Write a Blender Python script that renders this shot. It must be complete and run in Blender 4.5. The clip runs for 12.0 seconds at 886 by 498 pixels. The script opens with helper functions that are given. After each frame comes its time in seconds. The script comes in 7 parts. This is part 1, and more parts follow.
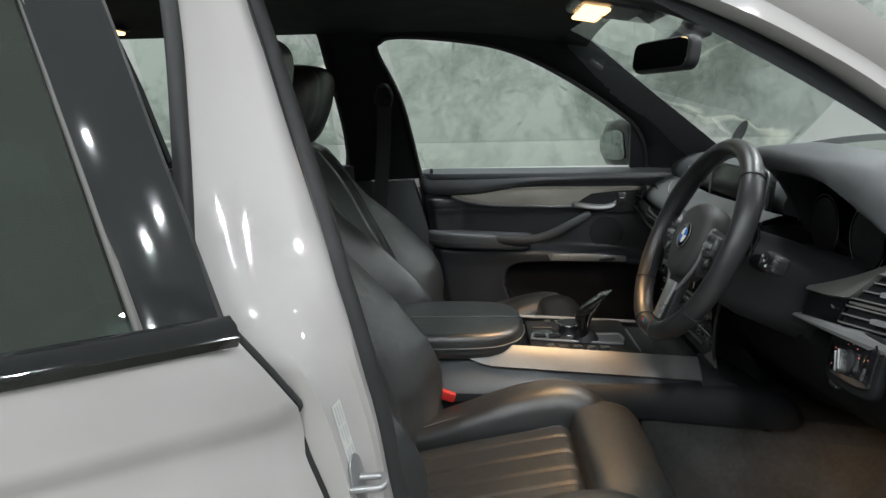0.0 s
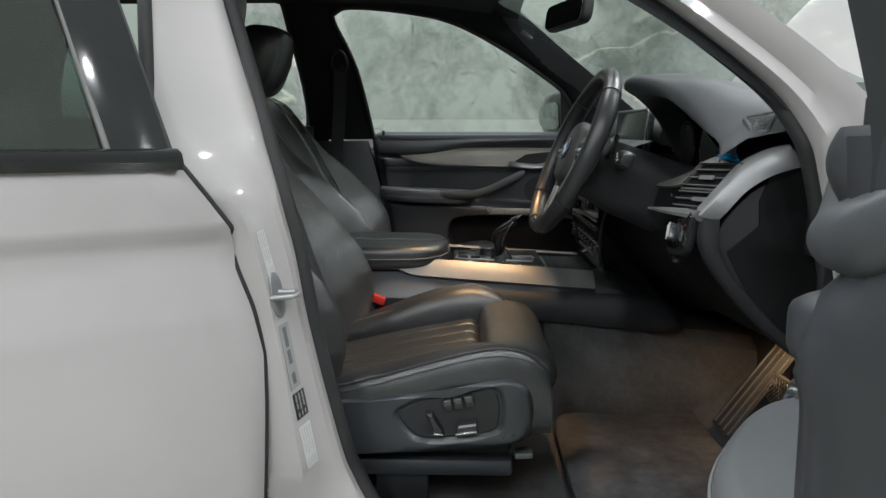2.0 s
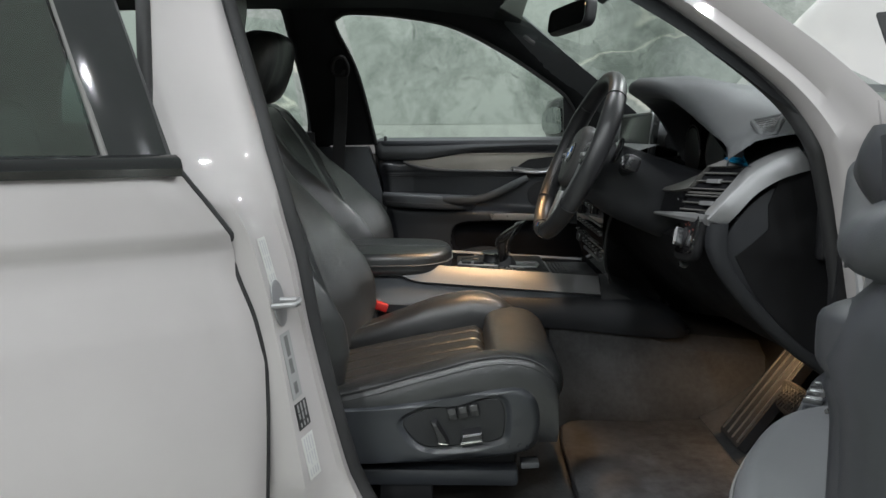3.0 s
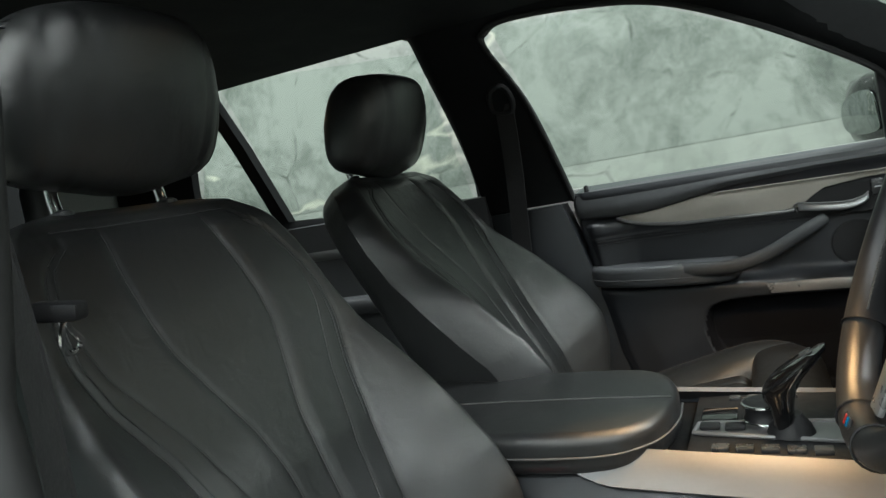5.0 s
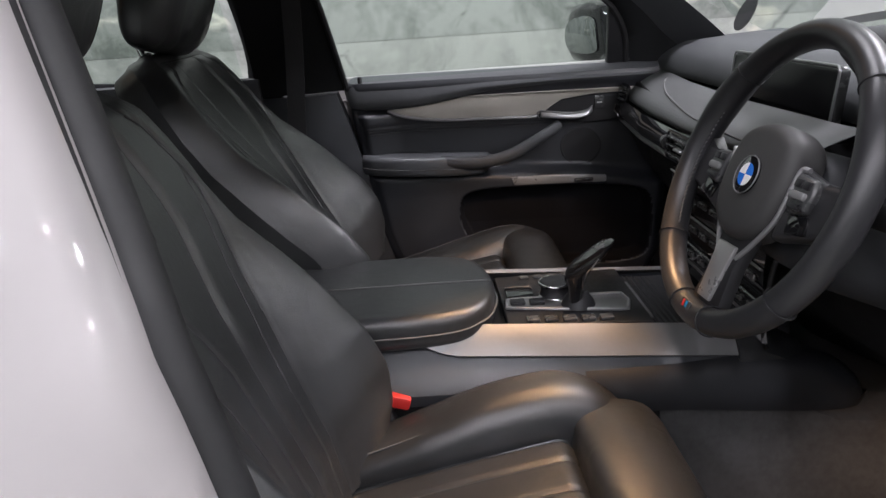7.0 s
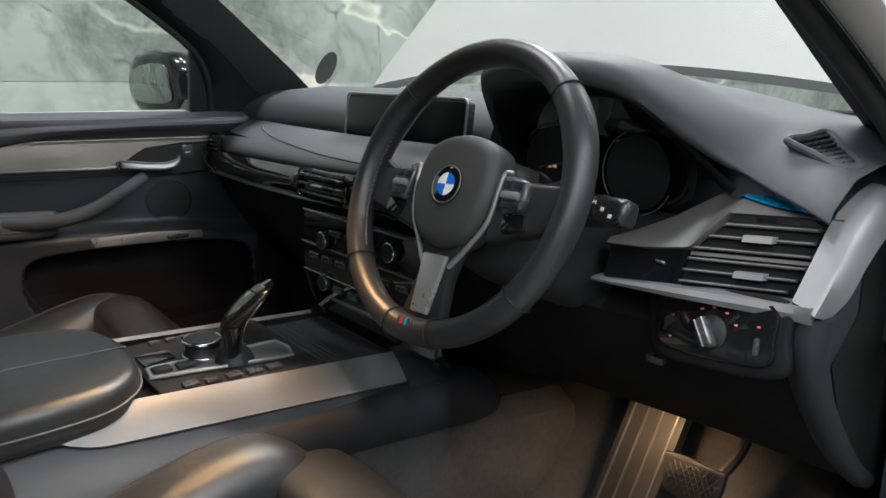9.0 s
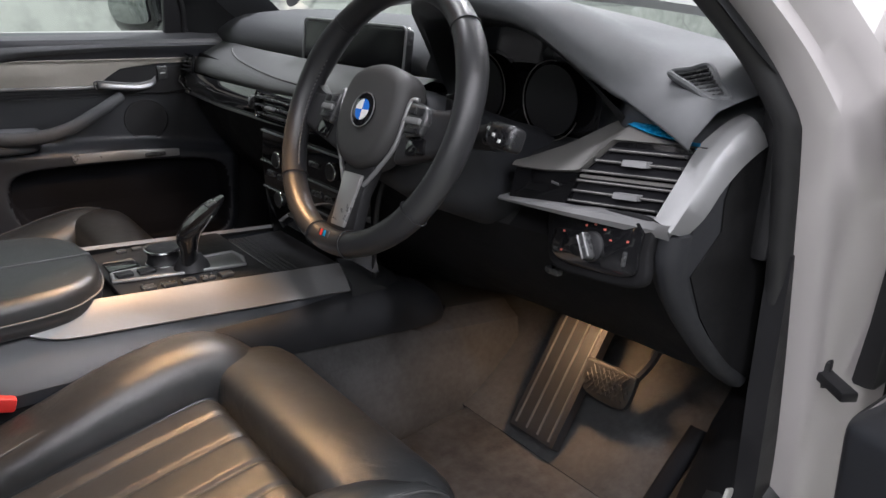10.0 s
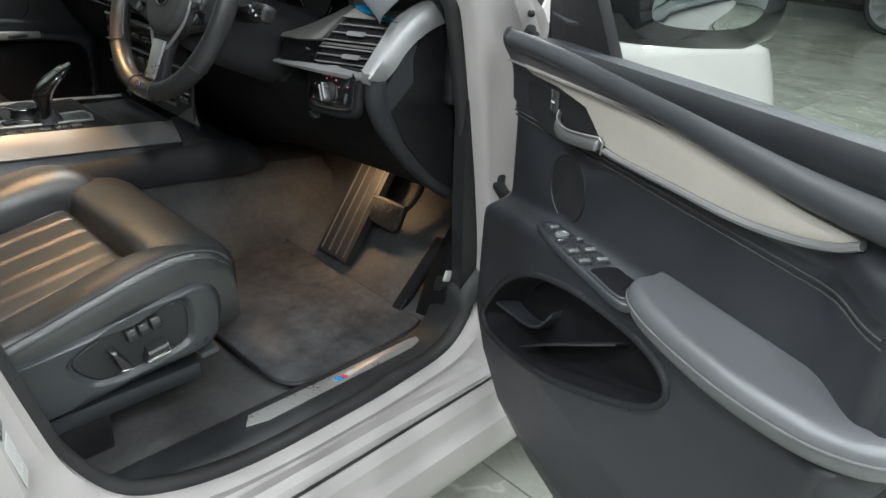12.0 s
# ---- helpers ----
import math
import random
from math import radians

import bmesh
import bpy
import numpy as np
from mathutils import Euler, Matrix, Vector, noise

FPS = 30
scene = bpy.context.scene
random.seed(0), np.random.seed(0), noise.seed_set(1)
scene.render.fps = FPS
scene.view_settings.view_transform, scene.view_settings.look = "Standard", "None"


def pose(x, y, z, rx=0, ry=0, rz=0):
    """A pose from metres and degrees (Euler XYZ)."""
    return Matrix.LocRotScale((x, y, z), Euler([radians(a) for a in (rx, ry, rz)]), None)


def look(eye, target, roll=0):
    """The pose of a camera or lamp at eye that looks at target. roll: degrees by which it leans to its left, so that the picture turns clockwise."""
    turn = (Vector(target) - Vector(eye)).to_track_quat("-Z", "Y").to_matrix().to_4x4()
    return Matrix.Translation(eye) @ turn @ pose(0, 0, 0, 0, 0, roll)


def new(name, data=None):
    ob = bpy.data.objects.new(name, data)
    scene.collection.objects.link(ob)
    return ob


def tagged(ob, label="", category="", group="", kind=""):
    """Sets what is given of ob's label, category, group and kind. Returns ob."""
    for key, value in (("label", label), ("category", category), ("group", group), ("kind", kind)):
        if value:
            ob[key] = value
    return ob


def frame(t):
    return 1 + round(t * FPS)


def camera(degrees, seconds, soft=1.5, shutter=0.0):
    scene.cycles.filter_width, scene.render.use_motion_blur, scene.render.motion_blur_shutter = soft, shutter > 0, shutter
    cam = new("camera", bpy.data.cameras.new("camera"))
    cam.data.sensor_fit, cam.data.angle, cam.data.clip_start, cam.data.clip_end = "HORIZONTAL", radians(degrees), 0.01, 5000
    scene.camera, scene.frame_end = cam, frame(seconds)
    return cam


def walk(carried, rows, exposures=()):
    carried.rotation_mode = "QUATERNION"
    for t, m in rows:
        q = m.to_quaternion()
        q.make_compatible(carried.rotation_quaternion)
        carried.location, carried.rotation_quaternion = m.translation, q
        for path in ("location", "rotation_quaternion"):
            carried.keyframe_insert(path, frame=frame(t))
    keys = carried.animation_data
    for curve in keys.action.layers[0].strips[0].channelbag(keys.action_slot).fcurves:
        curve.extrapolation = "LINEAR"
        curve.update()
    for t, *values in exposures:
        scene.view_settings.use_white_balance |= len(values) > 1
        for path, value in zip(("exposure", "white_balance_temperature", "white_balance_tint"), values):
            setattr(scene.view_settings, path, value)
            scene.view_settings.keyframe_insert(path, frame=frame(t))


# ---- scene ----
cam = camera(62.5, 12.0)
EXPOSE = [(0.0, 0.03, 6500, 9), (2.5, -0.03, 6500, 10), (4.5, -0.03, 6500, 10), (5.0, 0.2, 6500, 4), (5.5, 0.35, 6500, 5), (6.5, 0.2, 6500, 16), (7.0, 0.2, 6500, 22), (7.7, 0.3, 6500, 18), (9.3, 0.3, 6500, 13), (10.0, 0.5, 6500, 19), (10.5, 0.6, 6500, 17), (11.5, 0.6, 6500, 10), (12.0, 0.57, 6450, 8)]
PATH = [
    (0, (0.075, -1.633, 1.37), (-0.022, 0.33, 0.998), -1.2),
    (0.5, (0.183, -1.753, 1.336), (0.105, 0.214, 0.985), -0.8),
    (1, (0.225, -1.905, 1.307), (0.172, 0.061, 0.944), -0.5),
    (1.5, (0.221, -1.924, 1.237), (0.17, 0.044, 0.883), -0.3),
    (2, (0.212, -1.926, 1.194), (0.161, 0.046, 0.865), -0.0),
    (2.5, (0.217, -1.933, 1.187), (0.17, 0.041, 0.871), 0.1),
    (2.7, (0.216, -1.935, 1.187), (0.168, 0.04, 0.873), -0.1),
    (4.3, (0.163, -1.354, 1.239), (-0.19, 0.594, 0.955), -7.3),
    (4.5, (0.204, -1.245, 1.238), (-0.303, 0.674, 0.993), -8.6),
    (5, (0.329, -1.022, 1.246), (-0.492, 0.794, 1.075), -10.3),
    (5.5, (0.38, -0.959, 1.267), (-0.624, 0.765, 1.124), -10.4),
    (6, (0.353, -0.975, 1.287), (-0.603, 0.768, 1.064), -9.4),
    (6.5, (0.2, -1.077, 1.343), (-0.29, 0.807, 0.884), -6.7),
    (7, (0.065, -1.163, 1.357), (0.109, 0.731, 0.714), -3.8),
    (7.3, (0.011, -1.229, 1.332), (0.341, 0.621, 0.647), -2.5),
    (7.5, (-0.015, -1.282, 1.324), (0.488, 0.524, 0.628), -2.1),
    (7.7, (-0.054, -1.279, 1.32), (0.601, 0.493, 0.663), -1.8),
    (9.3, (-0.097, -0.986, 1.269), (1.162, 0.499, 0.812), 0.9),
    (9.5, (-0.097, -0.987, 1.269), (1.156, 0.496, 0.789), 0.9),
    (10, (-0.063, -1.16, 1.295), (1.113, 0.314, 0.626), 1.5),
    (10.5, (-0.115, -1.399, 1.302), (1.0, 0.042, 0.475), 2.3),
    (11, (-0.206, -1.519, 1.306), (0.936, -0.166, 0.375), 3.9),
    (11.5, (-0.218, -1.564, 1.319), (1.038, -0.315, 0.391), 5.0),
    (12, (-0.167, -1.646, 1.34), (1.133, -0.41, 0.455), 3.9),
]
walk(cam, [(t, look(eye, target, roll)) for t, eye, target, roll in PATH], EXPOSE)

from mathutils.bvhtree import BVHTree

# ---- light ----
world = bpy.data.worlds.new("showroom_air")
scene.world = world
world.use_nodes = True
world.node_tree.nodes["Background"].inputs[0].default_value = (0.80, 0.86, 0.84, 1)
world.node_tree.nodes["Background"].inputs[1].default_value = 0.10


def area_lamp(name, m, size, watts, colour, size_y=None):
    data = bpy.data.lights.new(name, "AREA")
    data.shape, data.size, data.size_y = "RECTANGLE", size, size_y or size
    data.energy, data.color = watts, colour
    ob = new(name, data)
    ob.matrix_world = m
    return ob


def spot_lamp(name, eye, target, watts, colour, angle, blend=0.3, radius=0.02):
    data = bpy.data.lights.new(name, "SPOT")
    data.energy, data.color, data.spot_size, data.spot_blend, data.shadow_soft_size = watts, colour, radians(angle), blend, radius
    ob = new(name, data)
    ob.matrix_world = look(eye, target)
    return ob


COOL, WARM = (0.955, 1.0, 1.025), (1.0, 0.62, 0.30)
for lx, ly in ((-0.8, -2.9), (1.2, -2.6), (2.6, -3.2), (0.4, -4.8), (3.4, -5.0), (-2.4, -4.2), (-2.3, -2.5), (-3.4, -3.0), (0.3, -3.3), (1.9, -4.2), (-0.9, -4.0), (2.6, -2.5), (-1.7, -5.6)):
    area_lamp("ceiling_lamp", look((lx, ly, 3.6), (lx, ly + 0.001, 0)), 0.06, 26, COOL, 0.06)
for lx, ly, watts in ((-3.0, -0.75, 46), (-1.5, -0.85, 30)):
    area_lamp("ceiling_lamp", look((lx, ly, 3.6), (lx, ly + 0.001, 0)), 0.06, watts, COOL, 0.06)
for lx in (-1.5, 0.35, 2.2):
    area_lamp("ceiling_lamp", look((lx, 0.40, 3.6), (lx, 0.401, 0)), 0.16, 27, COOL, 0.16)
for lx, ly in ((4.6, -2.2), (4.6, -4.2), (8.4, 0.4), (3.2, -0.9), (6.2, -0.4)):
    area_lamp("ceiling_lamp", look((lx, ly, 3.6), (lx, ly + 0.001, 0)), 0.16, 32, COOL, 0.16)
# unseen extra lamp, added to brighten the passenger cushion through the windscreen
area_lamp("ceiling_lamp", look((2.5, 1.0, 3.6), (2.5, 1.001, 0)), 0.16, 45, COOL, 0.16)
for lx in (-2.2, 0.2, 2.6):
    area_lamp("ceiling_lamp", look((lx, -7.6, 3.6), (lx, -7.599, 0)), 0.06, 34, COOL, 0.06)
for lx in (-1.9, 0.1, 2.1, 4.1):
    area_lamp("wall_wash_lamp", look((lx, 0.75, 3.6), (lx, 1.25, 0)), 0.3, 12, COOL, 0.3)
spot_lamp("dome_lamp_light", (0.318, -0.060, 1.552), (0.212, -0.285, 0.80), 25, WARM, 43, 0.5, 0.012)
spot_lamp("footwell_lamp_light", (0.865, -0.40, 0.782), (0.86, -0.36, 0.48), 2.9, WARM, 150, 0.8, 0.02)
spot_lamp("dome_lamp_light", (0.318, 0.055, 1.552), (0.26, 0.40, 0.80), 11, WARM, 52, 0.5, 0.012)
spot_lamp("footwell_lamp_light", (0.86, 0.40, 0.80), (0.80, 0.30, 0.45), 0.8, WARM, 150, 0.8, 0.02)


# ---- materials ----
def mat(name, colour, rough=0.5, metal=0.0, vary=0.12, scale=8.0, bump=0.0, bump_scale=400.0, coat=0.0, spread=0.12, spec=0.5):
    m = bpy.data.materials.new(name)
    m.use_nodes = True
    nt = m.node_tree
    b = nt.nodes["Principled BSDF"]
    tc = nt.nodes.new("ShaderNodeTexCoord")
    n1 = nt.nodes.new("ShaderNodeTexNoise")
    n1.inputs["Scale"].default_value, n1.inputs["Detail"].default_value = scale, 6
    n2 = nt.nodes.new("ShaderNodeTexNoise")
    n2.inputs["Scale"].default_value, n2.inputs["Detail"].default_value = scale * 14, 3
    for n in (n1, n2):
        nt.links.new(tc.outputs["Object"], n.inputs["Vector"])
    mix = nt.nodes.new("ShaderNodeMath")
    mix.operation = "MULTIPLY_ADD"
    mix.inputs[1].default_value = 0.35
    nt.links.new(n2.outputs["Fac"], mix.inputs[0])
    nt.links.new(n1.outputs["Fac"], mix.inputs[2])
    ramp = nt.nodes.new("ShaderNodeMapRange")
    ramp.inputs[1].default_value, ramp.inputs[2].default_value = 0.45, 0.9
    ramp.inputs[3].default_value, ramp.inputs[4].default_value = 1 - vary, 1 + vary
    nt.links.new(mix.outputs[0], ramp.inputs[0])
    col = nt.nodes.new("ShaderNodeVectorMath")
    col.operation = "SCALE"
    col.inputs[0].default_value = colour
    nt.links.new(ramp.outputs[0], col.inputs["Scale"])
    nt.links.new(col.outputs[0], b.inputs["Base Color"])
    r2 = nt.nodes.new("ShaderNodeMapRange")
    r2.inputs[1].default_value, r2.inputs[2].default_value = 0.45, 0.9
    r2.inputs[3].default_value, r2.inputs[4].default_value = max(0.0, rough - spread), min(1.0, rough + spread)
    nt.links.new(mix.outputs[0], r2.inputs[0])
    nt.links.new(r2.outputs[0], b.inputs["Roughness"])
    b.inputs["Metallic"].default_value = metal
    b.inputs["Coat Weight"].default_value = coat
    b.inputs["Coat Roughness"].default_value = 0.03
    b.inputs["Specular IOR Level"].default_value = spec
    if bump:
        v = nt.nodes.new("ShaderNodeTexVoronoi" if bump_scale > 200 else "ShaderNodeTexNoise")
        v.inputs["Scale"].default_value = bump_scale
        nt.links.new(tc.outputs["Object"], v.inputs["Vector"])
        bp = nt.nodes.new("ShaderNodeBump")
        bp.inputs["Strength"].default_value, bp.inputs["Distance"].default_value = bump, 0.001
        nt.links.new(v.outputs[0], bp.inputs["Height"])
        nt.links.new(bp.outputs[0], b.inputs["Normal"])
    return m


M_WHITE = mat("white_car_paint", (0.405, 0.382, 0.378), 0.48, 0, 0.02, 3, coat=0.9, spread=0.04, spec=0.35)
M_LEATHER = mat("black_leather", (0.027, 0.028, 0.0295), 0.35, 0, 0.14, 4, 0.20, 1500, spread=0.05, spec=0.95)
# soft creases and puckers across the leather
for leather, deep in ((M_LEATHER, 0.30),):
    nt = leather.node_tree
    fine = [n for n in nt.nodes if n.type == "BUMP"][0]
    tc = [n for n in nt.nodes if n.type == "TEX_COORD"][0]
    fold = nt.nodes.new("ShaderNodeTexNoise")
    fold.inputs["Scale"].default_value, fold.inputs["Detail"].default_value, fold.inputs["Distortion"].default_value = 22, 5, 0.8
    nt.links.new(tc.outputs["Object"], fold.inputs["Vector"])
    soft = nt.nodes.new("ShaderNodeBump")
    soft.inputs["Strength"].default_value, soft.inputs["Distance"].default_value = deep, 0.006
    nt.links.new(fold.outputs["Fac"], soft.inputs["Height"])
    nt.links.new(soft.outputs[0], fine.inputs["Normal"])
M_VINYL = mat("soft_dash_vinyl", (0.076, 0.079, 0.084), 0.56, 0, 0.15, 6, 0.2, 1700, spread=0.06, spec=0.35)
M_PLASTIC = mat("dark_grey_plastic", (0.030, 0.033, 0.039), 0.38, 0, 0.15, 6, 0.18, 1700, spec=0.8)
M_BLACK = mat("piano_black", (0.008, 0.008, 0.009), 0.05, 0, 0.1, 4, coat=0.6, spread=0.03)
M_RUBBER = mat("rubber_seal", (0.018, 0.018, 0.019), 0.62, 0, 0.2, 20, 0.3, 90)
M_CARPET = mat("charcoal_carpet", (0.056, 0.056, 0.057), 0.95, 0, 0.35, 6, 1.0, 150, spec=0.1)
M_HEAD = mat("black_headliner", (0.016, 0.017, 0.018), 0.9, 0, 0.2, 10, 0.5, 190, spec=0.2)
M_ALU = mat("brushed_aluminium", (0.33, 0.33, 0.335), 0.36, 0.85, 0.06, 12, 0.15, 120, spread=0.06)
M_RAILALU = mat("satin_rail_aluminium", (0.21, 0.21, 0.215), 0.46, 0.5, 0.06, 12, 0.12, 120, spread=0.06)
M_CHROME = mat("chrome", (0.75, 0.75, 0.76), 0.12, 1.0, 0.04, 10, spread=0.05)
M_INLAY = mat("pale_aluminium_inlay", (0.56, 0.525, 0.47), 0.42, 0.25, 0.06, 14, 0.2, 160, spread=0.06)
M_STITCH = mat("grey_thread", (0.12, 0.12, 0.12), 0.75, 0, 0.2, 60, 0.6, 180)
M_SEAM = mat("dark_thread", (0.050, 0.050, 0.052), 0.7, 0, 0.2, 60, 0.6, 180)
M_DARK = mat("matt_black_plastic", (0.013, 0.013, 0.015), 0.55, 0, 0.15, 9, 0.25, 700)
M_KEY = mat("switch_grey_plastic", (0.05, 0.051, 0.053), 0.30, 0, 0.1, 10, spec=0.8)
M_SWITCH = mat("black_switch_plastic", (0.018, 0.018, 0.020), 0.32, 0, 0.1, 10, spec=0.7)
M_BELT = mat("belt_webbing", (0.030, 0.030, 0.032), 0.8, 0, 0.15, 30, 0.8, 190)
M_KEYS = mat("pale_switch_keys", (0.32, 0.33, 0.34), 0.3, 0.5, 0.08, 20)
# near-black that puts the shade of recesses and footwell into the colour
M_SHADE = mat("shade_black", (0.008, 0.008, 0.010), 0.8, 0, 0.2, 10, spec=0.2)
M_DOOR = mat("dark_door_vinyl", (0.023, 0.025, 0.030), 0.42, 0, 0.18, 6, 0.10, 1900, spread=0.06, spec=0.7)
M_CAP = mat("dark_cover_plastic", (0.016, 0.017, 0.020), 0.60, 0, 0.15, 6, 0.18, 1700, spec=0.4)
M_CAPRIM = mat("black_grained_plastic", (0.020, 0.021, 0.023), 0.50, 0, 0.15, 6, 0.18, 1700, spec=0.5)
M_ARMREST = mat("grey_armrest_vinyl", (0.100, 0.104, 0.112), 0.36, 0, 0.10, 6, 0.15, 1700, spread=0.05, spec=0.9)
# door vinyl made paler, with the ceiling light on the rail in its colour
M_RAIL_LIT = mat("ceiling_lit_rail_vinyl", (0.044, 0.047, 0.053), 0.45, 0, 0.12, 6, 0.12, 1800, spread=0.05, spec=0.6)
M_LOWER = mat("matt_black_lining", (0.008, 0.008, 0.009), 0.75, 0, 0.15, 9, 0.25, 700, spec=0.2)
M_SCREEN = mat("dark_display", (0.006, 0.006, 0.007), 0.22, 0, 0.1, 4, spread=0.03, spec=0.25)
M_BLADE = mat("satin_dash_blade", (0.24, 0.24, 0.245), 0.48, 0.5, 0.05, 12, 0.1, 150, spread=0.06)
M_STRIP = mat("satin_entry_strip", (0.46, 0.455, 0.45), 0.30, 0.6, 0.05, 12, spread=0.05, spec=0.8)
M_PAPER = mat("sticker_paper", (0.50, 0.50, 0.48), 0.5, 0, 0.06, 20)
M_PRINT = mat("faded_print", (0.26, 0.26, 0.26), 0.6, 0, 0.1, 40)
M_FAINT = mat("pale_print", (0.40, 0.40, 0.42), 0.6, 0, 0.1, 40)
M_POST = mat("gloss_post_black", (0.022, 0.023, 0.024), 0.06, 0, 0.05, 4, coat=0.3, spread=0.03)
M_FRAME = mat("smooth_frame_black", (0.022, 0.0245, 0.027), 0.46, 0, 0.08, 5, spread=0.05, spec=0.5)
# dash vinyl lightened, the mid pad's pale sheen put into its base colour
M_PAD_SHEEN = mat("sheen_pale_dash_vinyl", (0.115, 0.118, 0.120), 0.48, 0, 0.12, 6, 0.2, 1700, spread=0.06, spec=0.5)
M_MIRROR = mat("mirror_silver", (0.38, 0.40, 0.40), 0.02, 1.0, 0.01, 4, spread=0.01)
M_CAR2 = mat("dark_car_paint", (0.03, 0.03, 0.035), 0.25, 0.2, 0.05, 3, coat=0.8, spread=0.03)
M_LAMP = mat("warm_lamp_lens", (0.9, 0.7, 0.45), 0.4, 0, 0.05, 10)
M_LAMP.node_tree.nodes["Principled BSDF"].inputs["Emission Color"].default_value = (1.0, 0.62, 0.28, 1)
M_LAMP.node_tree.nodes["Principled BSDF"].inputs["Emission Strength"].default_value = 3.0
M_SATIN = mat("satin_aluminium", (0.34, 0.34, 0.347), 0.44, 0.65, 0.05, 12, 0.1, 150, spread=0.06)
M_BLUE = mat("blue_film", (0.0, 0.20, 0.42), 0.3, 0, 0.05, 10)
M_TRIM = mat("warm_grey_trim", (0.115, 0.111, 0.106), 0.50, 0.2, 0.06, 14, 0.1, 160, spread=0.06)
M_WHEEL = mat("wheel_leather", (0.026, 0.026, 0.028), 0.36, 0, 0.15, 6, 0.1, 1500, spread=0.04)
M_AIRBAG = mat("airbag_vinyl", (0.046, 0.045, 0.045), 0.52, 0, 0.12, 6, 0.15, 1800, spread=0.05, spec=0.4)
M_ROUNDEL = mat("emblem_blue", (0.012, 0.15, 0.60), 0.25, 0, 0.03, 10)
M_MAT = mat("brushed_mat_pile", (0.060, 0.061, 0.065), 0.95, 0, 0.60, 3.4, 1.0, 150, spec=0.1)
M_CYAN = mat("bright_blue_edge", (0.03, 0.42, 0.72), 0.35, 0, 0.05, 10)
M_REDMARK = mat("red_marking", (0.75, 0.16, 0.12), 0.5, 0, 0.05, 10)
M_PLAINWHITE = mat("white_enamel", (0.8, 0.8, 0.8), 0.3, 0, 0.03, 10)
M_RED = mat("red_plastic", (0.62, 0.03, 0.025), 0.4, 0, 0.1, 10)


def glass_material(name, tint, rough=0.0, shine=0.05):
    m = bpy.data.materials.new(name)
    m.use_nodes = True
    nt = m.node_tree
    nt.nodes.clear()
    out = nt.nodes.new("ShaderNodeOutputMaterial")
    tr = nt.nodes.new("ShaderNodeBsdfTransparent")
    tr.inputs[0].default_value = (*tint, 1)
    gl = nt.nodes.new("ShaderNodeBsdfGlossy")
    gl.inputs["Roughness"].default_value = rough
    fc = nt.nodes.new("ShaderNodeLayerWeight")
    pw = nt.nodes.new("ShaderNodeMath")
    pw.operation = "POWER"
    pw.inputs[1].default_value = 5.0
    nt.links.new(fc.outputs["Facing"], pw.inputs[0])
    fr = nt.nodes.new("ShaderNodeMath")
    fr.operation = "MULTIPLY_ADD"
    fr.inputs[1].default_value, fr.inputs[2].default_value = 0.9, shine
    nt.links.new(pw.outputs[0], fr.inputs[0])
    mx = nt.nodes.new("ShaderNodeMixShader")
    nt.links.new(fr.outputs[0], mx.inputs[0])
    nt.links.new(tr.outputs[0], mx.inputs[1])
    nt.links.new(gl.outputs[0], mx.inputs[2])
    nt.links.new(mx.outputs[0], out.inputs[0])
    return m


M_GLASS = glass_material("window_glass", (0.86, 0.93, 0.89))
M_TINT = glass_material("privacy_glass", (0.44, 0.54, 0.52), 0.0, 0.26)


# ---- mesh helpers ----
def finish(bm, smooth=40):
    bmesh.ops.recalc_face_normals(bm, faces=bm.faces)
    me = bpy.data.meshes.new("mesh")
    bm.to_mesh(me)
    bm.free()
    if smooth:
        me.shade_smooth()
        me.set_sharp_from_angle(angle=radians(smooth))
    return me


def part(name, bm, material, parent=None, label="", smooth=40, subsurf=0):
    """One mesh object from a bmesh, under parent."""
    ob = new(name, finish(bm, smooth))
    ob.data.name = name
    ob.data.materials.append(material)
    if parent is not None:
        ob.parent = parent
    if label:
        tagged(ob, label)
    if subsurf:
        md = ob.modifiers.new("soft", "SUBSURF")
        md.levels = md.render_levels = subsurf
    return ob


def thing(name, label, category, group="", kind="", m=None):
    ob = new(name)
    ob.empty_display_size = 0.1
    if m is not None:
        ob.matrix_world = m
    return tagged(ob, label, category, group, kind)


def spline(pts, n, closed=False):
    """n points along a Catmull-Rom curve through pts."""
    p = [Vector(q) for q in pts]
    k = len(p)
    out = []
    for i in range(n):
        s = i * (k if closed else k - 1) / (n if closed else n - 1)
        j = min(int(s), k - 1 if closed else k - 2)
        f = s - j
        if closed:
            a, b, c, d = p[(j - 1) % k], p[j % k], p[(j + 1) % k], p[(j + 2) % k]
        else:
            b, c = p[j], p[j + 1]
            a = p[j - 1] if j else b * 2 - c
            d = p[j + 2] if j + 2 < k else c * 2 - b
        out.append(0.5 * ((2 * b) + (c - a) * f + (2 * a - 5 * b + 4 * c - d) * f * f + (3 * b - a - 3 * c + d) * f ** 3))
    return out


def loft(rings, ring_closed=True, cap=True, wrap=False):
    bm = bmesh.new()
    vs = [[bm.verts.new(p) for p in r] for r in rings]
    n = len(vs[0])
    pairs = list(zip(vs, vs[1:])) + ([(vs[-1], vs[0])] if wrap else [])
    for a, b in pairs:
        for i in range(n if ring_closed else n - 1):
            j = (i + 1) % n
            bm.faces.new((a[i], a[j], b[j], b[i]))
    if cap and ring_closed and not wrap:
        bm.faces.new(vs[0][::-1])
        bm.faces.new(vs[-1])
    return bm


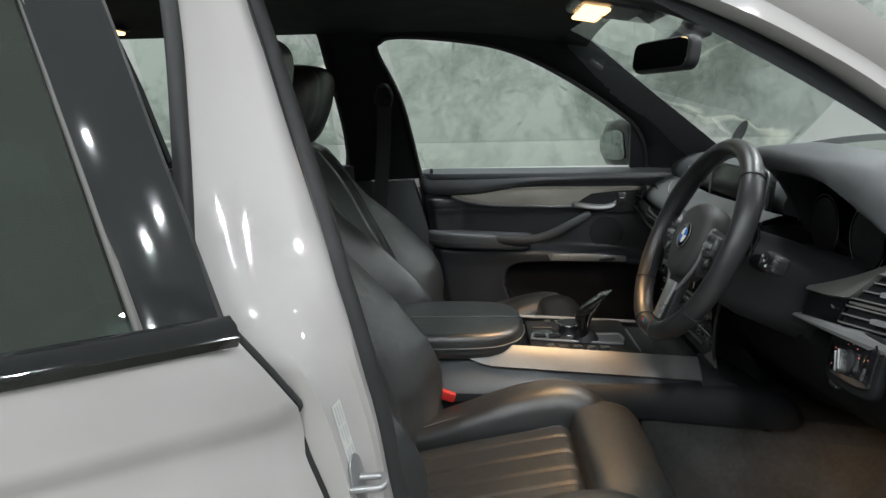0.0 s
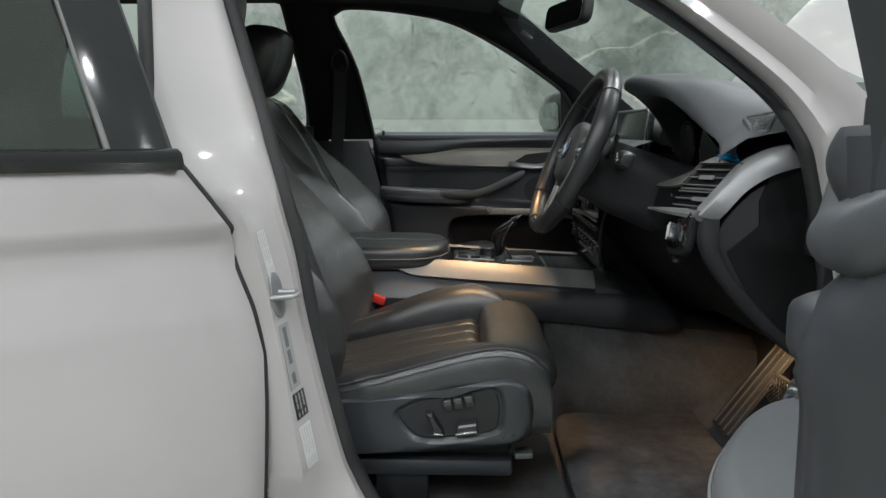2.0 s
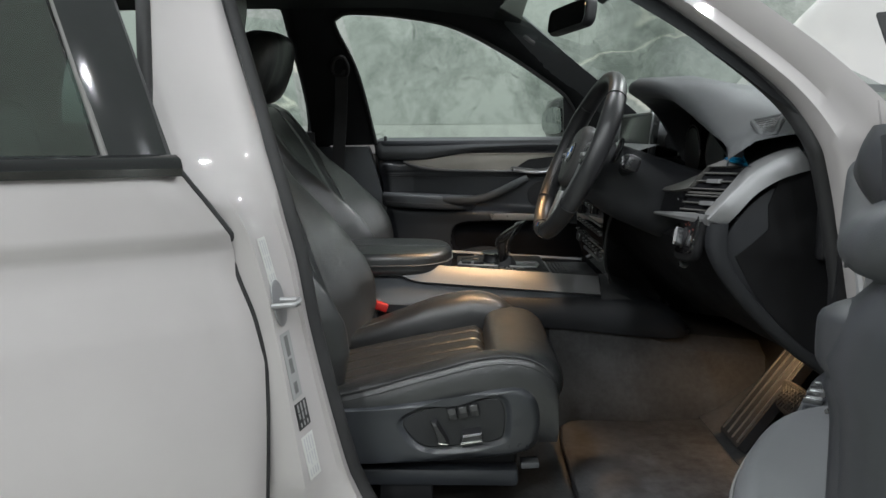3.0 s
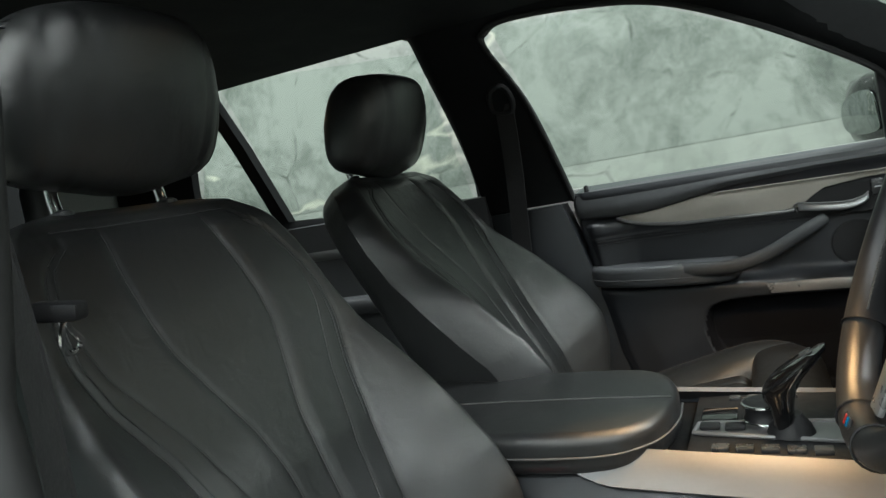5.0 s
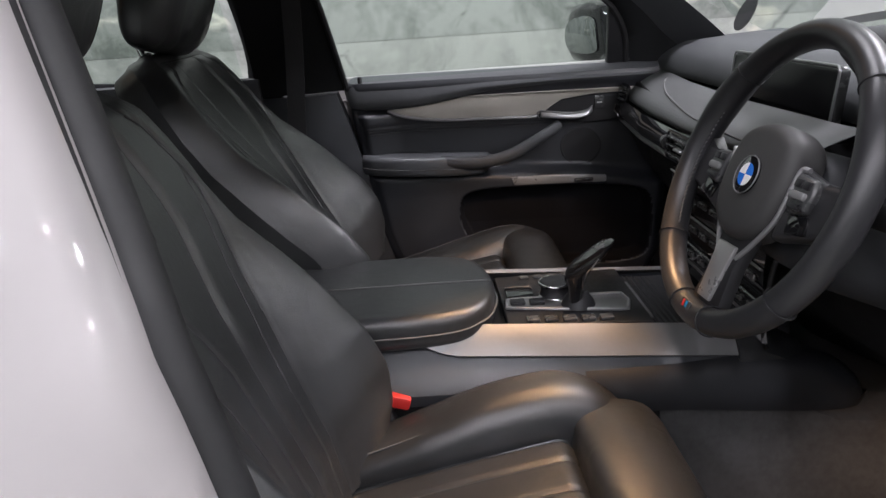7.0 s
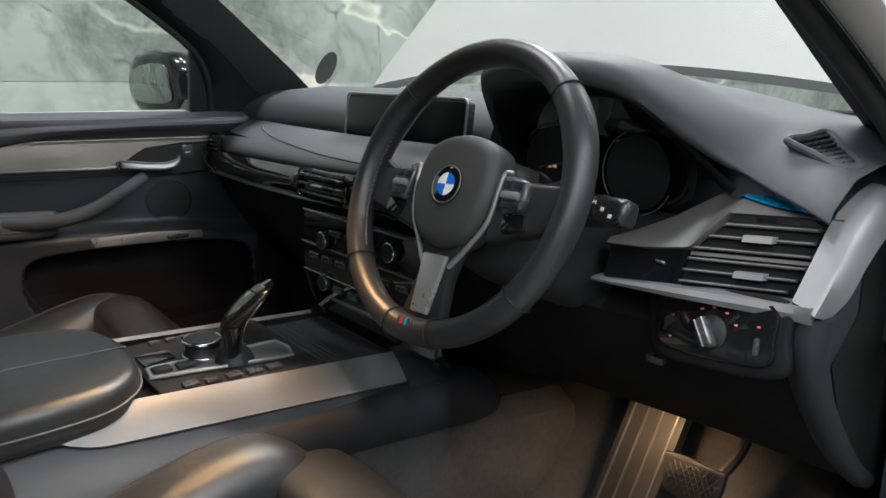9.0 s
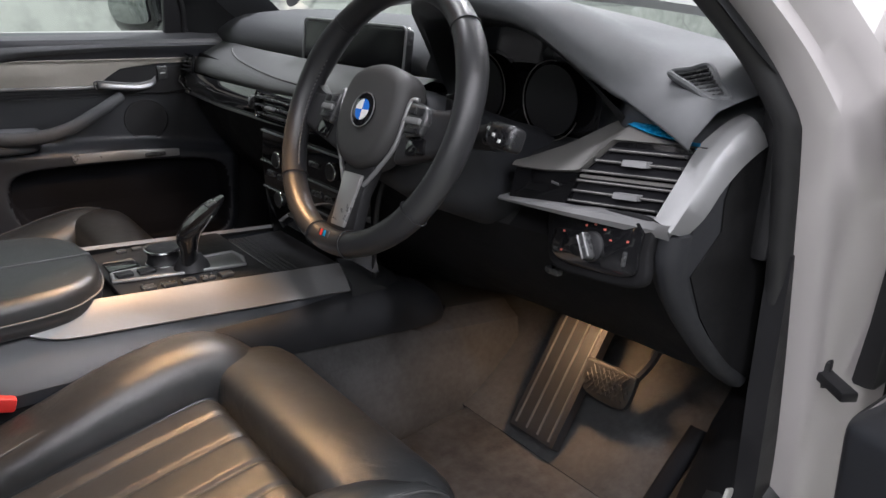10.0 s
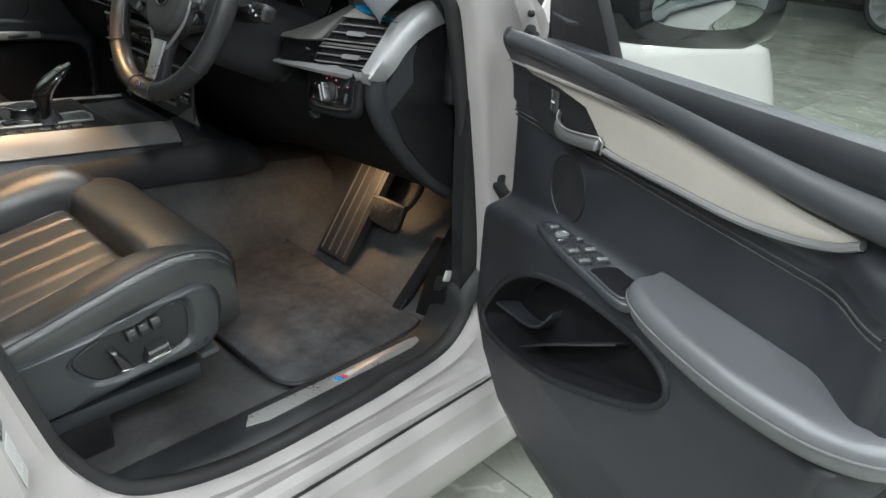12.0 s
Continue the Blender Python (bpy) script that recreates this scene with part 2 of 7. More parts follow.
def tube(pts, radius, seg=10, closed=False, flat=1.0):
    """A round bar along pts; radius may be a function of 0..1."""
    p = [Vector(q) for q in pts]
    n = len(p)
    rings = []
    up = None
    for i in range(n):
        a = p[(i - 1) % n] if (closed or i) else p[0]
        b = p[(i + 1) % n] if (closed or i < n - 1) else p[-1]
        d = (b - a).normalized()
        if up is None:
            up = d.orthogonal().normalized()
        up = (up - d * up.dot(d)).normalized()
        side = d.cross(up)
        r = radius(i / (n - 1)) if callable(radius) else radius
        rings.append([p[i] + r * (math.cos(2 * math.pi * k / seg) * up * flat + math.sin(2 * math.pi * k / seg) * side) for k in range(seg)])
    return loft(rings, True, not closed, closed)


def plate(outline, thick, bevel=0.004, to=None, seg=2):
    """A flat piece: outline in (u, v), from w = 0 to thick, edges rounded; to maps (u, v, w) to the place."""
    bm = bmesh.new()
    vs = [bm.verts.new((u, v, 0)) for u, v in outline]
    f = bm.faces.new(vs)
    got = bmesh.ops.extrude_face_region(bm, geom=[f])
    top = [e for e in got["geom"] if isinstance(e, bmesh.types.BMVert)]
    bmesh.ops.translate(bm, verts=top, vec=(0, 0, thick))
    bmesh.ops.recalc_face_normals(bm, faces=bm.faces)
    if bevel:
        bmesh.ops.bevel(bm, geom=[e for e in bm.edges if len(e.link_faces) == 2 and e.calc_face_angle(0) > 0.6], offset=bevel, segments=seg, affect="EDGES", profile=0.5)
    if to is not None:
        if callable(to):
            for v in bm.verts:
                v.co = to(*v.co)
        else:
            bm.transform(to)
    return bm


def box(size, at=(0, 0, 0), bevel=0.004, seg=2, rot=None):
    bm = bmesh.new()
    bmesh.ops.create_cube(bm, size=1)
    bmesh.ops.scale(bm, vec=size, verts=bm.verts)
    if bevel:
        bmesh.ops.bevel(bm, geom=list(bm.edges), offset=bevel, segments=seg, affect="EDGES", profile=0.5)
    if rot is not None:
        bm.transform(pose(0, 0, 0, *rot))
    bmesh.ops.translate(bm, verts=bm.verts, vec=at)
    return bm


def lathe(profile, seg=32, to=None):
    """A turned piece: profile of (radius, height) about z."""
    rings = [[(r * math.cos(2 * math.pi * k / seg), r * math.sin(2 * math.pi * k / seg), h) for k in range(seg)] for r, h in profile]
    bm = loft(rings, True, True)
    if to is not None:
        bm.transform(to)
    return bm


def sheet(fn, nu, nv, thick=0.0):
    """A surface from fn(u, v), u and v from 0 to 1, thickened along its normals."""
    bm = bmesh.new()
    g = [[bm.verts.new(fn(i / nu, j / nv)) for j in range(nv + 1)] for i in range(nu + 1)]
    for i in range(nu):
        for j in range(nv):
            bm.faces.new((g[i][j], g[i + 1][j], g[i + 1][j + 1], g[i][j + 1]))
    if thick:
        bmesh.ops.recalc_face_normals(bm, faces=bm.faces)
        bmesh.ops.solidify(bm, geom=list(bm.faces), thickness=thick)
    return bm


def rounded(w, h, r, n=5):
    """Outline of a rounded rectangle about the origin."""
    out = []
    for cx, cy, a in ((w / 2 - r, h / 2 - r, 0), (-w / 2 + r, h / 2 - r, 90), (-w / 2 + r, -h / 2 + r, 180), (w / 2 - r, -h / 2 + r, 270)):
        out += [(cx + r * math.cos(radians(a + 90 * k / n)), cy + r * math.sin(radians(a + 90 * k / n))) for k in range(n + 1)]
    return out


def side_y(z):
    """Half width of the car's side glass plane at height z."""
    return 0.80 if z < 1.165 else 0.80 - 0.45 * (z - 1.165)


def lerp(x, xs, ys):
    return float(np.interp(x, xs, ys))


def bump(d, w):
    return math.exp(-(d / w) ** 2)


# ---- showroom ----
def marble(name, base, dark, vein, rough, scale, crack=0.35, shift=0.0):
    """Mottled stone: clouds at two scales, hair cracks and a few long pale veins."""
    m = bpy.data.materials.new(name)
    m.use_nodes = True
    nt = m.node_tree
    b = nt.nodes["Principled BSDF"]

    def node(kind, **sets):
        n = nt.nodes.new(kind)
        for k, v in sets.items():
            n.inputs[k.replace("_", " ")].default_value = v
        return n

    def maths(op, a, c, d=None):
        n = nt.nodes.new("ShaderNodeMath")
        n.operation = op
        for slot, q in enumerate((a, c, d)):
            if q is None:
                continue
            if isinstance(q, (int, float)):
                n.inputs[slot].default_value = q
            else:
                nt.links.new(q, n.inputs[slot])
        return n.outputs[0]

    def span(value, lo, hi, a, c):
        n = nt.nodes.new("ShaderNodeMapRange")
        n.inputs[1].default_value, n.inputs[2].default_value, n.inputs[3].default_value, n.inputs[4].default_value = lo, hi, a, c
        nt.links.new(value, n.inputs[0])
        return n.outputs[0]

    def mixed(fac, a, c):
        n = nt.nodes.new("ShaderNodeMix")
        n.data_type = "RGBA"
        nt.links.new(fac, n.inputs["Factor"])
        for slot, q in (("A", a), ("B", c)):
            if isinstance(q, tuple):
                n.inputs[slot].default_value = (*q, 1)
            else:
                nt.links.new(q, n.inputs[slot])
        return n.outputs["Result"]

    geo = nt.nodes.new("ShaderNodeNewGeometry")
    info = nt.nodes.new("ShaderNodeObjectInfo")
    off = nt.nodes.new("ShaderNodeVectorMath")
    off.operation = "MULTIPLY_ADD"
    off.inputs[1].default_value = (shift, shift * 0.7, shift * 1.3)
    nt.links.new(info.outputs["Random"], off.inputs[0])
    nt.links.new(geo.outputs["Position"], off.inputs[2])
    warp = node("ShaderNodeTexNoise", Scale=scale * 1.1, Detail=6.0)
    nt.links.new(off.outputs[0], warp.inputs["Vector"])
    bent = nt.nodes.new("ShaderNodeVectorMath")
    bent.operation = "MULTIPLY_ADD"
    bent.inputs[1].default_value = (0.55 / scale,) * 3
    nt.links.new(warp.outputs["Color"], bent.inputs[0])
    nt.links.new(off.outputs[0], bent.inputs[2])
    cloud = node("ShaderNodeTexNoise", Scale=scale * 0.8, Detail=10.0, Roughness=0.66)
    nt.links.new(bent.outputs[0], cloud.inputs["Vector"])
    fine = node("ShaderNodeTexNoise", Scale=scale * 7.0, Detail=8.0, Roughness=0.72)
    nt.links.new(bent.outputs[0], fine.inputs["Vector"])
    tone = maths("ADD", maths("MULTIPLY", cloud.outputs["Fac"], 0.68), maths("MULTIPLY", fine.outputs["Fac"], 0.32))
    col = mixed(span(tone, 0.41, 0.57, 0.0, 1.0), dark, base)
    split = node("ShaderNodeTexVoronoi", Scale=scale * 1.5)
    split.feature = "DISTANCE_TO_EDGE"
    nt.links.new(bent.outputs[0], split.inputs["Vector"])
    gate = span(fine.outputs["Fac"], 0.47, 0.62, 0.0, crack)
    col = mixed(maths("MULTIPLY", span(split.outputs["Distance"], 0.0, 0.022, 1.0, 0.0), gate), col, tuple(0.45 * q for q in dark))
    flat = nt.nodes.new("ShaderNodeMapping")
    flat.inputs["Scale"].default_value = (0.45, 0.45, 1.25)
    nt.links.new(bent.outputs[0], flat.inputs["Vector"])
    drift = node("ShaderNodeTexNoise", Scale=scale * 0.62, Detail=5.0, Roughness=0.5)
    nt.links.new(flat.outputs[0], drift.inputs["Vector"])
    line = span(maths("ABSOLUTE", maths("SUBTRACT", drift.outputs["Fac"], 0.5), 0.0), 0.0, 0.0085, 0.95, 0.0)
    col = mixed(maths("MULTIPLY", line, span(cloud.outputs["Fac"], 0.38, 0.58, 0.15, 1.0)), col, vein)
    nt.links.new(col, b.inputs["Base Color"])
    nt.links.new(span(tone, 0.4, 0.6, rough + 0.05, rough - 0.03), b.inputs["Roughness"])
    return m


M_WALL = marble("grey_marble_wall", (0.345, 0.362, 0.335), (0.125, 0.140, 0.124), (0.66, 0.64, 0.54), 0.16, 1.5, 0.75)
M_WALL_LOW = marble("pale_marble_wall", (0.43, 0.445, 0.41), (0.22, 0.235, 0.215), (0.62, 0.60, 0.52), 0.16, 1.5, 0.6)
M_TILE = marble("grey_floor_tile", (0.31, 0.315, 0.275), (0.19, 0.195, 0.165), (0.42, 0.41, 0.36), 0.14, 2.4, 0.25, 9.0)
M_JOINT = mat("slab_joint", (0.26, 0.265, 0.245), 0.7, 0, 0.2, 20)
M_GROUT = mat("tile_joint", (0.12, 0.115, 0.10), 0.8, 0, 0.2, 20)
M_CEIL = mat("ceiling_paint", (0.58, 0.62, 0.61), 0.8, 0, 0.05, 2)

floor = tagged(part("floor", box((21, 16, 0.2), (3.5, -2.4, -0.104), 0), M_GROUT), "dark joint bed under grey marble floor tiles", "floor", kind="structure")
wall_left = tagged(part("wall_north", box((14.8, 0.2, 4.2), (0.4, 1.74, 2.0), 0), M_JOINT), "tall showroom wall clad in large grey marble slabs", "wall", kind="structure")
tagged(part("wall_return", box((0.2, 3.8, 4.2), (7.7, 3.745, 2.0), 0), M_CEIL), "plain pale showroom wall", "wall", kind="structure")
tagged(part("wall_north_far", box((6.3, 0.2, 4.2), (10.9, 5.5, 2.0), 0), M_CEIL), "plain pale showroom wall", "wall", kind="structure")
tagged(part("wall_east", box((0.2, 16, 4.2), (14.0, -2.4, 2.0), 0), M_CEIL), "plain pale showroom wall", "wall", kind="structure")
tagged(part("wall_west", box((0.2, 14, 4.2), (-7.0, -3.4, 2.0), 0), M_CEIL), "plain pale showroom wall", "wall", kind="structure")
tagged(part("wall_south", box((21, 0.2, 4.2), (3.5, -10.4, 2.0), 0), M_CEIL), "plain pale showroom wall", "wall", kind="structure")
tagged(part("ceiling", box((21.4, 16.4, 0.2), (3.5, -2.4, 3.75), 0), M_CEIL), "plain showroom ceiling with spot lamps", "ceiling", kind="structure")


# ---- marble slabs and floor tiles ----
def slab(w, h, d, bev=0.0015):
    return finish(box((w, d, h), (0, 0, 0), bev, 1), 0)


slab_mesh = {}
for low in (False, True):
    slab_mesh[low] = slab(3.1993, 1.1985, 0.018, 0.0004)
    slab_mesh[low].materials.append(M_WALL_LOW if low else M_WALL)
for i in range(4):
    for j in range(3):
        ob = new("slab", slab_mesh[j == 0])
        ob.parent = wall_left
        ob.location = (-4.05 + 3.2 * i, 1.640, 0.632 + 1.2 * j)
tile_mesh = slab(0.5965, 0.010, 0.5965)
tile_mesh.materials.append(M_TILE)
for i in range(17):
    for j in range(15):
        ob = new("tile", tile_mesh)
        ob.parent = floor
        ob.location = (-3.6 + 0.6 * i + 0.096, 0.60 - 0.6 * j - 0.034 + 0.0, -0.0035)

far = bmesh.new()
for i in range(11):
    for j in range(14):
        bmesh.ops.create_cube(far, size=1, matrix=Matrix.Translation((6.696 + 0.6 * i, 4.166 - 0.6 * j, -0.0035)) @ Matrix.Diagonal((0.5965, 0.5965, 0.010, 1)))
for i in range(-6, 17):
    for j in range(-2, 17):
        if not (0 <= i and 0 <= j < 15):
            bmesh.ops.create_cube(far, size=1, matrix=Matrix.Translation((-3.504 + 0.6 * i, 0.566 - 0.6 * j, -0.0035)) @ Matrix.Diagonal((0.5965, 0.5965, 0.010, 1)))
tagged(part("tile_field", far, M_TILE, floor, smooth=0), "grey marble floor tiles", kind="stuff")

# ---- car body, near side ----
car_body = thing("car_body", "white painted shell of a large family car with raised bonnet", "car")


def side_loop(pts, n, inset, sign=-1, low=0.0):
    """A closed loop on the car's side from (x, z) points, inset metres inboard of the glass plane."""
    return [Vector((p.x, sign * (side_y(p.y) - inset + lerp(p.y, [0.50, 0.62], [low, 0.0])), p.y)) for p in spline([(x, z, 0) for x, z in pts], n, True)]


SEAL = [(-0.192, 1.42), (-0.110, 1.20), (-0.058, 1.027), (-0.034, 0.888), (0.0, 0.734), (0.035, 0.613), (0.09, 0.535), (0.186, 0.498), (0.304, 0.478), (0.479, 0.478), (0.64, 0.488), (0.768, 0.514), (0.845, 0.58), (0.855, 0.66), (0.835, 0.80), (0.805, 0.95), (0.786, 1.04),
        (0.770, 1.11), (0.748, 1.18), (0.708, 1.247), (0.625, 1.325), (0.50, 1.423), (0.34, 1.505), (0.13, 1.565), (-0.05, 1.595), (-0.19, 1.600), (-0.240, 1.56)]
OUTER = [(-0.278, 1.42), (-0.250, 1.20), (-0.160, 1.04), (-0.125, 0.927), (-0.120, 0.774), (-0.125, 0.649), (-0.13, 0.50), (0.10, 0.435), (0.304, 0.425), (0.479, 0.425), (0.64, 0.43), (0.83, 0.445), (0.93, 0.50), (0.95, 0.62), (0.945, 0.80), (0.94, 0.98), (0.92, 1.08),
         (0.885, 1.150), (0.82, 1.225), (0.75, 1.300), (0.67, 1.37), (0.57, 1.45), (0.42, 1.56), (0.20, 1.64), (-0.05, 1.675), (-0.24, 1.675), (-0.310, 1.60)]
N = 160


def on_pillar(p):
    """1 on the lower B-pillar, fading to 0 round the rest of the opening."""
    return max(0.0, min(1.0, (0.10 - p.x) / 0.06)) * max(0.0, min(1.0, (p.z - 0.56) / 0.08)) * max(0.0, min(1.0, (1.16 - p.z) / 0.10))


s0 = [p + Vector((-0.002, -0.016, 0)) * on_pillar(p) for p in side_loop(SEAL, N, 0.030, low=0.045)]
s1 = [p + Vector((-0.002, -0.010, 0)) * on_pillar(p) for p in side_loop(SEAL, N, 0.004, low=0.030)]
so = side_loop(OUTER, N, -0.055)
r1 = [a.lerp(b, 0.12) + Vector((0, -0.010, 0)) for a, b in zip(s1, so)]
r2 = [a.lerp(b, 0.42) + Vector((0, 0.006, 0)) for a, b in zip(s1, so)]
r3 = [a.lerp(b, 0.62) + Vector((0, -0.004, 0)) for a, b in zip(s1, so)]
# on the pillar the two middle rings make the step of the shut face
for k, (a, b) in enumerate(zip(s1, so)):
    w = on_pillar(a)
    low, high = a.lerp(b, 0.26), a.lerp(b, 0.39)
    r1[k] = r1[k].lerp(a.lerp(b, 0.10) + Vector((0, 0.010, 0)), w)
    r2[k] = r2[k].lerp(Vector((low.x, -0.818, low.z)), w)
    r3[k] = r3[k].lerp(Vector((high.x, -0.864, high.z)), w)
edge = [p + Vector((0, 0.030, 0)) for p in so]
part("door_frame", loft([s0, s1, r1, r2, r3, so, edge], True, False), M_WHITE, car_body, "white painted door opening", smooth=60)
seal = part("door_seal", tube([p + Vector((0, 0.016, 0)) for p in s0], 0.016, 12, True), M_RUBBER, car_body, "black rubber door seal", smooth=70)
part("seal_lip", tube([p + Vector((0, -0.004, 0)) + (p - Vector((0.3, p.y, 1.0))).normalized() * 0.010 for p in s0], 0.007, 8, True), M_RUBBER, seal)
# rubber along the rear edge of the B-pillar
part("pillar_seal", tube(spline([(-0.312, -0.69, 1.55), (-0.290, -0.735, 1.45), (-0.272, -0.785, 1.33), (-0.258, -0.825, 1.22), (-0.236, -0.862, 1.14), (-0.165, -0.868, 1.035), (-0.130, -0.868, 0.92), (-0.126, -0.868, 0.70), (-0.13, -0.866, 0.50)], 50), 0.011, 10), M_RUBBER, car_body, "black rubber seal on the pillar")
# side skirt with its joint line
part("sill_outer", loft([[(x, y, z) for y, z in ((-0.84, 0.455), (-0.870, 0.470), (-0.885, 0.462), (-0.890, 0.448), (-0.885, 0.43), (-0.84, 0.43))] for x in (-1.4, 0.0, 0.6, 1.0)], True), M_WHITE, car_body, smooth=30)
skirt = part("side_skirt", loft([[(x, y, z + 0.028 * (x - 0.2)) for y, z in ((-0.86, 0.440), (-0.900, 0.442), (-0.918, 0.430), (-0.922, 0.405), (-0.930, 0.395), (-0.950, 0.388), (-0.958, 0.360), (-0.945, 0.30), (-0.90, 0.24), (-0.80, 0.23), (-0.78, 0.40))] for x in (-1.4, 0.0, 0.6, 1.08)], True), M_WHITE, car_body, "white side skirt", smooth=35)
part("skirt_joint", tube([(-0.9, -0.894, 0.441), (0.2, -0.894, 0.444), (1.05, -0.894, 0.466)], 0.003, 6), M_DARK, skirt)

# striker, data stickers and plugs on the B-pillar
PILLAR = BVHTree.FromBMesh(loft([s0, s1, r1, r2, r3, so, edge], True, False))


def shut_face(z, across=0.5):
    """A place on the shut face of the pillar: z along the tangent, the outward normal, the place."""
    k = min((k for k in range(N) if on_pillar(s1[k]) > 0.2), key=lambda k: abs(r2[k].lerp(r3[k], 0.5).z - z))
    at, up = r2[k].lerp(r3[k], across), (r2[k - 1] - r2[k + 1]).normalized()
    up = up if up.z > 0 else -up
    nm = up.cross(r3[k] - r2[k]).normalized()
    nm = nm if nm.x > 0 else -nm
    side = up.cross(nm)
    return Matrix((side.to_4d() * 1, nm.to_4d() * -1, up.to_4d(), at.to_4d())).transposed(), at, nm


def on_face(z, across=0.5):
    m, at, nm = shut_face(z, across)
    rot = Matrix((m.col[0].to_3d(), m.col[1].to_3d(), m.col[2].to_3d())).transposed()
    if rot.determinant() < 0:
        rot.col[0] = -rot.col[0]
    return Matrix.Translation(at + nm * 0.0008) @ rot.to_4x4()


def sticker(z, w, h, mtl, ink, rows, across=0.5):
    st = part("data_sticker", box((w, 0.0008, h), (0, 0, 0), 0.0002, 1), mtl, car_body, "printed data sticker")
    st.matrix_local = on_face(z, across)
    for k in range(rows):
        for lo, hi in ((0.05, 0.36), (0.40, 0.62 + 0.08 * (k % 2)), (0.76, 0.93)):
            b = part("print_bar", box((w / rows * 0.34, 0.0004, h * (hi - lo)), (w * 0.84 * ((k + 0.5) / rows - 0.5), -0.0005, h * (0.5 - (lo + hi) / 2)), 0, 1), ink, st)
            b.matrix_local = Matrix.Identity(4)


stk = part("door_striker", tube(spline([(-0.076, -0.858, 0.939), (-0.055, -0.858, 0.941), (-0.042, -0.857, 0.942), (-0.038, -0.850, 0.943), (-0.039, -0.838, 0.944), (-0.043, -0.832, 0.944), (-0.055, -0.834, 0.944), (-0.074, -0.837, 0.944)], 36), 0.0045, 10), M_SATIN, car_body, "metal door striker loop")
sticker(1.004, 0.022, 0.074, M_PAPER, M_FAINT, 3)
sticker(0.838, 0.030, 0.104, M_PRINT, M_STITCH, 1)
sticker(0.7640, 0.034, 0.042, M_DARK, M_PRINT, 3, 0.40)
sticker(0.705, 0.032, 0.070, M_PAPER, M_FAINT, 4, 0.40)
pg, pn = PILLAR.ray_cast(Vector((-0.102, -2.0, 0.627)), Vector((0, 1, 0)))[:2]
part("pillar_plug", lathe([(0.012, -0.002), (0.012, 0.002), (0.009, 0.004), (0.0, 0.004)], 20, Matrix.Translation(pg) @ (pn if pn.y < 0 else -pn).to_track_quat("Z", "Y").to_matrix().to_4x4()), M_WHITE, car_body, "small white rubber plug")
pl = part("striker_plate", plate([(q.x, q.y) for q in spline([(0, 0.036, 0), (0.014, 0.026, 0), (0.018, 0.0, 0), (0.014, -0.026, 0), (0, -0.036, 0), (-0.014, -0.026, 0), (-0.018, 0.0, 0), (-0.014, 0.026, 0)], 32, True)], 0.003, 0.001, lambda u, v, w: (u, -w, v)), M_SATIN, stk, "satin metal striker plate")
pl.matrix_local = on_face(0.938)
for dz in (-0.022, 0.022):
    part("screw", lathe([(0.004, 0), (0.004, 0.002), (0.0, 0.003)], 12, Matrix.Translation((0, -0.003, dz)) @ Matrix.Rotation(radians(90), 4, "X")), M_CHROME, stk).matrix_local = pl.matrix_local

# ---- rear door, standing open ----
HR = Vector((-0.14, -0.872, 0))
RD_M = Matrix.Translation(HR) @ Matrix.Rotation(radians(38), 4, "Z") @ Matrix.Translation(-HR)
rd = thing("rear_door", "white rear door standing half open with dark tinted window", "car door", m=RD_M)


def rd_front(z):
    return lerp(z, [0.42, 0.616, 0.778, 0.857, 0.932, 0.986, 1.02, 1.043, 1.094, 1.145], [-0.112, -0.109, -0.099, -0.096, -0.110, -0.125, -0.122, -0.128, -0.162, -0.198])


def rd_surface(u, v):
    z = 0.42 + 0.725 * v
    out = 0.885 + 0.042 * math.sin(min(1.0, max(0.0, (1.145 - z) / 0.60)) * math.pi * 0.62) - 0.012 * (1 - min(1, max(0, (z - 1.035) / 0.012))) * (1 if z > 1.0 else max(0, (z - 0.92) / 0.08))
    k = math.sin(min(1, u * 22) * math.pi / 2)
    return (rd_front(z) - 0.95 * u, -(out - 0.018 * (1 - k)), z + 0.015 * u)


part("door_skin", sheet(rd_surface, 40, 60, 0.0), M_WHITE, rd, "white door skin with a sharp crease", smooth=70)
part("door_edge", loft([[Vector((rd_front(z) - 0.002 - dx, -(0.868 - dy), z)) for dx, dy in ((0, 0), (0.0, 0.02), (0.03, 0.10), (0.10, 0.12), (0.10, 0.0))] for z in [0.42 + 0.725 * i / 24 for i in range(25)]]), M_WHITE, rd, smooth=40)
# dark tube added for the shadow in the gap between door and pillar
part("gap_shadow", tube([Vector(rd_surface(0.0, i / 60)) + Vector((0.004, 0.009, 0)) for i in range(61)], 0.0056, 8), M_RUBBER, rd, "dark tube for the shadow gap along the door edge")
part("inner_panel", box((0.80, 0.05, 0.68), (-0.62, -0.775, 0.79), 0.02), M_VINYL, rd, "dark inner panel")


def rd_y(z, off=0.0):
    return -(0.868 - 0.45 * (z - 1.145) + off)


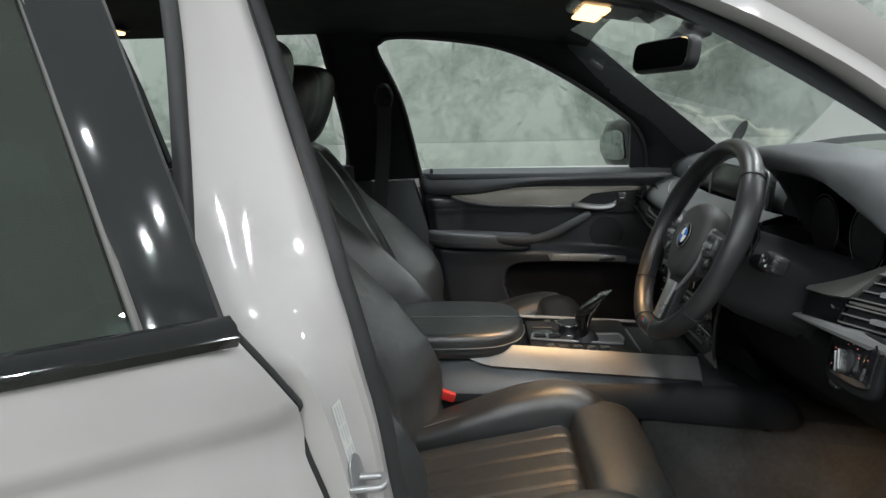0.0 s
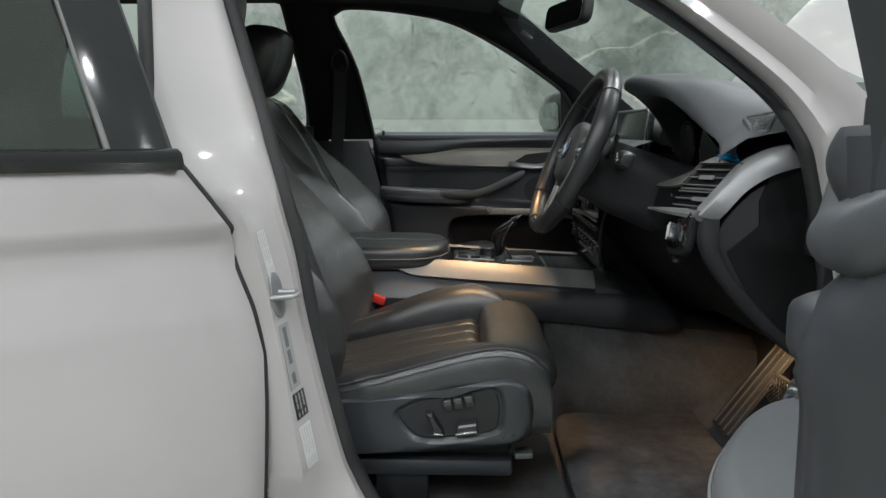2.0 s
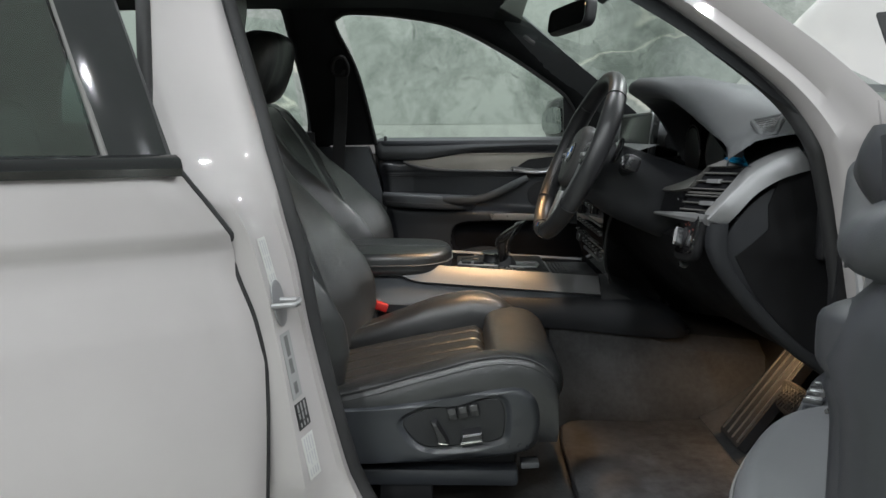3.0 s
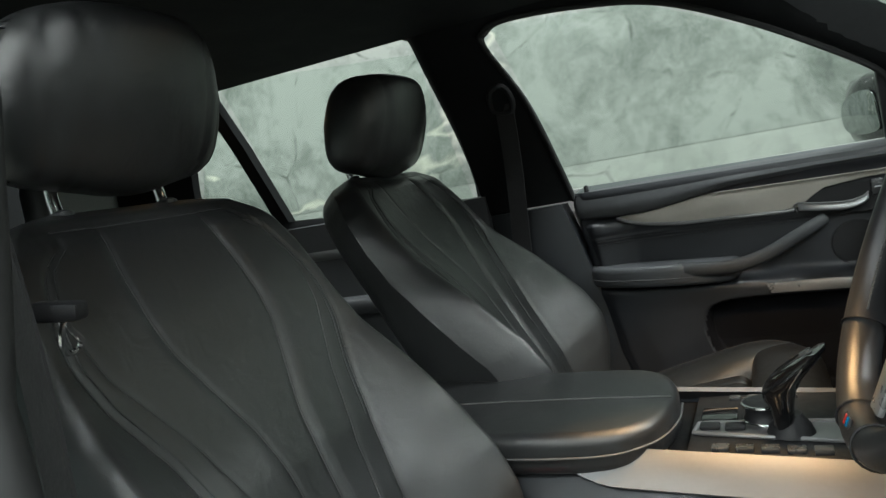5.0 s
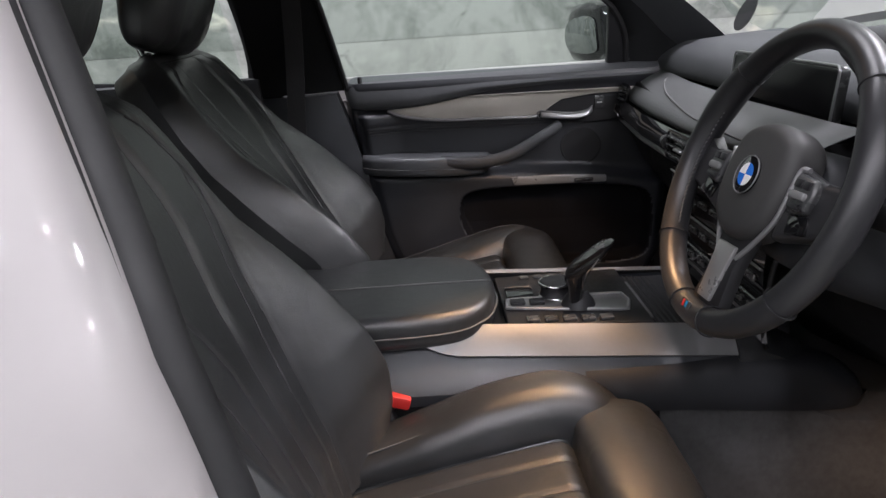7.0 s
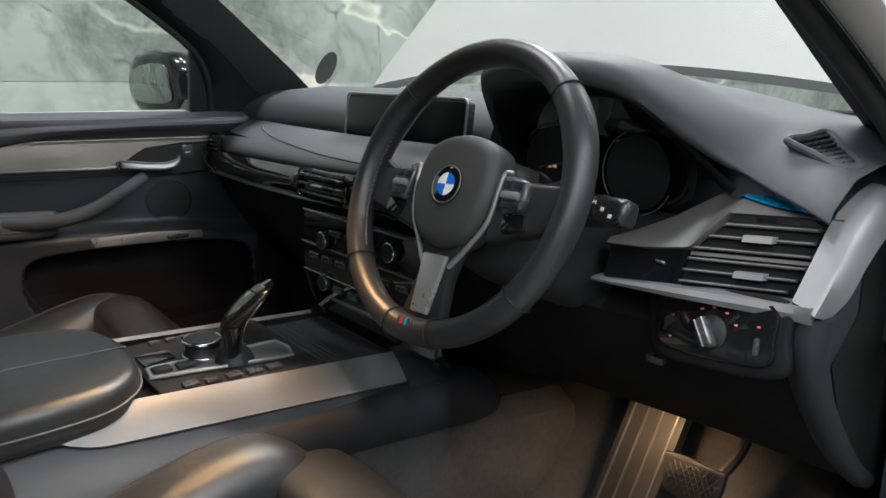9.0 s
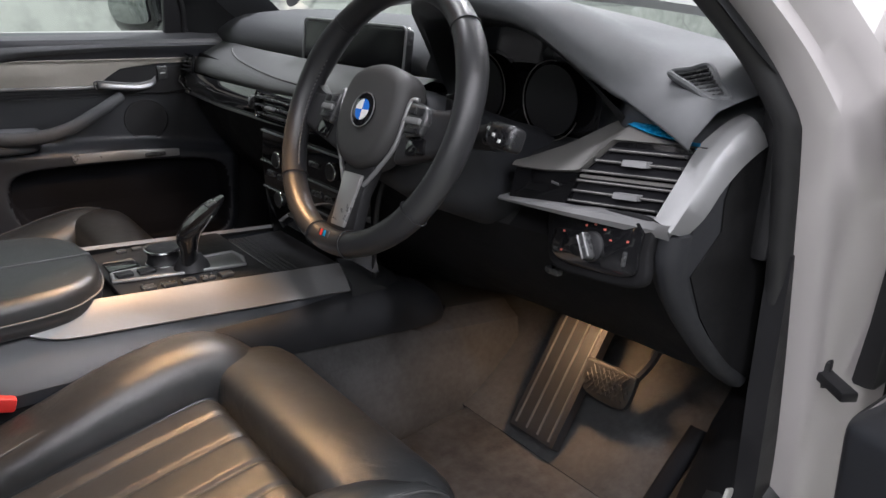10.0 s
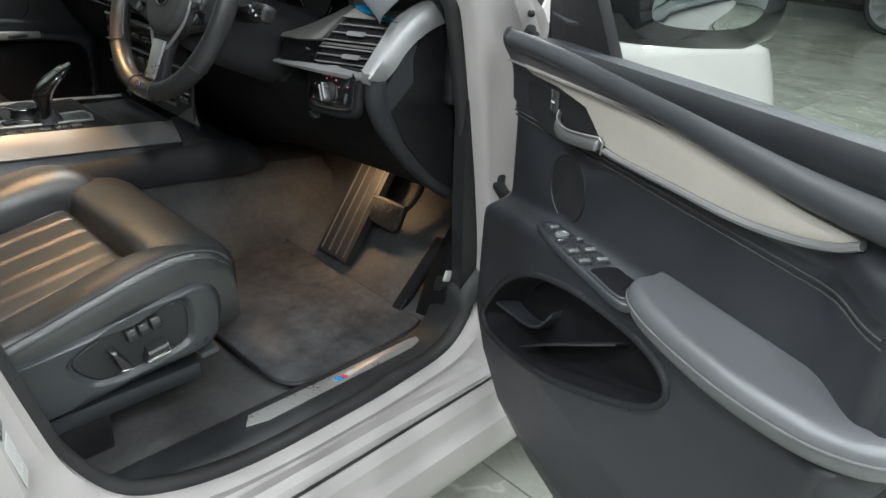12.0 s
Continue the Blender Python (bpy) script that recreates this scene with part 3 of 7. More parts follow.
part("window", sheet(lambda u, v: (-0.285 - 0.055 * v - 0.62 * u, rd_y(1.16 + 0.42 * v, -0.006), 1.16 + 0.42 * v + 0.012 * u), 4, 6, 0.004), M_TINT, rd, "dark tinted window pane")
part("window_post", sheet(lambda u, v: (-0.205 - 0.070 * v - 0.078 * u, rd_y(1.155 + 0.43 * v) - 0.0022 * (1 - (2 * u - 1) ** 2) - 0.010 * math.sin(math.pi * v), 1.155 + 0.43 * v), 14, 16, 0.010), M_POST, rd, "gloss black window post")
part("post_edge", tube([(-0.203 - 0.070 * v, rd_y(1.155 + 0.43 * v) + 0.004, 1.155 + 0.43 * v) for v in (0, 0.33, 0.66, 1)], 0.005, 8), M_RUBBER, rd)
part("glass_run", tube([(-0.286 - 0.064 * v, rd_y(1.16 + 0.43 * v) - 0.002, 1.16 + 0.43 * v) for v in (0, 0.33, 0.66, 1)], 0.0045, 8), M_TRIM, rd, "grey glass run")
part("belt_moulding", loft([[(x, -0.893 + dy, 1.147 + dz + 0.012 * (-0.2 - x)) for dy, dz in ((0.02, -0.010), (0.0, -0.011), (-0.006, 0.0), (0.0, 0.012), (0.02, 0.018))] for x in (-0.198, -0.21, -0.5, -1.1)]), M_BLACK, rd, "gloss black window moulding", smooth=50)
part("upper_frame", tube(spline([(-0.275, rd_y(1.585), 1.585), (-0.5, rd_y(1.605), 1.605), (-0.95, rd_y(1.60), 1.60)], 12), 0.022, 8), M_BLACK, rd)

# ---- cabin shell ----
part("headliner", sheet(lambda u, v: (-2.0 + 2.40 * u, -0.575 + 1.15 * v, 1.662 - 0.034 * abs(2 * v - 1) ** 2.4 - 0.055 * (max(0, u - 0.82) / 0.18) ** 1.5), 24, 16, 0.03), M_HEAD, car_body, "black fabric headliner", smooth=60)
part("cabin_floor", box((3.1, 1.60, 0.05), (-0.55, 0, 0.445), 0.01), M_CARPET, car_body, "charcoal carpet")
part("toe_board", sheet(lambda u, v: (0.80 + 0.36 * min(1, u * 1.0), -0.715 + 1.43 * v, 0.468 + 0.30 * u ** 1.3 + 0.25 * max(0, u - 0.6)), 12, 8, 0.03), M_CARPET, car_body, "carpeted toe board", smooth=60)
part("bulkhead", box((0.04, 1.60, 0.75), (1.17, 0, 0.85), 0.01), M_DARK, car_body)
for sg in (-1, 1):
    part("kick_panel", loft([[(x, sg * (0.742 + d), z) for x, z in ((0.80, 0.46), (0.815, 0.62), (0.80, 0.80), (0.79, 1.00), (1.15, 1.10), (1.15, 0.46))] for d in (0.0, 0.03)]), M_DARK, car_body, "dark kick panel", smooth=20)
# added piece that hides lit carpet, its black standing for the corner's shade
part("dark_corner_filler", loft([[(x, y0, z0), (x - 0.004, y0 - 0.02, z1 * 0.5 + z0 * 0.5), (x, -0.735, z1), (x + 0.01, -0.745, z1), (x + 0.01, -0.745, 0.46), (x, y0, 0.46)] for x, y0, z0, z1 in ((0.800, -0.650, 0.48, 0.56), (0.83, -0.640, 0.52, 0.66), (0.89, -0.634, 0.58, 0.76), (0.97, -0.630, 0.66, 0.82))]), M_LOWER, car_body, "added black filler that darkens the corner beside the pedals", smooth=50)
# sill cover and entry strip, near side
part("sill_cover", loft([[(x - 0.25 * up * (y + 0.80), y, z + up) for y, z in ((-0.800, 0.462), (-0.794, 0.482), (-0.775, 0.494), (-0.765, 0.497), (-0.72, 0.498), (-0.700, 0.488), (-0.695, 0.465))] for x, up in ((0.05, 0.0), (0.30, 0.0), (0.60, 0.0), (0.735, 0.0), (0.765, 0.008), (0.790, 0.030), (0.806, 0.065), (0.815, 0.110), (0.88, 0.16))]), M_CAPRIM, car_body, "dark sill cover", smooth=50)
strip = part("entry_strip", plate([(q[0], q[1]) for q in ((0.320, -0.750), (0.338, -0.727), (0.715, -0.727), (0.733, -0.731), (0.728, -0.745), (0.700, -0.754), (0.36, -0.760))], 0.003, 0.001, Matrix.Translation((0, 0, 0.4975))), M_STRIP, car_body, "brushed aluminium entry strip")
for dx, mtl in ((0.0, M_BLUE), (0.008, M_ROUNDEL), (0.016, M_RED)):
    part("badge_bar", box((0.0065, 0.012, 0.001), (0.518 + dx, -0.745, 0.5012), 0, 1, (0, 0, 24)), mtl, strip)
part("badge_bar", box((0.016, 0.011, 0.001), (0.549, -0.744, 0.5012), 0, 1, (0, 0, 10)), M_PAPER, strip)
# pale block stands for a lit spot at the kick panel opening
part("lit_spot", box((0.020, 0.006, 0.024), (0.806, -0.739, 0.622), 0.003, 2, (0, 20, 0)), M_PAPER, car_body, "small pale block for a lit spot on the kick panel")

part("footwell_end_trim", box((0.15, 0.06, 0.70), (0.775, 0.785, 0.81), 0.012, 2), M_DARK, car_body, "dark trim ahead of the passenger door")

# windscreen, with the black frit along its foot, and the disc sticker
def wind(u, v):
    y = (-0.70 + 1.40 * u) * (1 - 0.13 * v)
    return Vector((1.13 - 0.78 * v - 0.10 * (2 * u - 1) ** 2, y, 1.205 + 0.385 * v - 0.012 * (2 * u - 1) ** 2))


part("windscreen", sheet(lambda u, v: wind(u, v), 16, 12, 0.0), M_GLASS, car_body, "clear windscreen", smooth=80).visible_shadow = False
part("windscreen_frit", sheet(lambda u, v: wind(u, 0.0 + 0.045 * v) + Vector((-0.004, 0, 0.002)), 24, 1, 0.0), M_BLACK, car_body)
dm = wind(0.962, 0.225)
part("disc_sticker", lathe([(0.043, 0), (0.043, 0.002), (0.0, 0.002)], 36, Matrix.Translation(dm + Vector((-0.006, 0, 0.002))) @ Matrix.Rotation(radians(-64), 4, "Y")), M_DARK, car_body, "round black sticker on the windscreen")

# A-pillar trims, both sides, and their airbag marks
for sg in (-1, 1):
    A = [(0.85, 0.66, 1.215), (0.78, 0.64, 1.272), (0.683, 0.62, 1.346), (0.563, 0.595, 1.437), (0.376, 0.56, 1.585)]
    Bq = [(0.80, 0.775, 1.17), (0.70, 0.752, 1.235), (0.60, 0.725, 1.315), (0.47, 0.685, 1.405), (0.27, 0.635, 1.525)]
    Cq = [(0.90, 0.725, 1.20), (0.80, 0.70, 1.268), (0.70, 0.67, 1.342), (0.58, 0.635, 1.433), (0.39, 0.58, 1.585)]
    if sg > 0:
        bm = loft([[Vector((x, sg * y, z)) for x, y, z in spline_pts] for spline_pts in ([tuple(q) for q in spline(A, 20)], [tuple(q + Vector((0.01, 0.012, -0.014))) for q in spline([tuple(Vector(a).lerp(Vector(b), 0.5)) for a, b in zip(A, Bq)], 20)], [tuple(q) for q in spline(Bq, 20)], [tuple(q) for q in spline(Cq, 20)])], False, False, True)
        ap_trim = part("pillar_cover", bm, M_VINYL, car_body, "dark grained windscreen pillar cover", smooth=70)
    else:
        bm = loft([[Vector((x, -y * 0.985, z)) for x, y, z in spline_pts] for spline_pts in ([tuple(q) for q in spline(A, 20)], [tuple(q) for q in spline(Bq, 20)], [tuple(q) for q in spline(Cq, 20)])], False, False, True)
        part("pillar_cover", bm, M_HEAD, car_body, smooth=70)
part("airbag_plug", box((0.046, 0.004, 0.014), (0.425, 0.583, 1.494), 0.004, 2, (0, 36, -18)), M_KEY, ap_trim, "small grey airbag marking plug")

# far side: pillars and roof rail round the windows
LWIN = [(-0.112, 1.150), (-0.160, 1.397), (-0.222, 1.543), (-0.213, 1.574), (-0.160, 1.588), (0.004, 1.576), (0.172, 1.543), (0.345, 1.462), (0.529, 1.347), (0.585, 1.295), (0.615, 1.23), (0.62, 1.150)]
LOUT = [(-0.340, 1.150), (-0.345, 1.42), (-0.352, 1.55), (-0.34, 1.66), (-0.16, 1.67), (0.0, 1.67), (0.22, 1.645), (0.40, 1.565), (0.58, 1.435), (0.69, 1.340), (0.77, 1.270), (0.79, 1.150)]
RWIN = [(-0.376, 1.17), (-0.393, 1.555), (-0.420, 1.608), (-0.46, 1.622), (-0.98, 1.642), (-1.06, 1.615), (-1.20, 1.43), (-1.27, 1.25), (-1.20, 1.235), (-0.70, 1.205)]
ROUT = [(-0.30, 1.10), (-0.33, 1.56), (-0.35, 1.67), (-0.46, 1.695), (-0.98, 1.705), (-1.25, 1.67), (-1.50, 1.43), (-1.60, 1.20), (-1.30, 1.13), (-0.70, 1.10)]


def side_strip(a, b, sign, inset_a, inset_b, n=64, thick=0.03, closed=False):
    ra = [Vector((p.x, sign * (side_y(p.y) - inset_a), p.y)) for p in spline([(x, z, 0) for x, z in a], n, closed)]
    rb = [Vector((p.x, sign * (side_y(p.y) - inset_b), p.y)) for p in spline([(x, z, 0) for x, z in b], n, closed)]
    mid_ = [p.lerp(q, 0.35) + Vector((0, -sign * 0.016, 0)) for p, q in zip(ra, rb)]
    back_ = [[Vector((p.x, p.y + sign * thick, p.z)) for p in r] for r in (rb, ra)]
    return loft([ra, mid_, rb, *back_], closed, False, True)


part("window_surround", side_strip(LWIN, LOUT, 1, 0.0, 0.03), M_HEAD, car_body, "black window surround and roof rail", smooth=60)
part("window_surround", side_strip(RWIN, ROUT, 1, 0.0, 0.02, 90, 0.03, True), M_HEAD, car_body, "black rear window surround", smooth=60)
part("window_seal", tube([Vector((p.x, side_y(p.y) - 0.004, p.y)) for p in spline([(x, z, 0) for x, z in LWIN], 70)], 0.007, 8), M_RUBBER, car_body)
part("quarter_post", loft([[Vector((x0 - 0.022, side_y(z) - 0.012, z)), Vector((x0 + 0.022, side_y(z) - 0.016, z)), Vector((x0 + 0.022, side_y(z) + 0.02, z)), Vector((x0 - 0.022, side_y(z) + 0.02, z))] for x0, z in ((-0.972, 1.22), (-1.0, 1.45), (-1.035, 1.63))]), M_HEAD, car_body)
for pts in (((-0.11, 1.15), (-0.155, 1.40), (-0.20, 1.585), (0.13, 1.555), (0.40, 1.43), (0.60, 1.29), (0.72, 1.15)), ((-0.376, 1.17), (-0.40, 1.57), (-0.98, 1.625), (-0.95, 1.22)), ((-0.99, 1.235), (-1.02, 1.61), (-1.06, 1.60), (-1.27, 1.25))):
    bm = bmesh.new()
    bm.faces.new([bm.verts.new((x, side_y(z) + 0.012, z)) for x, z in pts])
    part("side_window", bm, M_GLASS, car_body, "clear side window", smooth=0).visible_shadow = False
# small print in the corner of the quarter window
for k in range(5):
    part("print_bar", box((0.012, 0.001, 0.006), (-1.215 + 0.018 * k, side_y(1.256) + 0.006, 1.258), 0, 1), M_DARK, car_body)
# B-pillar lower cover and the rest of the far side
part("pillar_lower", loft([[Vector((x0 - w, 0.775, z)), Vector((x0, 0.752 - 0.01 * (z < 1.0), z)), Vector((x0 + w, 0.772, z)), Vector((x0 + w, 0.84, z)), Vector((x0 - w, 0.84, z))] for x0, w, z in ((-0.13, 0.14, 0.48), (-0.17, 0.125, 0.80), (-0.215, 0.105, 1.05), (-0.235, 0.095, 1.145))]), M_PLASTIC, car_body, "grey lower pillar cover", smooth=40)
part("far_side_outer", box((3.02, 0.03, 0.75), (-0.585, 0.90, 0.80), 0.01), M_WHITE, car_body)
part("rear_side_panel", sheet(lambda u, v: (-0.33 - 1.0 * u, 0.775 + 0.02 * math.sin(3 * v), 0.50 + 0.70 * v), 6, 12, 0.03), M_VINYL, car_body, "dark rear door panel", smooth=60)
part("rear_panel_trim", sheet(lambda u, v: (-0.42 - 0.62 * u, 0.765 - 0.006 * math.sin(math.pi * v), 1.085 + 0.055 * v), 8, 4, 0.006), M_ALU, car_body, "aluminium trim on the rear door panel")
part("rear_panel_rest", box((0.55, 0.07, 0.05), (-0.72, 0.74, 0.955), 0.018, 3), M_VINYL, car_body)
part("rear_bulkhead", box((0.05, 1.6, 1.3), (-2.02, 0, 1.0), 0.01), M_HEAD, car_body)

# outer skin that closes the shell: roof, tail and near quarter
part("roof_skin", sheet(lambda u, v: (-2.06 + 2.42 * u, -0.615 + 1.23 * v, 1.732 - 0.052 * abs(2 * v - 1) ** 2.4 - 0.085 * (max(0, u - 0.70) / 0.30) ** 1.6 - 0.04 * (1 - u) ** 3), 24, 16, 0.012), M_WHITE, car_body, "white roof skin", smooth=60)
part("tail_panel", loft([[(x, y, z) for y, z in ((-0.88, 0.42), (-0.90, 0.80), (-0.86, 1.14), (-0.60, 1.66), (0.60, 1.66), (0.86, 1.14), (0.90, 0.80), (0.88, 0.42))] for x in (-2.07, -2.14, -2.17)]), M_WHITE, car_body, "white tail of the car", smooth=30)
part("rear_quarter", loft([[(x, y, z) for y, z in ((-0.84, 0.43), (-0.90, 0.45), (-0.905, 0.80), (-0.88, 1.12), (-0.84, 1.14))] for x in (-1.42, -1.75, -2.08)]), M_WHITE, car_body, "white rear quarter panel", smooth=40)
part("quarter_pillar", loft([[(x + dx, -(side_y(z) + dy), z) for dx, dy in ((-0.10, 0.0), (0.10, 0.0), (0.10, 0.045), (-0.10, 0.045))] for x, z in ((-1.72, 1.13), (-1.62, 1.40), (-1.50, 1.66))]), M_WHITE, car_body, "white rear pillar", smooth=30)

# seat belt on the far pillar
belt = thing("seat_belt", "grey seat belt webbing hanging from its pillar loop", "seat belt")
part("belt_loop", tube(spline([(-0.235, 0.648, 1.44), (-0.205, 0.652, 1.45), (-0.19, 0.668, 1.42), (-0.20, 0.678, 1.39), (-0.24, 0.672, 1.40)], 24, True), 0.007, 8, True), M_DARK, belt)
part("webbing", loft([[p + Vector((-0.022, 0, 0)), p + Vector((0.022, 0.004, 0)), p + Vector((0.022, 0.007, 0)), p + Vector((-0.022, 0.003, 0))] for p in spline([(-0.212, 0.668, 1.41), (-0.225, 0.700, 1.25), (-0.245, 0.725, 1.05), (-0.26, 0.735, 0.80), (-0.27, 0.735, 0.60)], 16)]), M_BELT, belt)
belt2 = thing("seat_belt", "grey seat belt webbing beside the driver's seat", "seat belt")
part("webbing", loft([[p + Vector((-0.020, 0.004, 0)), p + Vector((0.020, -0.004, 0)), p + Vector((0.020, -0.007, 0)), p + Vector((-0.020, 0.001, 0))] for p in spline([(-0.235, -0.645, 1.42), (-0.172, -0.668, 1.21), (-0.140, -0.690, 1.00), (-0.105, -0.705, 0.60)], 16)]), M_BELT, belt2)
part("belt_guide", box((0.040, 0.022, 0.014), (-0.150, -0.656, 1.206), 0.004, 2, (0, 8, 24)), M_DARK, belt2, "black belt stop")
part("belt_tongue", tube(spline([(-0.152, -0.650, 1.198), (-0.163, -0.638, 1.190), (-0.178, -0.618, 1.176), (-0.186, -0.622, 1.168), (-0.176, -0.636, 1.172), (-0.164, -0.646, 1.182)], 30, True), 0.0028, 8, True), M_CHROME, belt2, "bright metal belt tongue")

# rear bench, seen past the front seats
bench = thing("rear_bench", "dark leather rear bench with headrests", "car seat")
part("bench_cushion", box((0.50, 1.30, 0.16), (-0.98, 0, 0.70), 0.05, 4), M_LEATHER, bench)
part("bench_back", box((0.16, 1.30, 0.62), (-1.30, 0, 1.00), 0.05, 4, (0, -14, 0)), M_LEATHER, bench)
for y in (-0.42, 0.0, 0.42):
    part("headrest", box((0.10, 0.27, 0.17), (-1.40, y, 1.375), 0.045, 5), M_LEATHER, bench, "padded rear headrest")

# roof console with its reading lamp, and the rear dome lamp
rc = thing("roof_console", "dark overhead console with a lit reading lamp", "roof console")
part("console_body", box((0.20, 0.20, 0.035), (0.375, -0.005, 1.582), 0.014, 4, (0, 9, 0)), M_PLASTIC, rc)
part("lamp_lens", box((0.055, 0.075, 0.008), (0.318, -0.060, 1.566), 0.003, 2, (0, 9, 0)), M_LAMP, rc, "lit warm lamp lens")
part("lamp_lens", box((0.055, 0.075, 0.008), (0.318, 0.055, 1.566), 0.003, 2, (0, 9, 0)), M_LAMP, rc, "lit warm lamp lens")
dl = thing("dome_lamp", "small lit rear dome lamp in the headliner", "lamp")
part("lamp_lens", box((0.11, 0.05, 0.010), (-0.95, 0.40, 1.598), 0.003, 2), M_LAMP, dl)
part("lamp_frame", box((0.13, 0.07, 0.008), (-0.95, 0.40, 1.606), 0.003, 2), M_DARK, dl)

# rear-view mirror
rv = thing("rear_view_mirror", "frameless dark rear-view mirror under the windscreen", "mirror")
RV = Matrix.Translation((0.470, 0.000, 1.478)) @ Matrix.Rotation(radians(16), 4, "Z") @ Matrix.Rotation(radians(8), 4, "Y") @ Matrix(((0, 0, -1, 0), (-1, 0, 0, 0), (0, 1, 0, 0), (0, 0, 0, 1)))
part("mirror_shell", plate(rounded(0.235, 0.070, 0.024, 6), 0.030, 0.010, RV @ Matrix.Translation((0, 0, -0.026)), 3), M_DARK, rv)
part("mirror_glass", plate(rounded(0.222, 0.058, 0.018, 6), 0.0015, 0.0, RV @ Matrix.Translation((0, 0, 0.0042))), M_MIRROR, rv, "mirror glass")
part("mirror_stem", tube(spline([(0.49, 0.0, 1.50), (0.53, 0.0, 1.535), (0.56, 0.0, 1.545)], 8), 0.014, 10), M_DARK, rv)
part("sensor_box", box((0.06, 0.06, 0.03), (0.545, 0.0, 1.535), 0.010, 3, (0, 28, 0)), M_DARK, rv)

# ---- raised bonnet, wing and hinge ----
bonnet = thing("bonnet", "raised white engine bonnet in front of the windscreen", "car bonnet")


def bon(u, v, w=0.0):
    y = (-0.70 + 1.40 * u)
    s = 1.15 * v
    k = 1 - (2 * u - 1) ** 2
    up = 0.085 * k + 0.03 * math.sin(math.pi * min(1, v)) + w
    yy = y * (1 - 0.10 * v)
    c = math.cos(radians(45))
    return Vector((1.05 + c * s - c * up + 0.09 * k, yy, 1.240 + c * s + c * up))


part("bonnet_skin", sheet(lambda u, v: bon(u, v), 30, 20, 0.025), M_WHITE, bonnet, smooth=60)
for sg in (-1, 1):
    part("bonnet_flank", loft([[bon(0.5 + 0.5 * sg, v), bon(0.5 + 0.5 * sg, v) + Vector((0.02, sg * 0.010, -0.02)), bon(0.5 + 0.5 * sg, v) + Vector((0.05, sg * 0.004, -0.05)), bon(0.5 + 0.48 * sg, v) + Vector((0.03, 0, -0.03))] for v in (0, 0.25, 0.5, 0.75, 1.0)]), M_WHITE, bonnet, smooth=50)
wing_ob = thing("front_wing", "white front wing with wheel arch", "car wing")


def wing_y(x, z):
    e = min(1.0, max(0.0, (1.10 - z) / 0.34))
    flare = min(1.0, max(0.0, (x - 0.95) / 0.35))
    return -(0.872 + (0.050 + 0.052 * flare) * math.sin(e * math.pi / 2) - 1.15 * max(0, x - 1.66) ** 2)


rings = []
for x in [0.935 + (2.12 - 0.935) * i / 34 for i in range(35)]:
    top = 1.115 - 0.07 * max(0, x - 0.95) - 0.8 * max(0, x - 1.72) ** 2
    arch = 0.40 + math.sqrt(max(0, 0.40 ** 2 - (x - 1.42) ** 2)) if abs(x - 1.42) < 0.40 else 0.40
    arch = max(0.42, arch)
    inward = 1.15 * max(0, x - 1.66) ** 2
    ring = [(x, -0.70 + inward * 0.7, top - 0.012), (x, -0.76 + inward * 0.9, top), (x, -0.81 + inward, top - 0.004), (x, -0.848 + inward, top - 0.014)]
    ring += [(x, wing_y(x, z), z) for z in [top - 0.032 - (top - 0.032 - arch) * (k / 14) ** 1.2 for k in range(15)]]
    rings.append(ring)
part("wing_skin", loft(rings, False, False), M_WHITE, wing_ob, smooth=50)
part("far_wing_skin", loft([[(x, -y, z) for x, y, z in r] for r in rings], False, False), M_WHITE, wing_ob, smooth=50)
part("front_bumper", loft([[(2.00 + dx, y, z) for dx, z in ((0, 0.42), (0.09 * k, 0.44), (0.12 * k, 0.58), (0.10 * k, 0.74), (0.04 * k, 0.92), (0, 0.94))] for y, k in ((-0.66, 0.3), (-0.5, 0.9), (0.0, 1.15), (0.5, 0.9), (0.66, 0.3))]), M_WHITE, wing_ob, "white front bumper", smooth=50)
part("engine_cover", box((0.75, 1.20, 0.30), (1.58, 0, 0.72), 0.04, 3), M_DARK, wing_ob, "black engine cover")
part("wheel_liner", lathe([(0.39, 0.0), (0.39, 0.24)], 40, Matrix.Translation((1.42, -0.62, 0.40)) @ Matrix.Rotation(radians(90), 4, "X")), M_DARK, wing_ob)
hg = part("bonnet_hinge", plate([(0.790, 1.235), (0.815, 1.215), (0.905, 1.115), (0.880, 1.095), (0.835, 1.130), (0.800, 1.185)], 0.006, 0.002, lambda u, v, w: (u, -0.842 - w, v)), M_WHITE, car_body, "white painted bonnet hinge")
for x, z, r in ((0.845, 1.160, 0.006), (0.848, 1.128, 0.014), (0.862, 1.120, 0.010)):
    part("bolt", lathe([(r, 0), (r, 0.006), (r * 0.6, 0.009), (0, 0.009)], 12, Matrix.Translation((x, -0.848, z)) @ Matrix.Rotation(radians(90), 4, "X")), M_DARK, hg)
part("hinge_arm", loft([[(x, y, z), (x, y - 0.006, z), (x + 0.03, y - 0.006, z - 0.012), (x + 0.03, y, z - 0.012)] for x, y, z in ((0.86, -0.838, 1.12), (0.95, -0.80, 1.18), (1.06, -0.73, 1.26))]), M_WHITE, hg)
part("wing_gap_filler", box((0.06, 0.09, 0.28), (0.925, -0.815, 0.955), 0.01), M_DARK, hg)
ck = thing("door_check_strap", "black door check strap between body and door", "check strap")
part("strap", box((0.10, 0.022, 0.014), (0.845, -0.82, 0.838), 0.003, 2, (0, 0, 55)), M_DARK, ck)
part("strap_block", box((0.035, 0.040, 0.040), (0.858, -0.797, 0.838), 0.006, 2, (0, 0, 20)), M_DARK, ck)

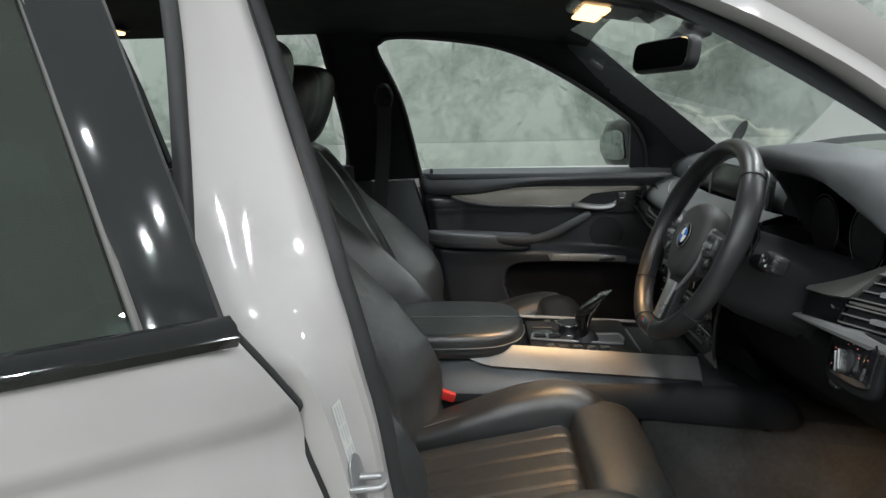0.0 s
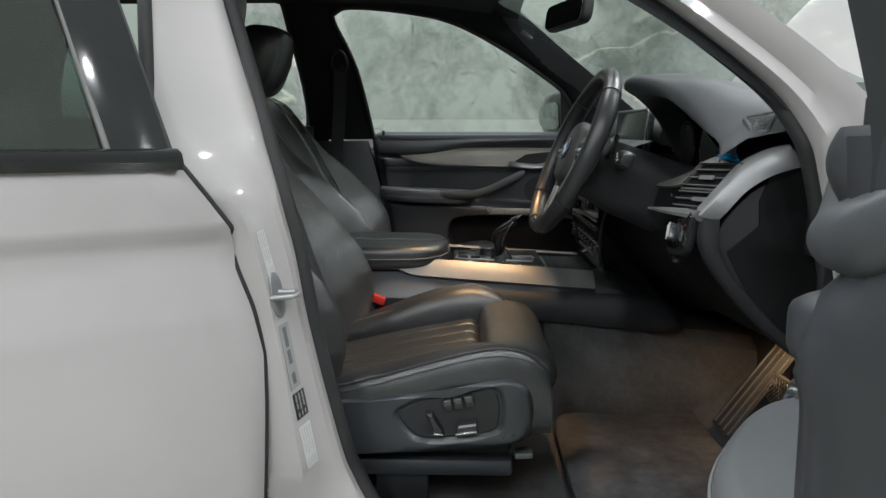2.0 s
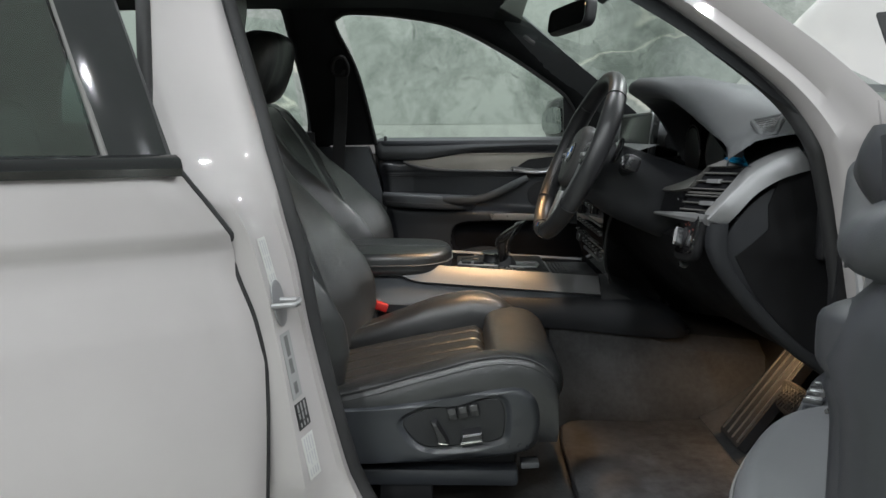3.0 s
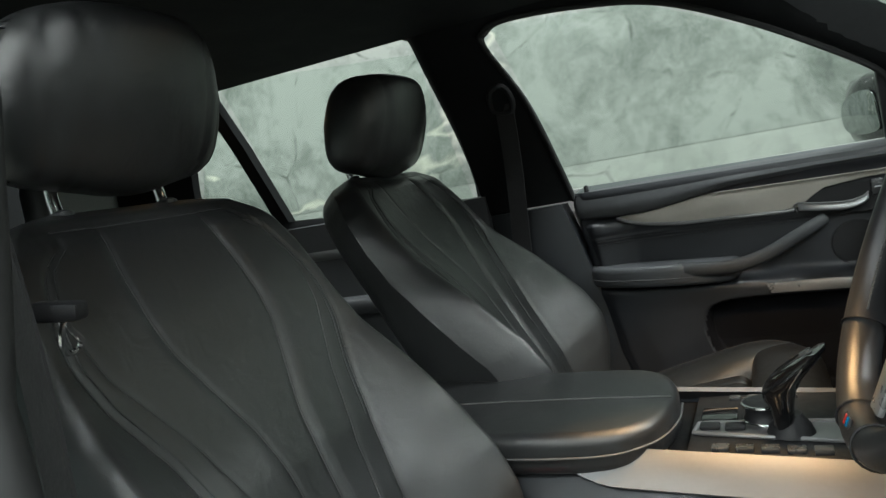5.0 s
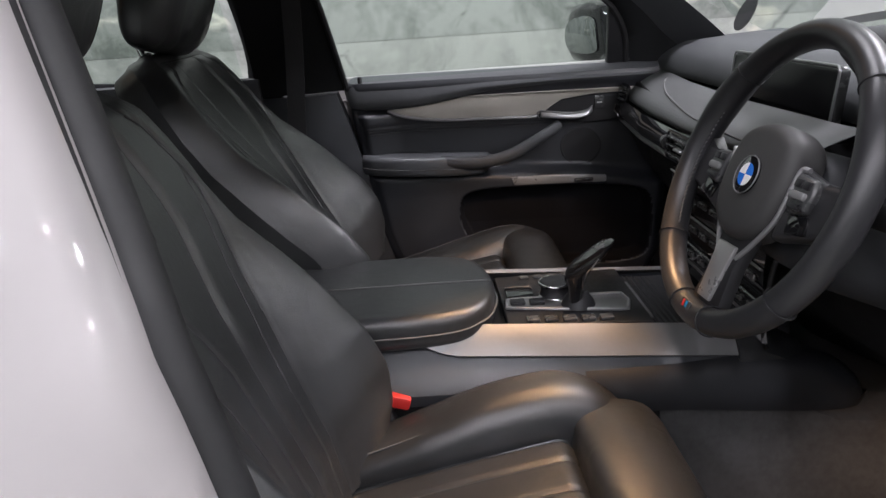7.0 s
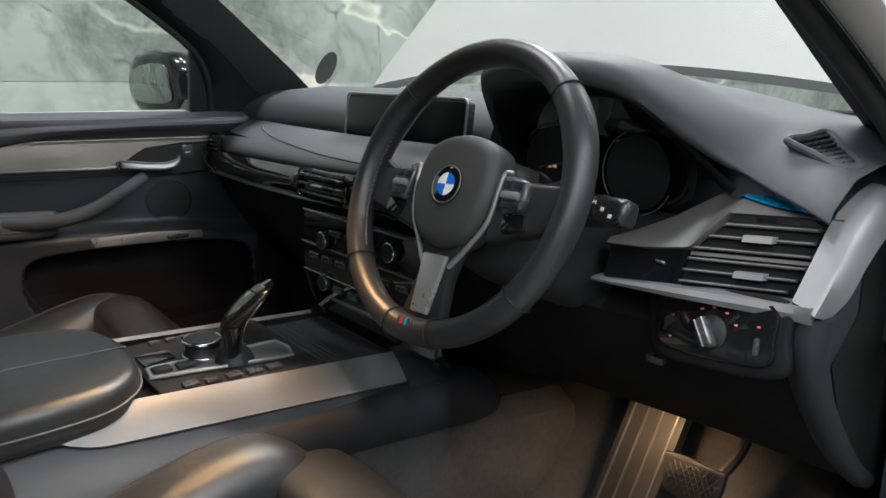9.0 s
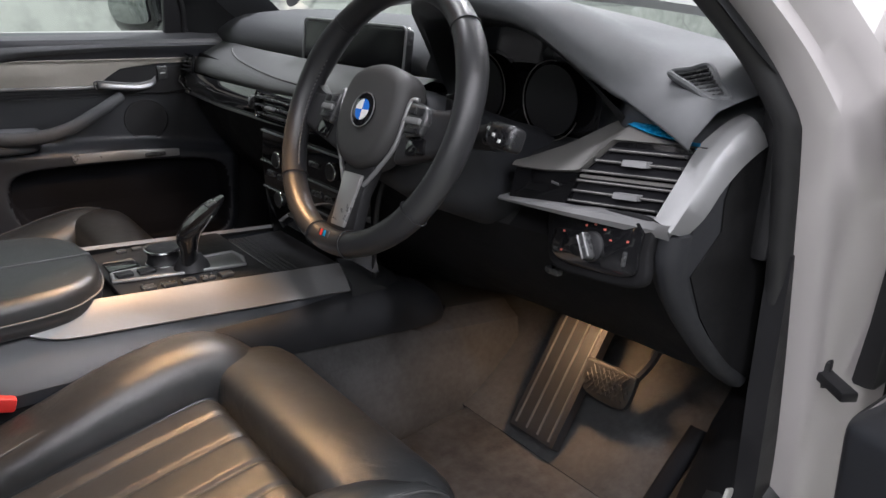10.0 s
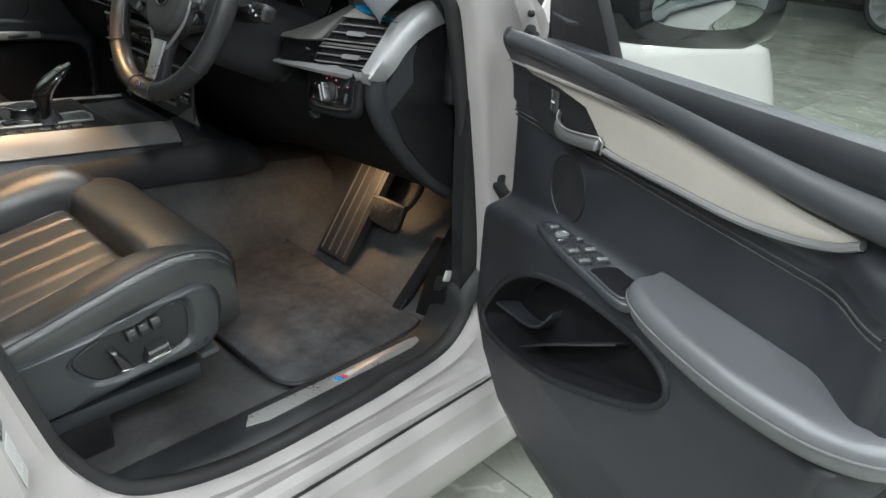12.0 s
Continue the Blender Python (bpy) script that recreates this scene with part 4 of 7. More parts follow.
# front wheel
WM = Matrix.Translation((1.42, -0.84, 0.375)) @ Matrix.Rotation(radians(90), 4, "X")
fw = part("front_wheel", lathe([(0.25, -0.10), (0.34, -0.12), (0.375, -0.09), (0.375, 0.09), (0.34, 0.12), (0.25, 0.10)], 48, WM), M_RUBBER, car_body, "black tyre on a dark spoked alloy rim")
part("wheel_rim", lathe([(0.25, -0.10), (0.255, 0.10), (0.235, 0.10), (0.22, -0.05), (0.0, -0.05)], 48, WM), M_KEY, fw)
for k in range(10):
    part("spoke", box((0.21, 0.022, 0.02), (0.13, 0, 0.06), 0.006, 2), M_ALU, fw).matrix_local = WM @ Matrix.Rotation(radians(36 * k), 4, "Z")


# ---- seats ----
def seat(side, recline, name, label, drop=0.0):
    """A front seat. Local y points outboard from the seat's middle; the backrest turns about its foot."""
    s = thing(name, label, "car seat", "front seats")
    s.location = (0, 0.392 * side, 0)

    def P(x, y, z):
        return Vector((x, y * side, z))

    # cushion: pleated insert between two bolsters
    PLEATS = (-0.075, -0.012, 0.051, 0.105)

    def cushion(u, v, lift=0.0):
        y = -0.258 + 0.490 * v
        x = -0.14 + 0.395 * u
        z = 0.672 + 0.088 * u ** 0.9
        inner, outer = max(0.0, (-0.125 - y) / 0.133), max(0.0, (y - 0.155) / 0.103)
        if inner > 0:
            z -= 0.02 * inner
        elif outer > 0:
            z += (0.012 + 0.004 * u) * math.sin(min(1, outer * 1.6) * math.pi / 2) - 0.035 * max(0, outer - 0.80) / 0.20
        else:
            z -= 0.006 * bump(y + 0.125, 0.006) + 0.006 * bump(y - 0.155, 0.006)
            for q in PLEATS:
                z -= 0.0042 * bump(y - q, 0.0042)
            z += 0.004 * math.sin(math.pi * min(1, max(0, u)))
        z -= 0.022 * max(0, (u - 0.93) / 0.07) ** 2
        return P(x, y, z + lift)
    part("cushion", sheet(cushion, 40, 190, 0.07), M_LEATHER, s, "pleated black leather cushion", smooth=60)
    for q in PLEATS:
        part("stitch_line", tube([cushion(0.08 + 0.86 * i / 14, (q + 0.258) / 0.490, -0.0006) for i in range(15)], 0.0011, 6), M_STITCH, s)

    # thigh rest
    prof = spline([(0.256, 0.715, 0), (0.255, 0.758, 0), (0.266, 0.782, 0), (0.30, 0.790, 0), (0.345, 0.786, 0), (0.378, 0.770, 0), (0.394, 0.740, 0), (0.386, 0.705, 0), (0.36, 0.68, 0), (0.30, 0.675, 0)], 44, True)
    rings = []
    for y, k in ((-0.185, 0.55), (-0.180, 0.80), (-0.168, 0.94), (-0.14, 1.0), (-0.05, 1.0), (0.06, 1.0), (0.15, 1.0), (0.20, 0.99), (0.226, 0.95), (0.242, 0.86), (0.250, 0.70)):
        rings.append([P(0.328 + (q.x - 0.328) * k, y, 0.735 + (q.y - 0.735) * k + 0.004 * max(0, y - 0.05) / 0.13) for q in prof])
    part("thigh_rest", loft(rings), M_LEATHER, s, "extendable black leather thigh rest", smooth=70)
    # inner bolster: one long hump beside the insert
    rings = []
    for q in spline([(-0.15, 0.700, 0.050), (-0.05, 0.735, 0.062), (0.05, 0.772, 0.066), (0.13, 0.802, 0.067), (0.20, 0.818, 0.067), (0.25, 0.820, 0.066), (0.30, 0.802, 0.062), (0.345, 0.760, 0.052), (0.372, 0.712, 0.034)], 26):
        x, h, w = q
        rings.append([P(x, -0.193 + w * math.copysign(abs(math.cos(a)) ** 0.8, math.cos(a)) + 0.012 * math.sin(a), 0.655 + (h - 0.655) * (0.5 + 0.5 * math.copysign(abs(math.sin(a)) ** 0.75, math.sin(a)))) for a in [2 * math.pi * i / 28 for i in range(28)]])
    nose = part("inner_bolster", loft(rings), M_LEATHER, s, "rounded inner cushion bolster", smooth=75)
    part("stitch_line", tube([P(q.x, q.z, q.y) for q in spline([(-0.10, 0.719, -0.150), (0.05, 0.766, -0.150), (0.15, 0.799, -0.153), (0.21, 0.804, -0.150), (0.25, 0.796, -0.143)], 24)], 0.0014, 6), M_STITCH, nose)
    # skirt of the cushion and base cover
    TOPX = [-0.16, -0.05, 0.0, 0.06, 0.11, 0.16, 0.21, 0.25, 0.28, 0.31, 0.335, 0.355, 0.370, 0.378, 0.380]
    TOPZ = [0.704, 0.719, 0.730, 0.745, 0.760, 0.774, 0.788, 0.797, 0.800, 0.798, 0.791, 0.780, 0.765, 0.748, 0.728]
    rings = []
    for i in range(31):
        x = -0.16 + 0.54 * math.sin(math.pi / 2 * i / 30)
        z = lerp(x, TOPX, TOPZ)
        inn = lerp(x, [-0.16, 0.20, 0.25, 0.32, 0.40], [0.150, 0.156, 0.166, 0.190, 0.212])
        rings.append([P(x, y, zz) for y, zz in ((inn - 0.012, 0.640), (inn - 0.010, z - 0.042), (inn + 0.006, z - 0.020), (inn + 0.026, z - 0.006), (inn + 0.046, z - 0.001), (0.236, z), (0.246, z - 0.004), (0.254, z - 0.014), (0.258, z - 0.040), (0.256, 0.655), (0.24, 0.630))])
    side_b = part("outer_bolster", loft(rings), M_LEATHER, s, "stitched outer cushion bolster", smooth=60)
    for dz, dy in ((0.004, 0.2495), (0.016, 0.2555)):
        part("stitch_line", tube([P(-0.15 + 0.52 * i / 40, dy, lerp(-0.15 + 0.52 * i / 40, TOPX, TOPZ) - dz) for i in range(41)], 0.0018 if dz < 0.01 else 0.0011, 6), M_SEAM, side_b)
    COVER = [(q.x, q.y) for q in spline([(-0.20, 0.60, 0), (-0.19, 0.682, 0), (0.0, 0.700, 0), (0.10, 0.714, 0), (0.20, 0.732, 0), (0.295, 0.746, 0), (0.333, 0.738, 0), (0.352, 0.706, 0), (0.350, 0.650, 0), (0.322, 0.615, 0), (0.215, 0.598, 0), (0.03, 0.590, 0)], 60, True)]
    PANEL = [(q.x, q.y) for q in spline([(0.098, 0.677, 0), (0.139, 0.700, 0), (0.20, 0.713, 0), (0.262, 0.722, 0), (0.281, 0.708, 0), (0.283, 0.664, 0), (0.270, 0.642, 0), (0.21, 0.632, 0), (0.145, 0.627, 0), (0.114, 0.645, 0)], 60, True)]

    def fan(outline, k=1.0, n=72):
        """The outline met by n even rays from the switch plate's middle, drawn in or out by k."""
        ring = []
        for i in range(n):
            dx, dz = math.cos(2 * math.pi * i / n), math.sin(2 * math.pi * i / n)
            far = 0.02
            for (x0, z0), (x1, z1) in zip(outline, outline[1:] + outline[:1]):
                det = dx * (z1 - z0) - dz * (x1 - x0)
                if abs(det) > 1e-9:
                    r = ((x0 - 0.20) * (z1 - z0) - (z0 - 0.672) * (x1 - x0)) / det
                    t = ((x0 - 0.20) * dz - (z0 - 0.672) * dx) / det
                    if r > 0 and -1e-6 <= t <= 1 + 1e-6:
                        far = max(far, r)
            far += k
            ring.append((0.20 + dx * far, 0.672 + dz * far))
        return ring
    rings = [[P(x, y, z) for x, z in fan(src, k)] for src, k, y in ((COVER, 0.0, 0.215), (COVER, 0.0, 0.244), (COVER, -0.003, 0.250), (COVER, -0.013, 0.262), (COVER, -0.017, 0.2655), (COVER, -0.022, 0.267), (PANEL, 0.013, 0.267), (PANEL, 0.010, 0.2662), (PANEL, 0.002, 0.2592), (PANEL, 0.0, 0.2590), (PANEL, 0.0, 0.2560))]
    cover = part("base_cover", loft(rings), M_PLASTIC, s, "grey plastic seat base cover", smooth=30)
    part("base_cover", plate(COVER, 0.03, 0.008, lambda u, v, w: P(u, -0.255 + w, v), 2), M_PLASTIC, s)
    part("switch_plate", plate([(0.20 + (x - 0.20) * 0.985, 0.672 + (z - 0.672) * 0.97) for x, z in PANEL], 0.0066, 0.0015, lambda u, v, w: P(u, 0.2545 + w, v), 1), M_CAPRIM, cover, "black switch plate")
    for i in range(3):
        mb = part("memory_button", box((0.0165, 0.016, 0.022), P(0.188 + 0.0195 * i, 0.263, 0.694 + 0.004 * i), 0.002, 2, (0, -11, 0)), M_SWITCH, cover)
        part("button_face", box((0.0145, 0.003, 0.011), P(0.1872 + 0.0195 * i, 0.2708, 0.6985 + 0.004 * i), 0.001, 1, (0, -11, 0)), M_KEY, mb)
    ss = part("seat_switch", loft([[P(0.222 + dx, y, 0.656 + dz + 0.16 * dx) for dx, dz in ring] for y, ring in ((0.259, ((-0.020, -0.012), (0.020, -0.012), (0.016, 0.010), (-0.014, 0.010))), (0.276, ((-0.021, -0.013), (0.021, -0.013), (0.018, 0.004), (-0.016, 0.004))), (0.279, ((-0.019, -0.011), (0.019, -0.011), (0.017, 0.000), (-0.015, 0.000))))]), M_SWITCH, cover, smooth=25)
    part("switch_edge", box((0.040, 0.005, 0.005), P(0.222, 0.2785, 0.6455), 0.0015, 1, (0, -9, 0)), M_CHROME, ss, "bright lower edge")
    bs = part("backrest_switch", loft([[P(0.163 + dx - 0.42 * dz, y, 0.661 + dz) for dx, dz in ring] for y, ring in ((0.259, ((-0.009, -0.021), (0.011, -0.019), (0.006, 0.021), (-0.006, 0.020))), (0.274, ((-0.008, -0.021), (0.011, -0.019), (0.004, 0.018), (-0.005, 0.018))), (0.278, ((-0.006, -0.018), (0.009, -0.016), (0.002, 0.014), (-0.003, 0.014))))]), M_SWITCH, cover, smooth=25)
    part("switch_edge", box((0.019, 0.005, 0.0045), P(0.1715, 0.2765, 0.6415), 0.0015, 1, (0, 6, 0)), M_CHROME, bs, "bright lower edge")
    for yy in (0.215, -0.215):
        part("seat_rail", box((0.56, 0.045, 0.034), P(0.03, yy, 0.556), 0.008, 2), M_PLASTIC, s)
        part("rail_cap", box((0.034, 0.03, 0.012), P(0.332, yy, 0.578), 0.003, 2, (0, -4, 0)), M_ARMREST, s, "small grey rail clip")
        part("seat_leg", box((0.10, 0.03, 0.095), P(0.10, yy, 0.505), 0.005, 2), M_DARK, s)
        part("seat_leg", box((0.10, 0.03, 0.095), P(-0.16, yy, 0.505), 0.005, 2), M_DARK, s)
    part("seat_pan", box((0.42, 0.42, 0.08), P(0.10, 0, 0.60), 0.02, 2), M_DARK, s)

    # backrest
    ca, sa = math.cos(radians(recline)), math.sin(radians(recline))

    def B(a, n, y):
        return P(-0.13 - sa * (a - drop) + ca * n, y, 0.72 + ca * (a - drop) + sa * n)

    WA = ([0.0, 0.06, 0.14, 0.24, 0.34, 0.42, 0.50, 0.55, 0.59, 0.615, 0.635, 0.647, 0.655], [0.225, 0.250, 0.265, 0.270, 0.264, 0.254, 0.248, 0.240, 0.224, 0.204, 0.176, 0.146, 0.100])
    CENTRE = ([0.0, 0.20, 0.30, 0.35, 0.41, 0.46, 0.50, 0.56, 0.62], [0.022, 0.024, 0.029, 0.038, 0.062, 0.081, 0.086, 0.083, 0.074])
    INNER = ([0.0, 0.20, 0.28, 0.375, 0.46, 0.52, 0.60], [0.066, 0.078, 0.090, 0.125, 0.170, 0.180, 0.150])
    CONTOUR = ([0.0, 0.20, 0.29, 0.365, 0.43, 0.475, 0.51, 0.575, 0.605], [0.112, 0.122, 0.136, 0.158, 0.188, 0.198, 0.194, 0.168, 0.130])
    BASE = ([0, 0.1, 0.3, 0.5, 0.60, 0.635, 0.655], [0.045, 0.062, 0.066, 0.054, 0.044, 0.032, 0.006])
    WINGS = ([0, 0.06, 0.12, 0.18, 0.28, 0.35, 0.41, 0.48], [0.050, 0.080, 0.090, 0.084, 0.052, 0.030, 0.010, 0.0])
    CURL = ([0, 0.3, 0.45, 0.655], [0.080, 0.074, 0.054, 0.034])

    def front(u, v, lift=0.0):
        a = 0.655 * u
        k = abs(2 * v - 1)
        w = lerp(a, *WA)
        y = k * w
        c1, c2, c3 = lerp(a, *CENTRE), lerp(a, *INNER), lerp(a, *CONTOUR)
        n = lerp(a, *BASE) + 0.008 * (y / 0.25) ** 2
        rise = min(1.0, max(0.0, (y - c3) / max(0.03, 0.90 * w - c3)))
        n += lerp(a, *WINGS) * math.sin(rise * math.pi / 2) ** 1.25
        step = min(1.0, max(0.0, (y - c1 + 0.004) / 0.022))
        fade = 1.0 if a < 0.60 else max(0.0, (0.63 - a) / 0.03)
        n += 0.004 * step * step * (3 - 2 * step) * fade
        n -= (0.0024 * bump(y - c1, 0.0034) + 0.0012 * bump(y - c2, 0.0034) + 0.0026 * bump(y - c3, 0.0036)) * fade
        n -= 0.0035 * bump(a - 0.622, 0.005) * (1 if y < 0.13 else bump(y - 0.13, 0.02))
        n -= lerp(a, *CURL) * max(0.0, (k - 0.84) / 0.16) ** 1.8
        return B(a, n + lift, (2 * v - 1) * w)
    part("backrest", sheet(front, 100, 200, 0.0), M_LEATHER, s, "contoured black leather backrest", smooth=70)

    def rear(u, v):
        a = 0.655 * u
        k = abs(2 * v - 1)
        w = lerp(a, *WA)
        edge = lerp(a, *BASE) + 0.008 * (w / 0.25) ** 2 + lerp(a, *WINGS) + 0.004 * (1.0 if a < 0.60 else max(0.0, (0.63 - a) / 0.03)) - lerp(a, *CURL)
        n = edge + (-0.060 - edge) * math.sin(math.pi / 2 * min(1, (1 - k) / 0.22))
        return B(a, n if u < 0.985 else edge, (2 * v - 1) * w)
    part("backrest_shell", sheet(rear, 100, 40, 0.0), M_LEATHER, s, smooth=70)

    for sg in (-1, 1):
        for table, off, lo, hi in ((CENTRE, 0.0, 0.04, 0.61), (INNER, 0.0, 0.20, 0.50), (CONTOUR, 0.0, 0.04, 0.595), (CONTOUR, -0.009, 0.30, 0.595)):
            run_a = [lo + (hi - lo) * q / 40 for q in range(41)]
            part("stitch_line", tube([front(a / 0.655, 0.5 + 0.5 * sg * (lerp(a, *table) + off) / lerp(a, *WA), 0.0004) for a in run_a], 0.0010, 6), M_SEAM, s)
    part("stitch_line", tube([front(0.622 / 0.655, 0.5 + 0.5 * q / 16 * 0.128 / lerp(0.622, *WA), 0.0004) for q in range(-16, 17)], 0.0010, 6), M_SEAM, s)
    for yy in (-0.076, 0.076):
        part("headrest_post", tube(spline([B(0.60, 0.0, yy), B(0.66, 0.0, yy), B(0.70, 0.012, yy), B(0.735, 0.03, yy)], 10), 0.0065, 12), M_CHROME, s, "chrome headrest post")
        part("post_collar", lathe([(0.015, 0), (0.016, 0.006), (0.012, 0.010), (0.007, 0.011)], 18, Matrix.Translation(B(0.648, 0.0, yy)) @ Matrix.Rotation(radians(-recline), 4, "Y")), M_PLASTIC, s)

    # headrest: a cushion with a wrapped front and a lower lip
    bm = bmesh.new()
    bmesh.ops.create_uvsphere(bm, u_segments=96, v_segments=56, radius=1)
    for w in bm.verts:
        x, y, z = w.co
        x, y, z = math.copysign(abs(x) ** 0.62, x), math.copysign(abs(y) ** 0.44, y), math.copysign(abs(z) ** (0.38 if z < 0 else 0.44), z)
        yy = 0.154 * y * (1 - 0.25 * (max(0, 0.30 + z) / 1.30) ** 1.7 - 0.06 * max(0, -0.6 - z))
        n = 0.084 + 0.070 * x * (1 - 0.25 * max(0, -z)) - 0.03 * y * y * (1 if x > 0 else 0.2) + 0.012 * z
        if x > 0.1:
            n -= 0.004 * bump(abs(yy) - 0.082, 0.0045) + 0.003 * bump(abs(yy) - 0.118, 0.004)
        hc = B(0.755, 0.084, 0) + (Vector((0.028, 0.018, -0.021)) if side > 0 else Vector((0, 0, -0.004)))
        da, dn = (0.102 if side > 0 else 0.096) * z - 0.012 * bump(y, 0.35) * max(0, -z), n - 0.084
        w.co = P(hc.x + 0.995 * dn + 0.11 * da, yy * (1.1 if side > 0 else 1.0) + (0.008 if side > 0 else 0.0), hc.z + 0.995 * da - 0.11 * dn)
    part("headrest", bm, M_LEATHER, s, "padded black leather headrest", smooth=75)
    return s


driver_seat = seat(-1, 22, "driver_seat", "upright black leather sports seat with pleated cushion and switches", 0.045)
passenger_seat = seat(1, 29.5, "passenger_seat", "reclined black leather sports seat beside the armrest")
for sg, y, z, x in ((-1, -0.155, 0.776, -0.005), (1, 0.155, 0.776, -0.005)):
    bk = thing("seat_belt_buckle", "black seat belt buckle with a red release button", "seat belt buckle", "belt buckles")
    part("buckle_body", box((0.046, 0.028, 0.12), (x - 0.010, y, z - 0.068), 0.006, 2, (0, -18, 0)), M_DARK, bk)
    part("release_button", box((0.043, 0.024, 0.020), (x + 0.006, y, z - 0.003), 0.004, 2, (0, 18, 0)), M_RED, bk, "red release button")


# ---- centre console ----
console = thing("centre_console", "black centre console with aluminium side rails and ribbed cover", "console")
CY = 0.030
part("tunnel", loft([[(x, CY + y, z + dz) for y, z in ((-0.20, 0.44), (-0.185, 0.66), (-0.172, 0.78), (-0.150, 0.800), (-0.13, 0.835), (0.13, 0.835), (0.150, 0.800), (0.172, 0.78), (0.185, 0.66), (0.20, 0.44))] for x, dz in ((-0.55, 0.0), (-0.1, 0.0), (0.20, 0.0), (0.42, -0.012))], True), M_LOWER, console, smooth=25)
part("tunnel_nose", loft([[(x, CY + y * k, 0.44 + (z - 0.44) * h) for y, z in ((-0.20, 0.44), (-0.185, 0.66), (-0.172, 0.78), (-0.150, 0.800), (-0.13, 0.825), (0.13, 0.825), (0.150, 0.800), (0.172, 0.78), (0.185, 0.66), (0.20, 0.44))] for x, k, h in ((0.42, 1.0, 0.98), (0.56, 0.99, 0.93), (0.62, 1.0, 0.80), (0.72, 1.02, 0.66), (0.95, 1.05, 0.60))], True), M_CARPET, console, smooth=25)
for sg in (-1, 1):
    part("side_ledge", loft([[(x, CY + sg * y, z - 0.045 * max(0, x - 0.1)) for y, z in ((0.128, 0.845), (0.150, 0.825), (0.178, 0.795), (0.186, 0.775), (0.182, 0.755), (0.140, 0.760))] for x in (-0.10, 0.06, 0.30, 0.50, 0.555)]), M_PLASTIC, console, smooth=30)

    def rail(u, v, sg=sg):
        x = 0.004 + 0.550 * u + 0.026 * v * u
        tip = math.sin(min(1.0, 0.10 + 5.0 * u) * math.pi / 2) * (0.82 + 0.06 * u)
        return (x, CY + sg * (0.122 + 0.012 * u + 0.046 * v * tip), 0.872 - 0.036 * u + 0.003 * math.sin(math.pi * v) - 0.046 * v * tip)
    part("side_rail", sheet(rail, 30, 8, 0.007), M_RAILALU, console, "brushed aluminium rail", smooth=50)
    part("side_cover", loft([[(x, CY + sg * (y - tuck), z) for y, z in ((0.130, top - 0.004), (0.176, top - 0.010), (0.190, top - 0.030), (0.194, low + 0.020), (0.188, low), (0.130, low))] for x, top, low, tuck in ((0.30, 0.800, 0.722, 0), (0.45, 0.798, 0.716, 0), (0.55, 0.800, 0.706, 0), (0.61, 0.800, 0.700, 0), (0.67, 0.788, 0.694, 0.001), (0.72, 0.766, 0.690, 0.006), (0.75, 0.745, 0.688, 0.016), (0.77, 0.722, 0.688, 0.034))]), M_CAP, console, "dark plastic console side", smooth=50)
    part("rail_nose", loft([[(x, CY + sg * y, z) for y, z in ((0.125, h), (0.150, h - 0.010), (0.178, h - 0.034), (0.178, h - 0.060), (0.125, h - 0.060))] for x, h in ((0.545, 0.842), (0.575, 0.838), (0.605, 0.828), (0.64, 0.808), (0.665, 0.790))]), M_CAPRIM, console, "dark nose ahead of the rail", smooth=50)
arm = part("armrest", plate([(q.x, q.y) for q in spline([(-0.30, -0.118, 0), (-0.05, -0.130, 0), (0.09, -0.124, 0), (0.150, -0.090, 0), (0.174, -0.020, 0), (0.174, 0.060, 0), (0.150, 0.130, 0), (0.09, 0.164, 0), (-0.05, 0.170, 0), (-0.30, 0.160, 0)], 64, True)], 0.058, 0.017, Matrix.Translation((0, 0, 0.838)), 5), M_LEATHER, console, "padded black leather armrest", smooth=60)
part("seam", tube([(-0.28 + 0.45 * i / 12, 0.010 + 0.006 * math.sin(i / 4), 0.8965) for i in range(13)], 0.0016, 6), M_STITCH, arm)
part("seam", tube(spline([(-0.28, -0.131, 0.868), (0.05, -0.137, 0.868), (0.145, -0.098, 0.868), (0.177, -0.02, 0.868), (0.177, 0.06, 0.868)], 26), 0.0016, 6), M_STITCH, arm)
part("armrest_base", box((0.44, 0.24, 0.02), (-0.07, CY - 0.008, 0.834), 0.006), M_DARK, console)

# shifter field
part("switch_field", plate([(0.19, -0.075), (0.425, -0.095), (0.425, 0.150), (0.19, 0.150)], 0.010, 0.003, Matrix.Translation((0, 0, 0.836))), M_DARK, console)
frame_pts = [(0.195, -0.010, 0.849), (0.395, -0.050, 0.849), (0.405, -0.015, 0.850), (0.400, 0.020, 0.850), (0.20, 0.028, 0.849)]
part("shifter_frame", tube([Vector(a).lerp(Vector(b), f) for a, b in zip(frame_pts, frame_pts[1:] + frame_pts[:1]) for f in (0.06, 0.5, 0.94)], 0.0032, 8, True), M_SATIN, console, "bright metal shifter frame")
part("shifter_plate", plate([(p[0], p[1]) for p in frame_pts], 0.003, 0.001, Matrix.Translation((0, 0, 0.8462))), M_ALU, console)
part("gaiter", lathe([(0.030, 0.846), (0.026, 0.856), (0.019, 0.866), (0.015, 0.872)], 24, Matrix.Translation((0.318, -0.012, 0.002))), M_DARK, console)
lever = []
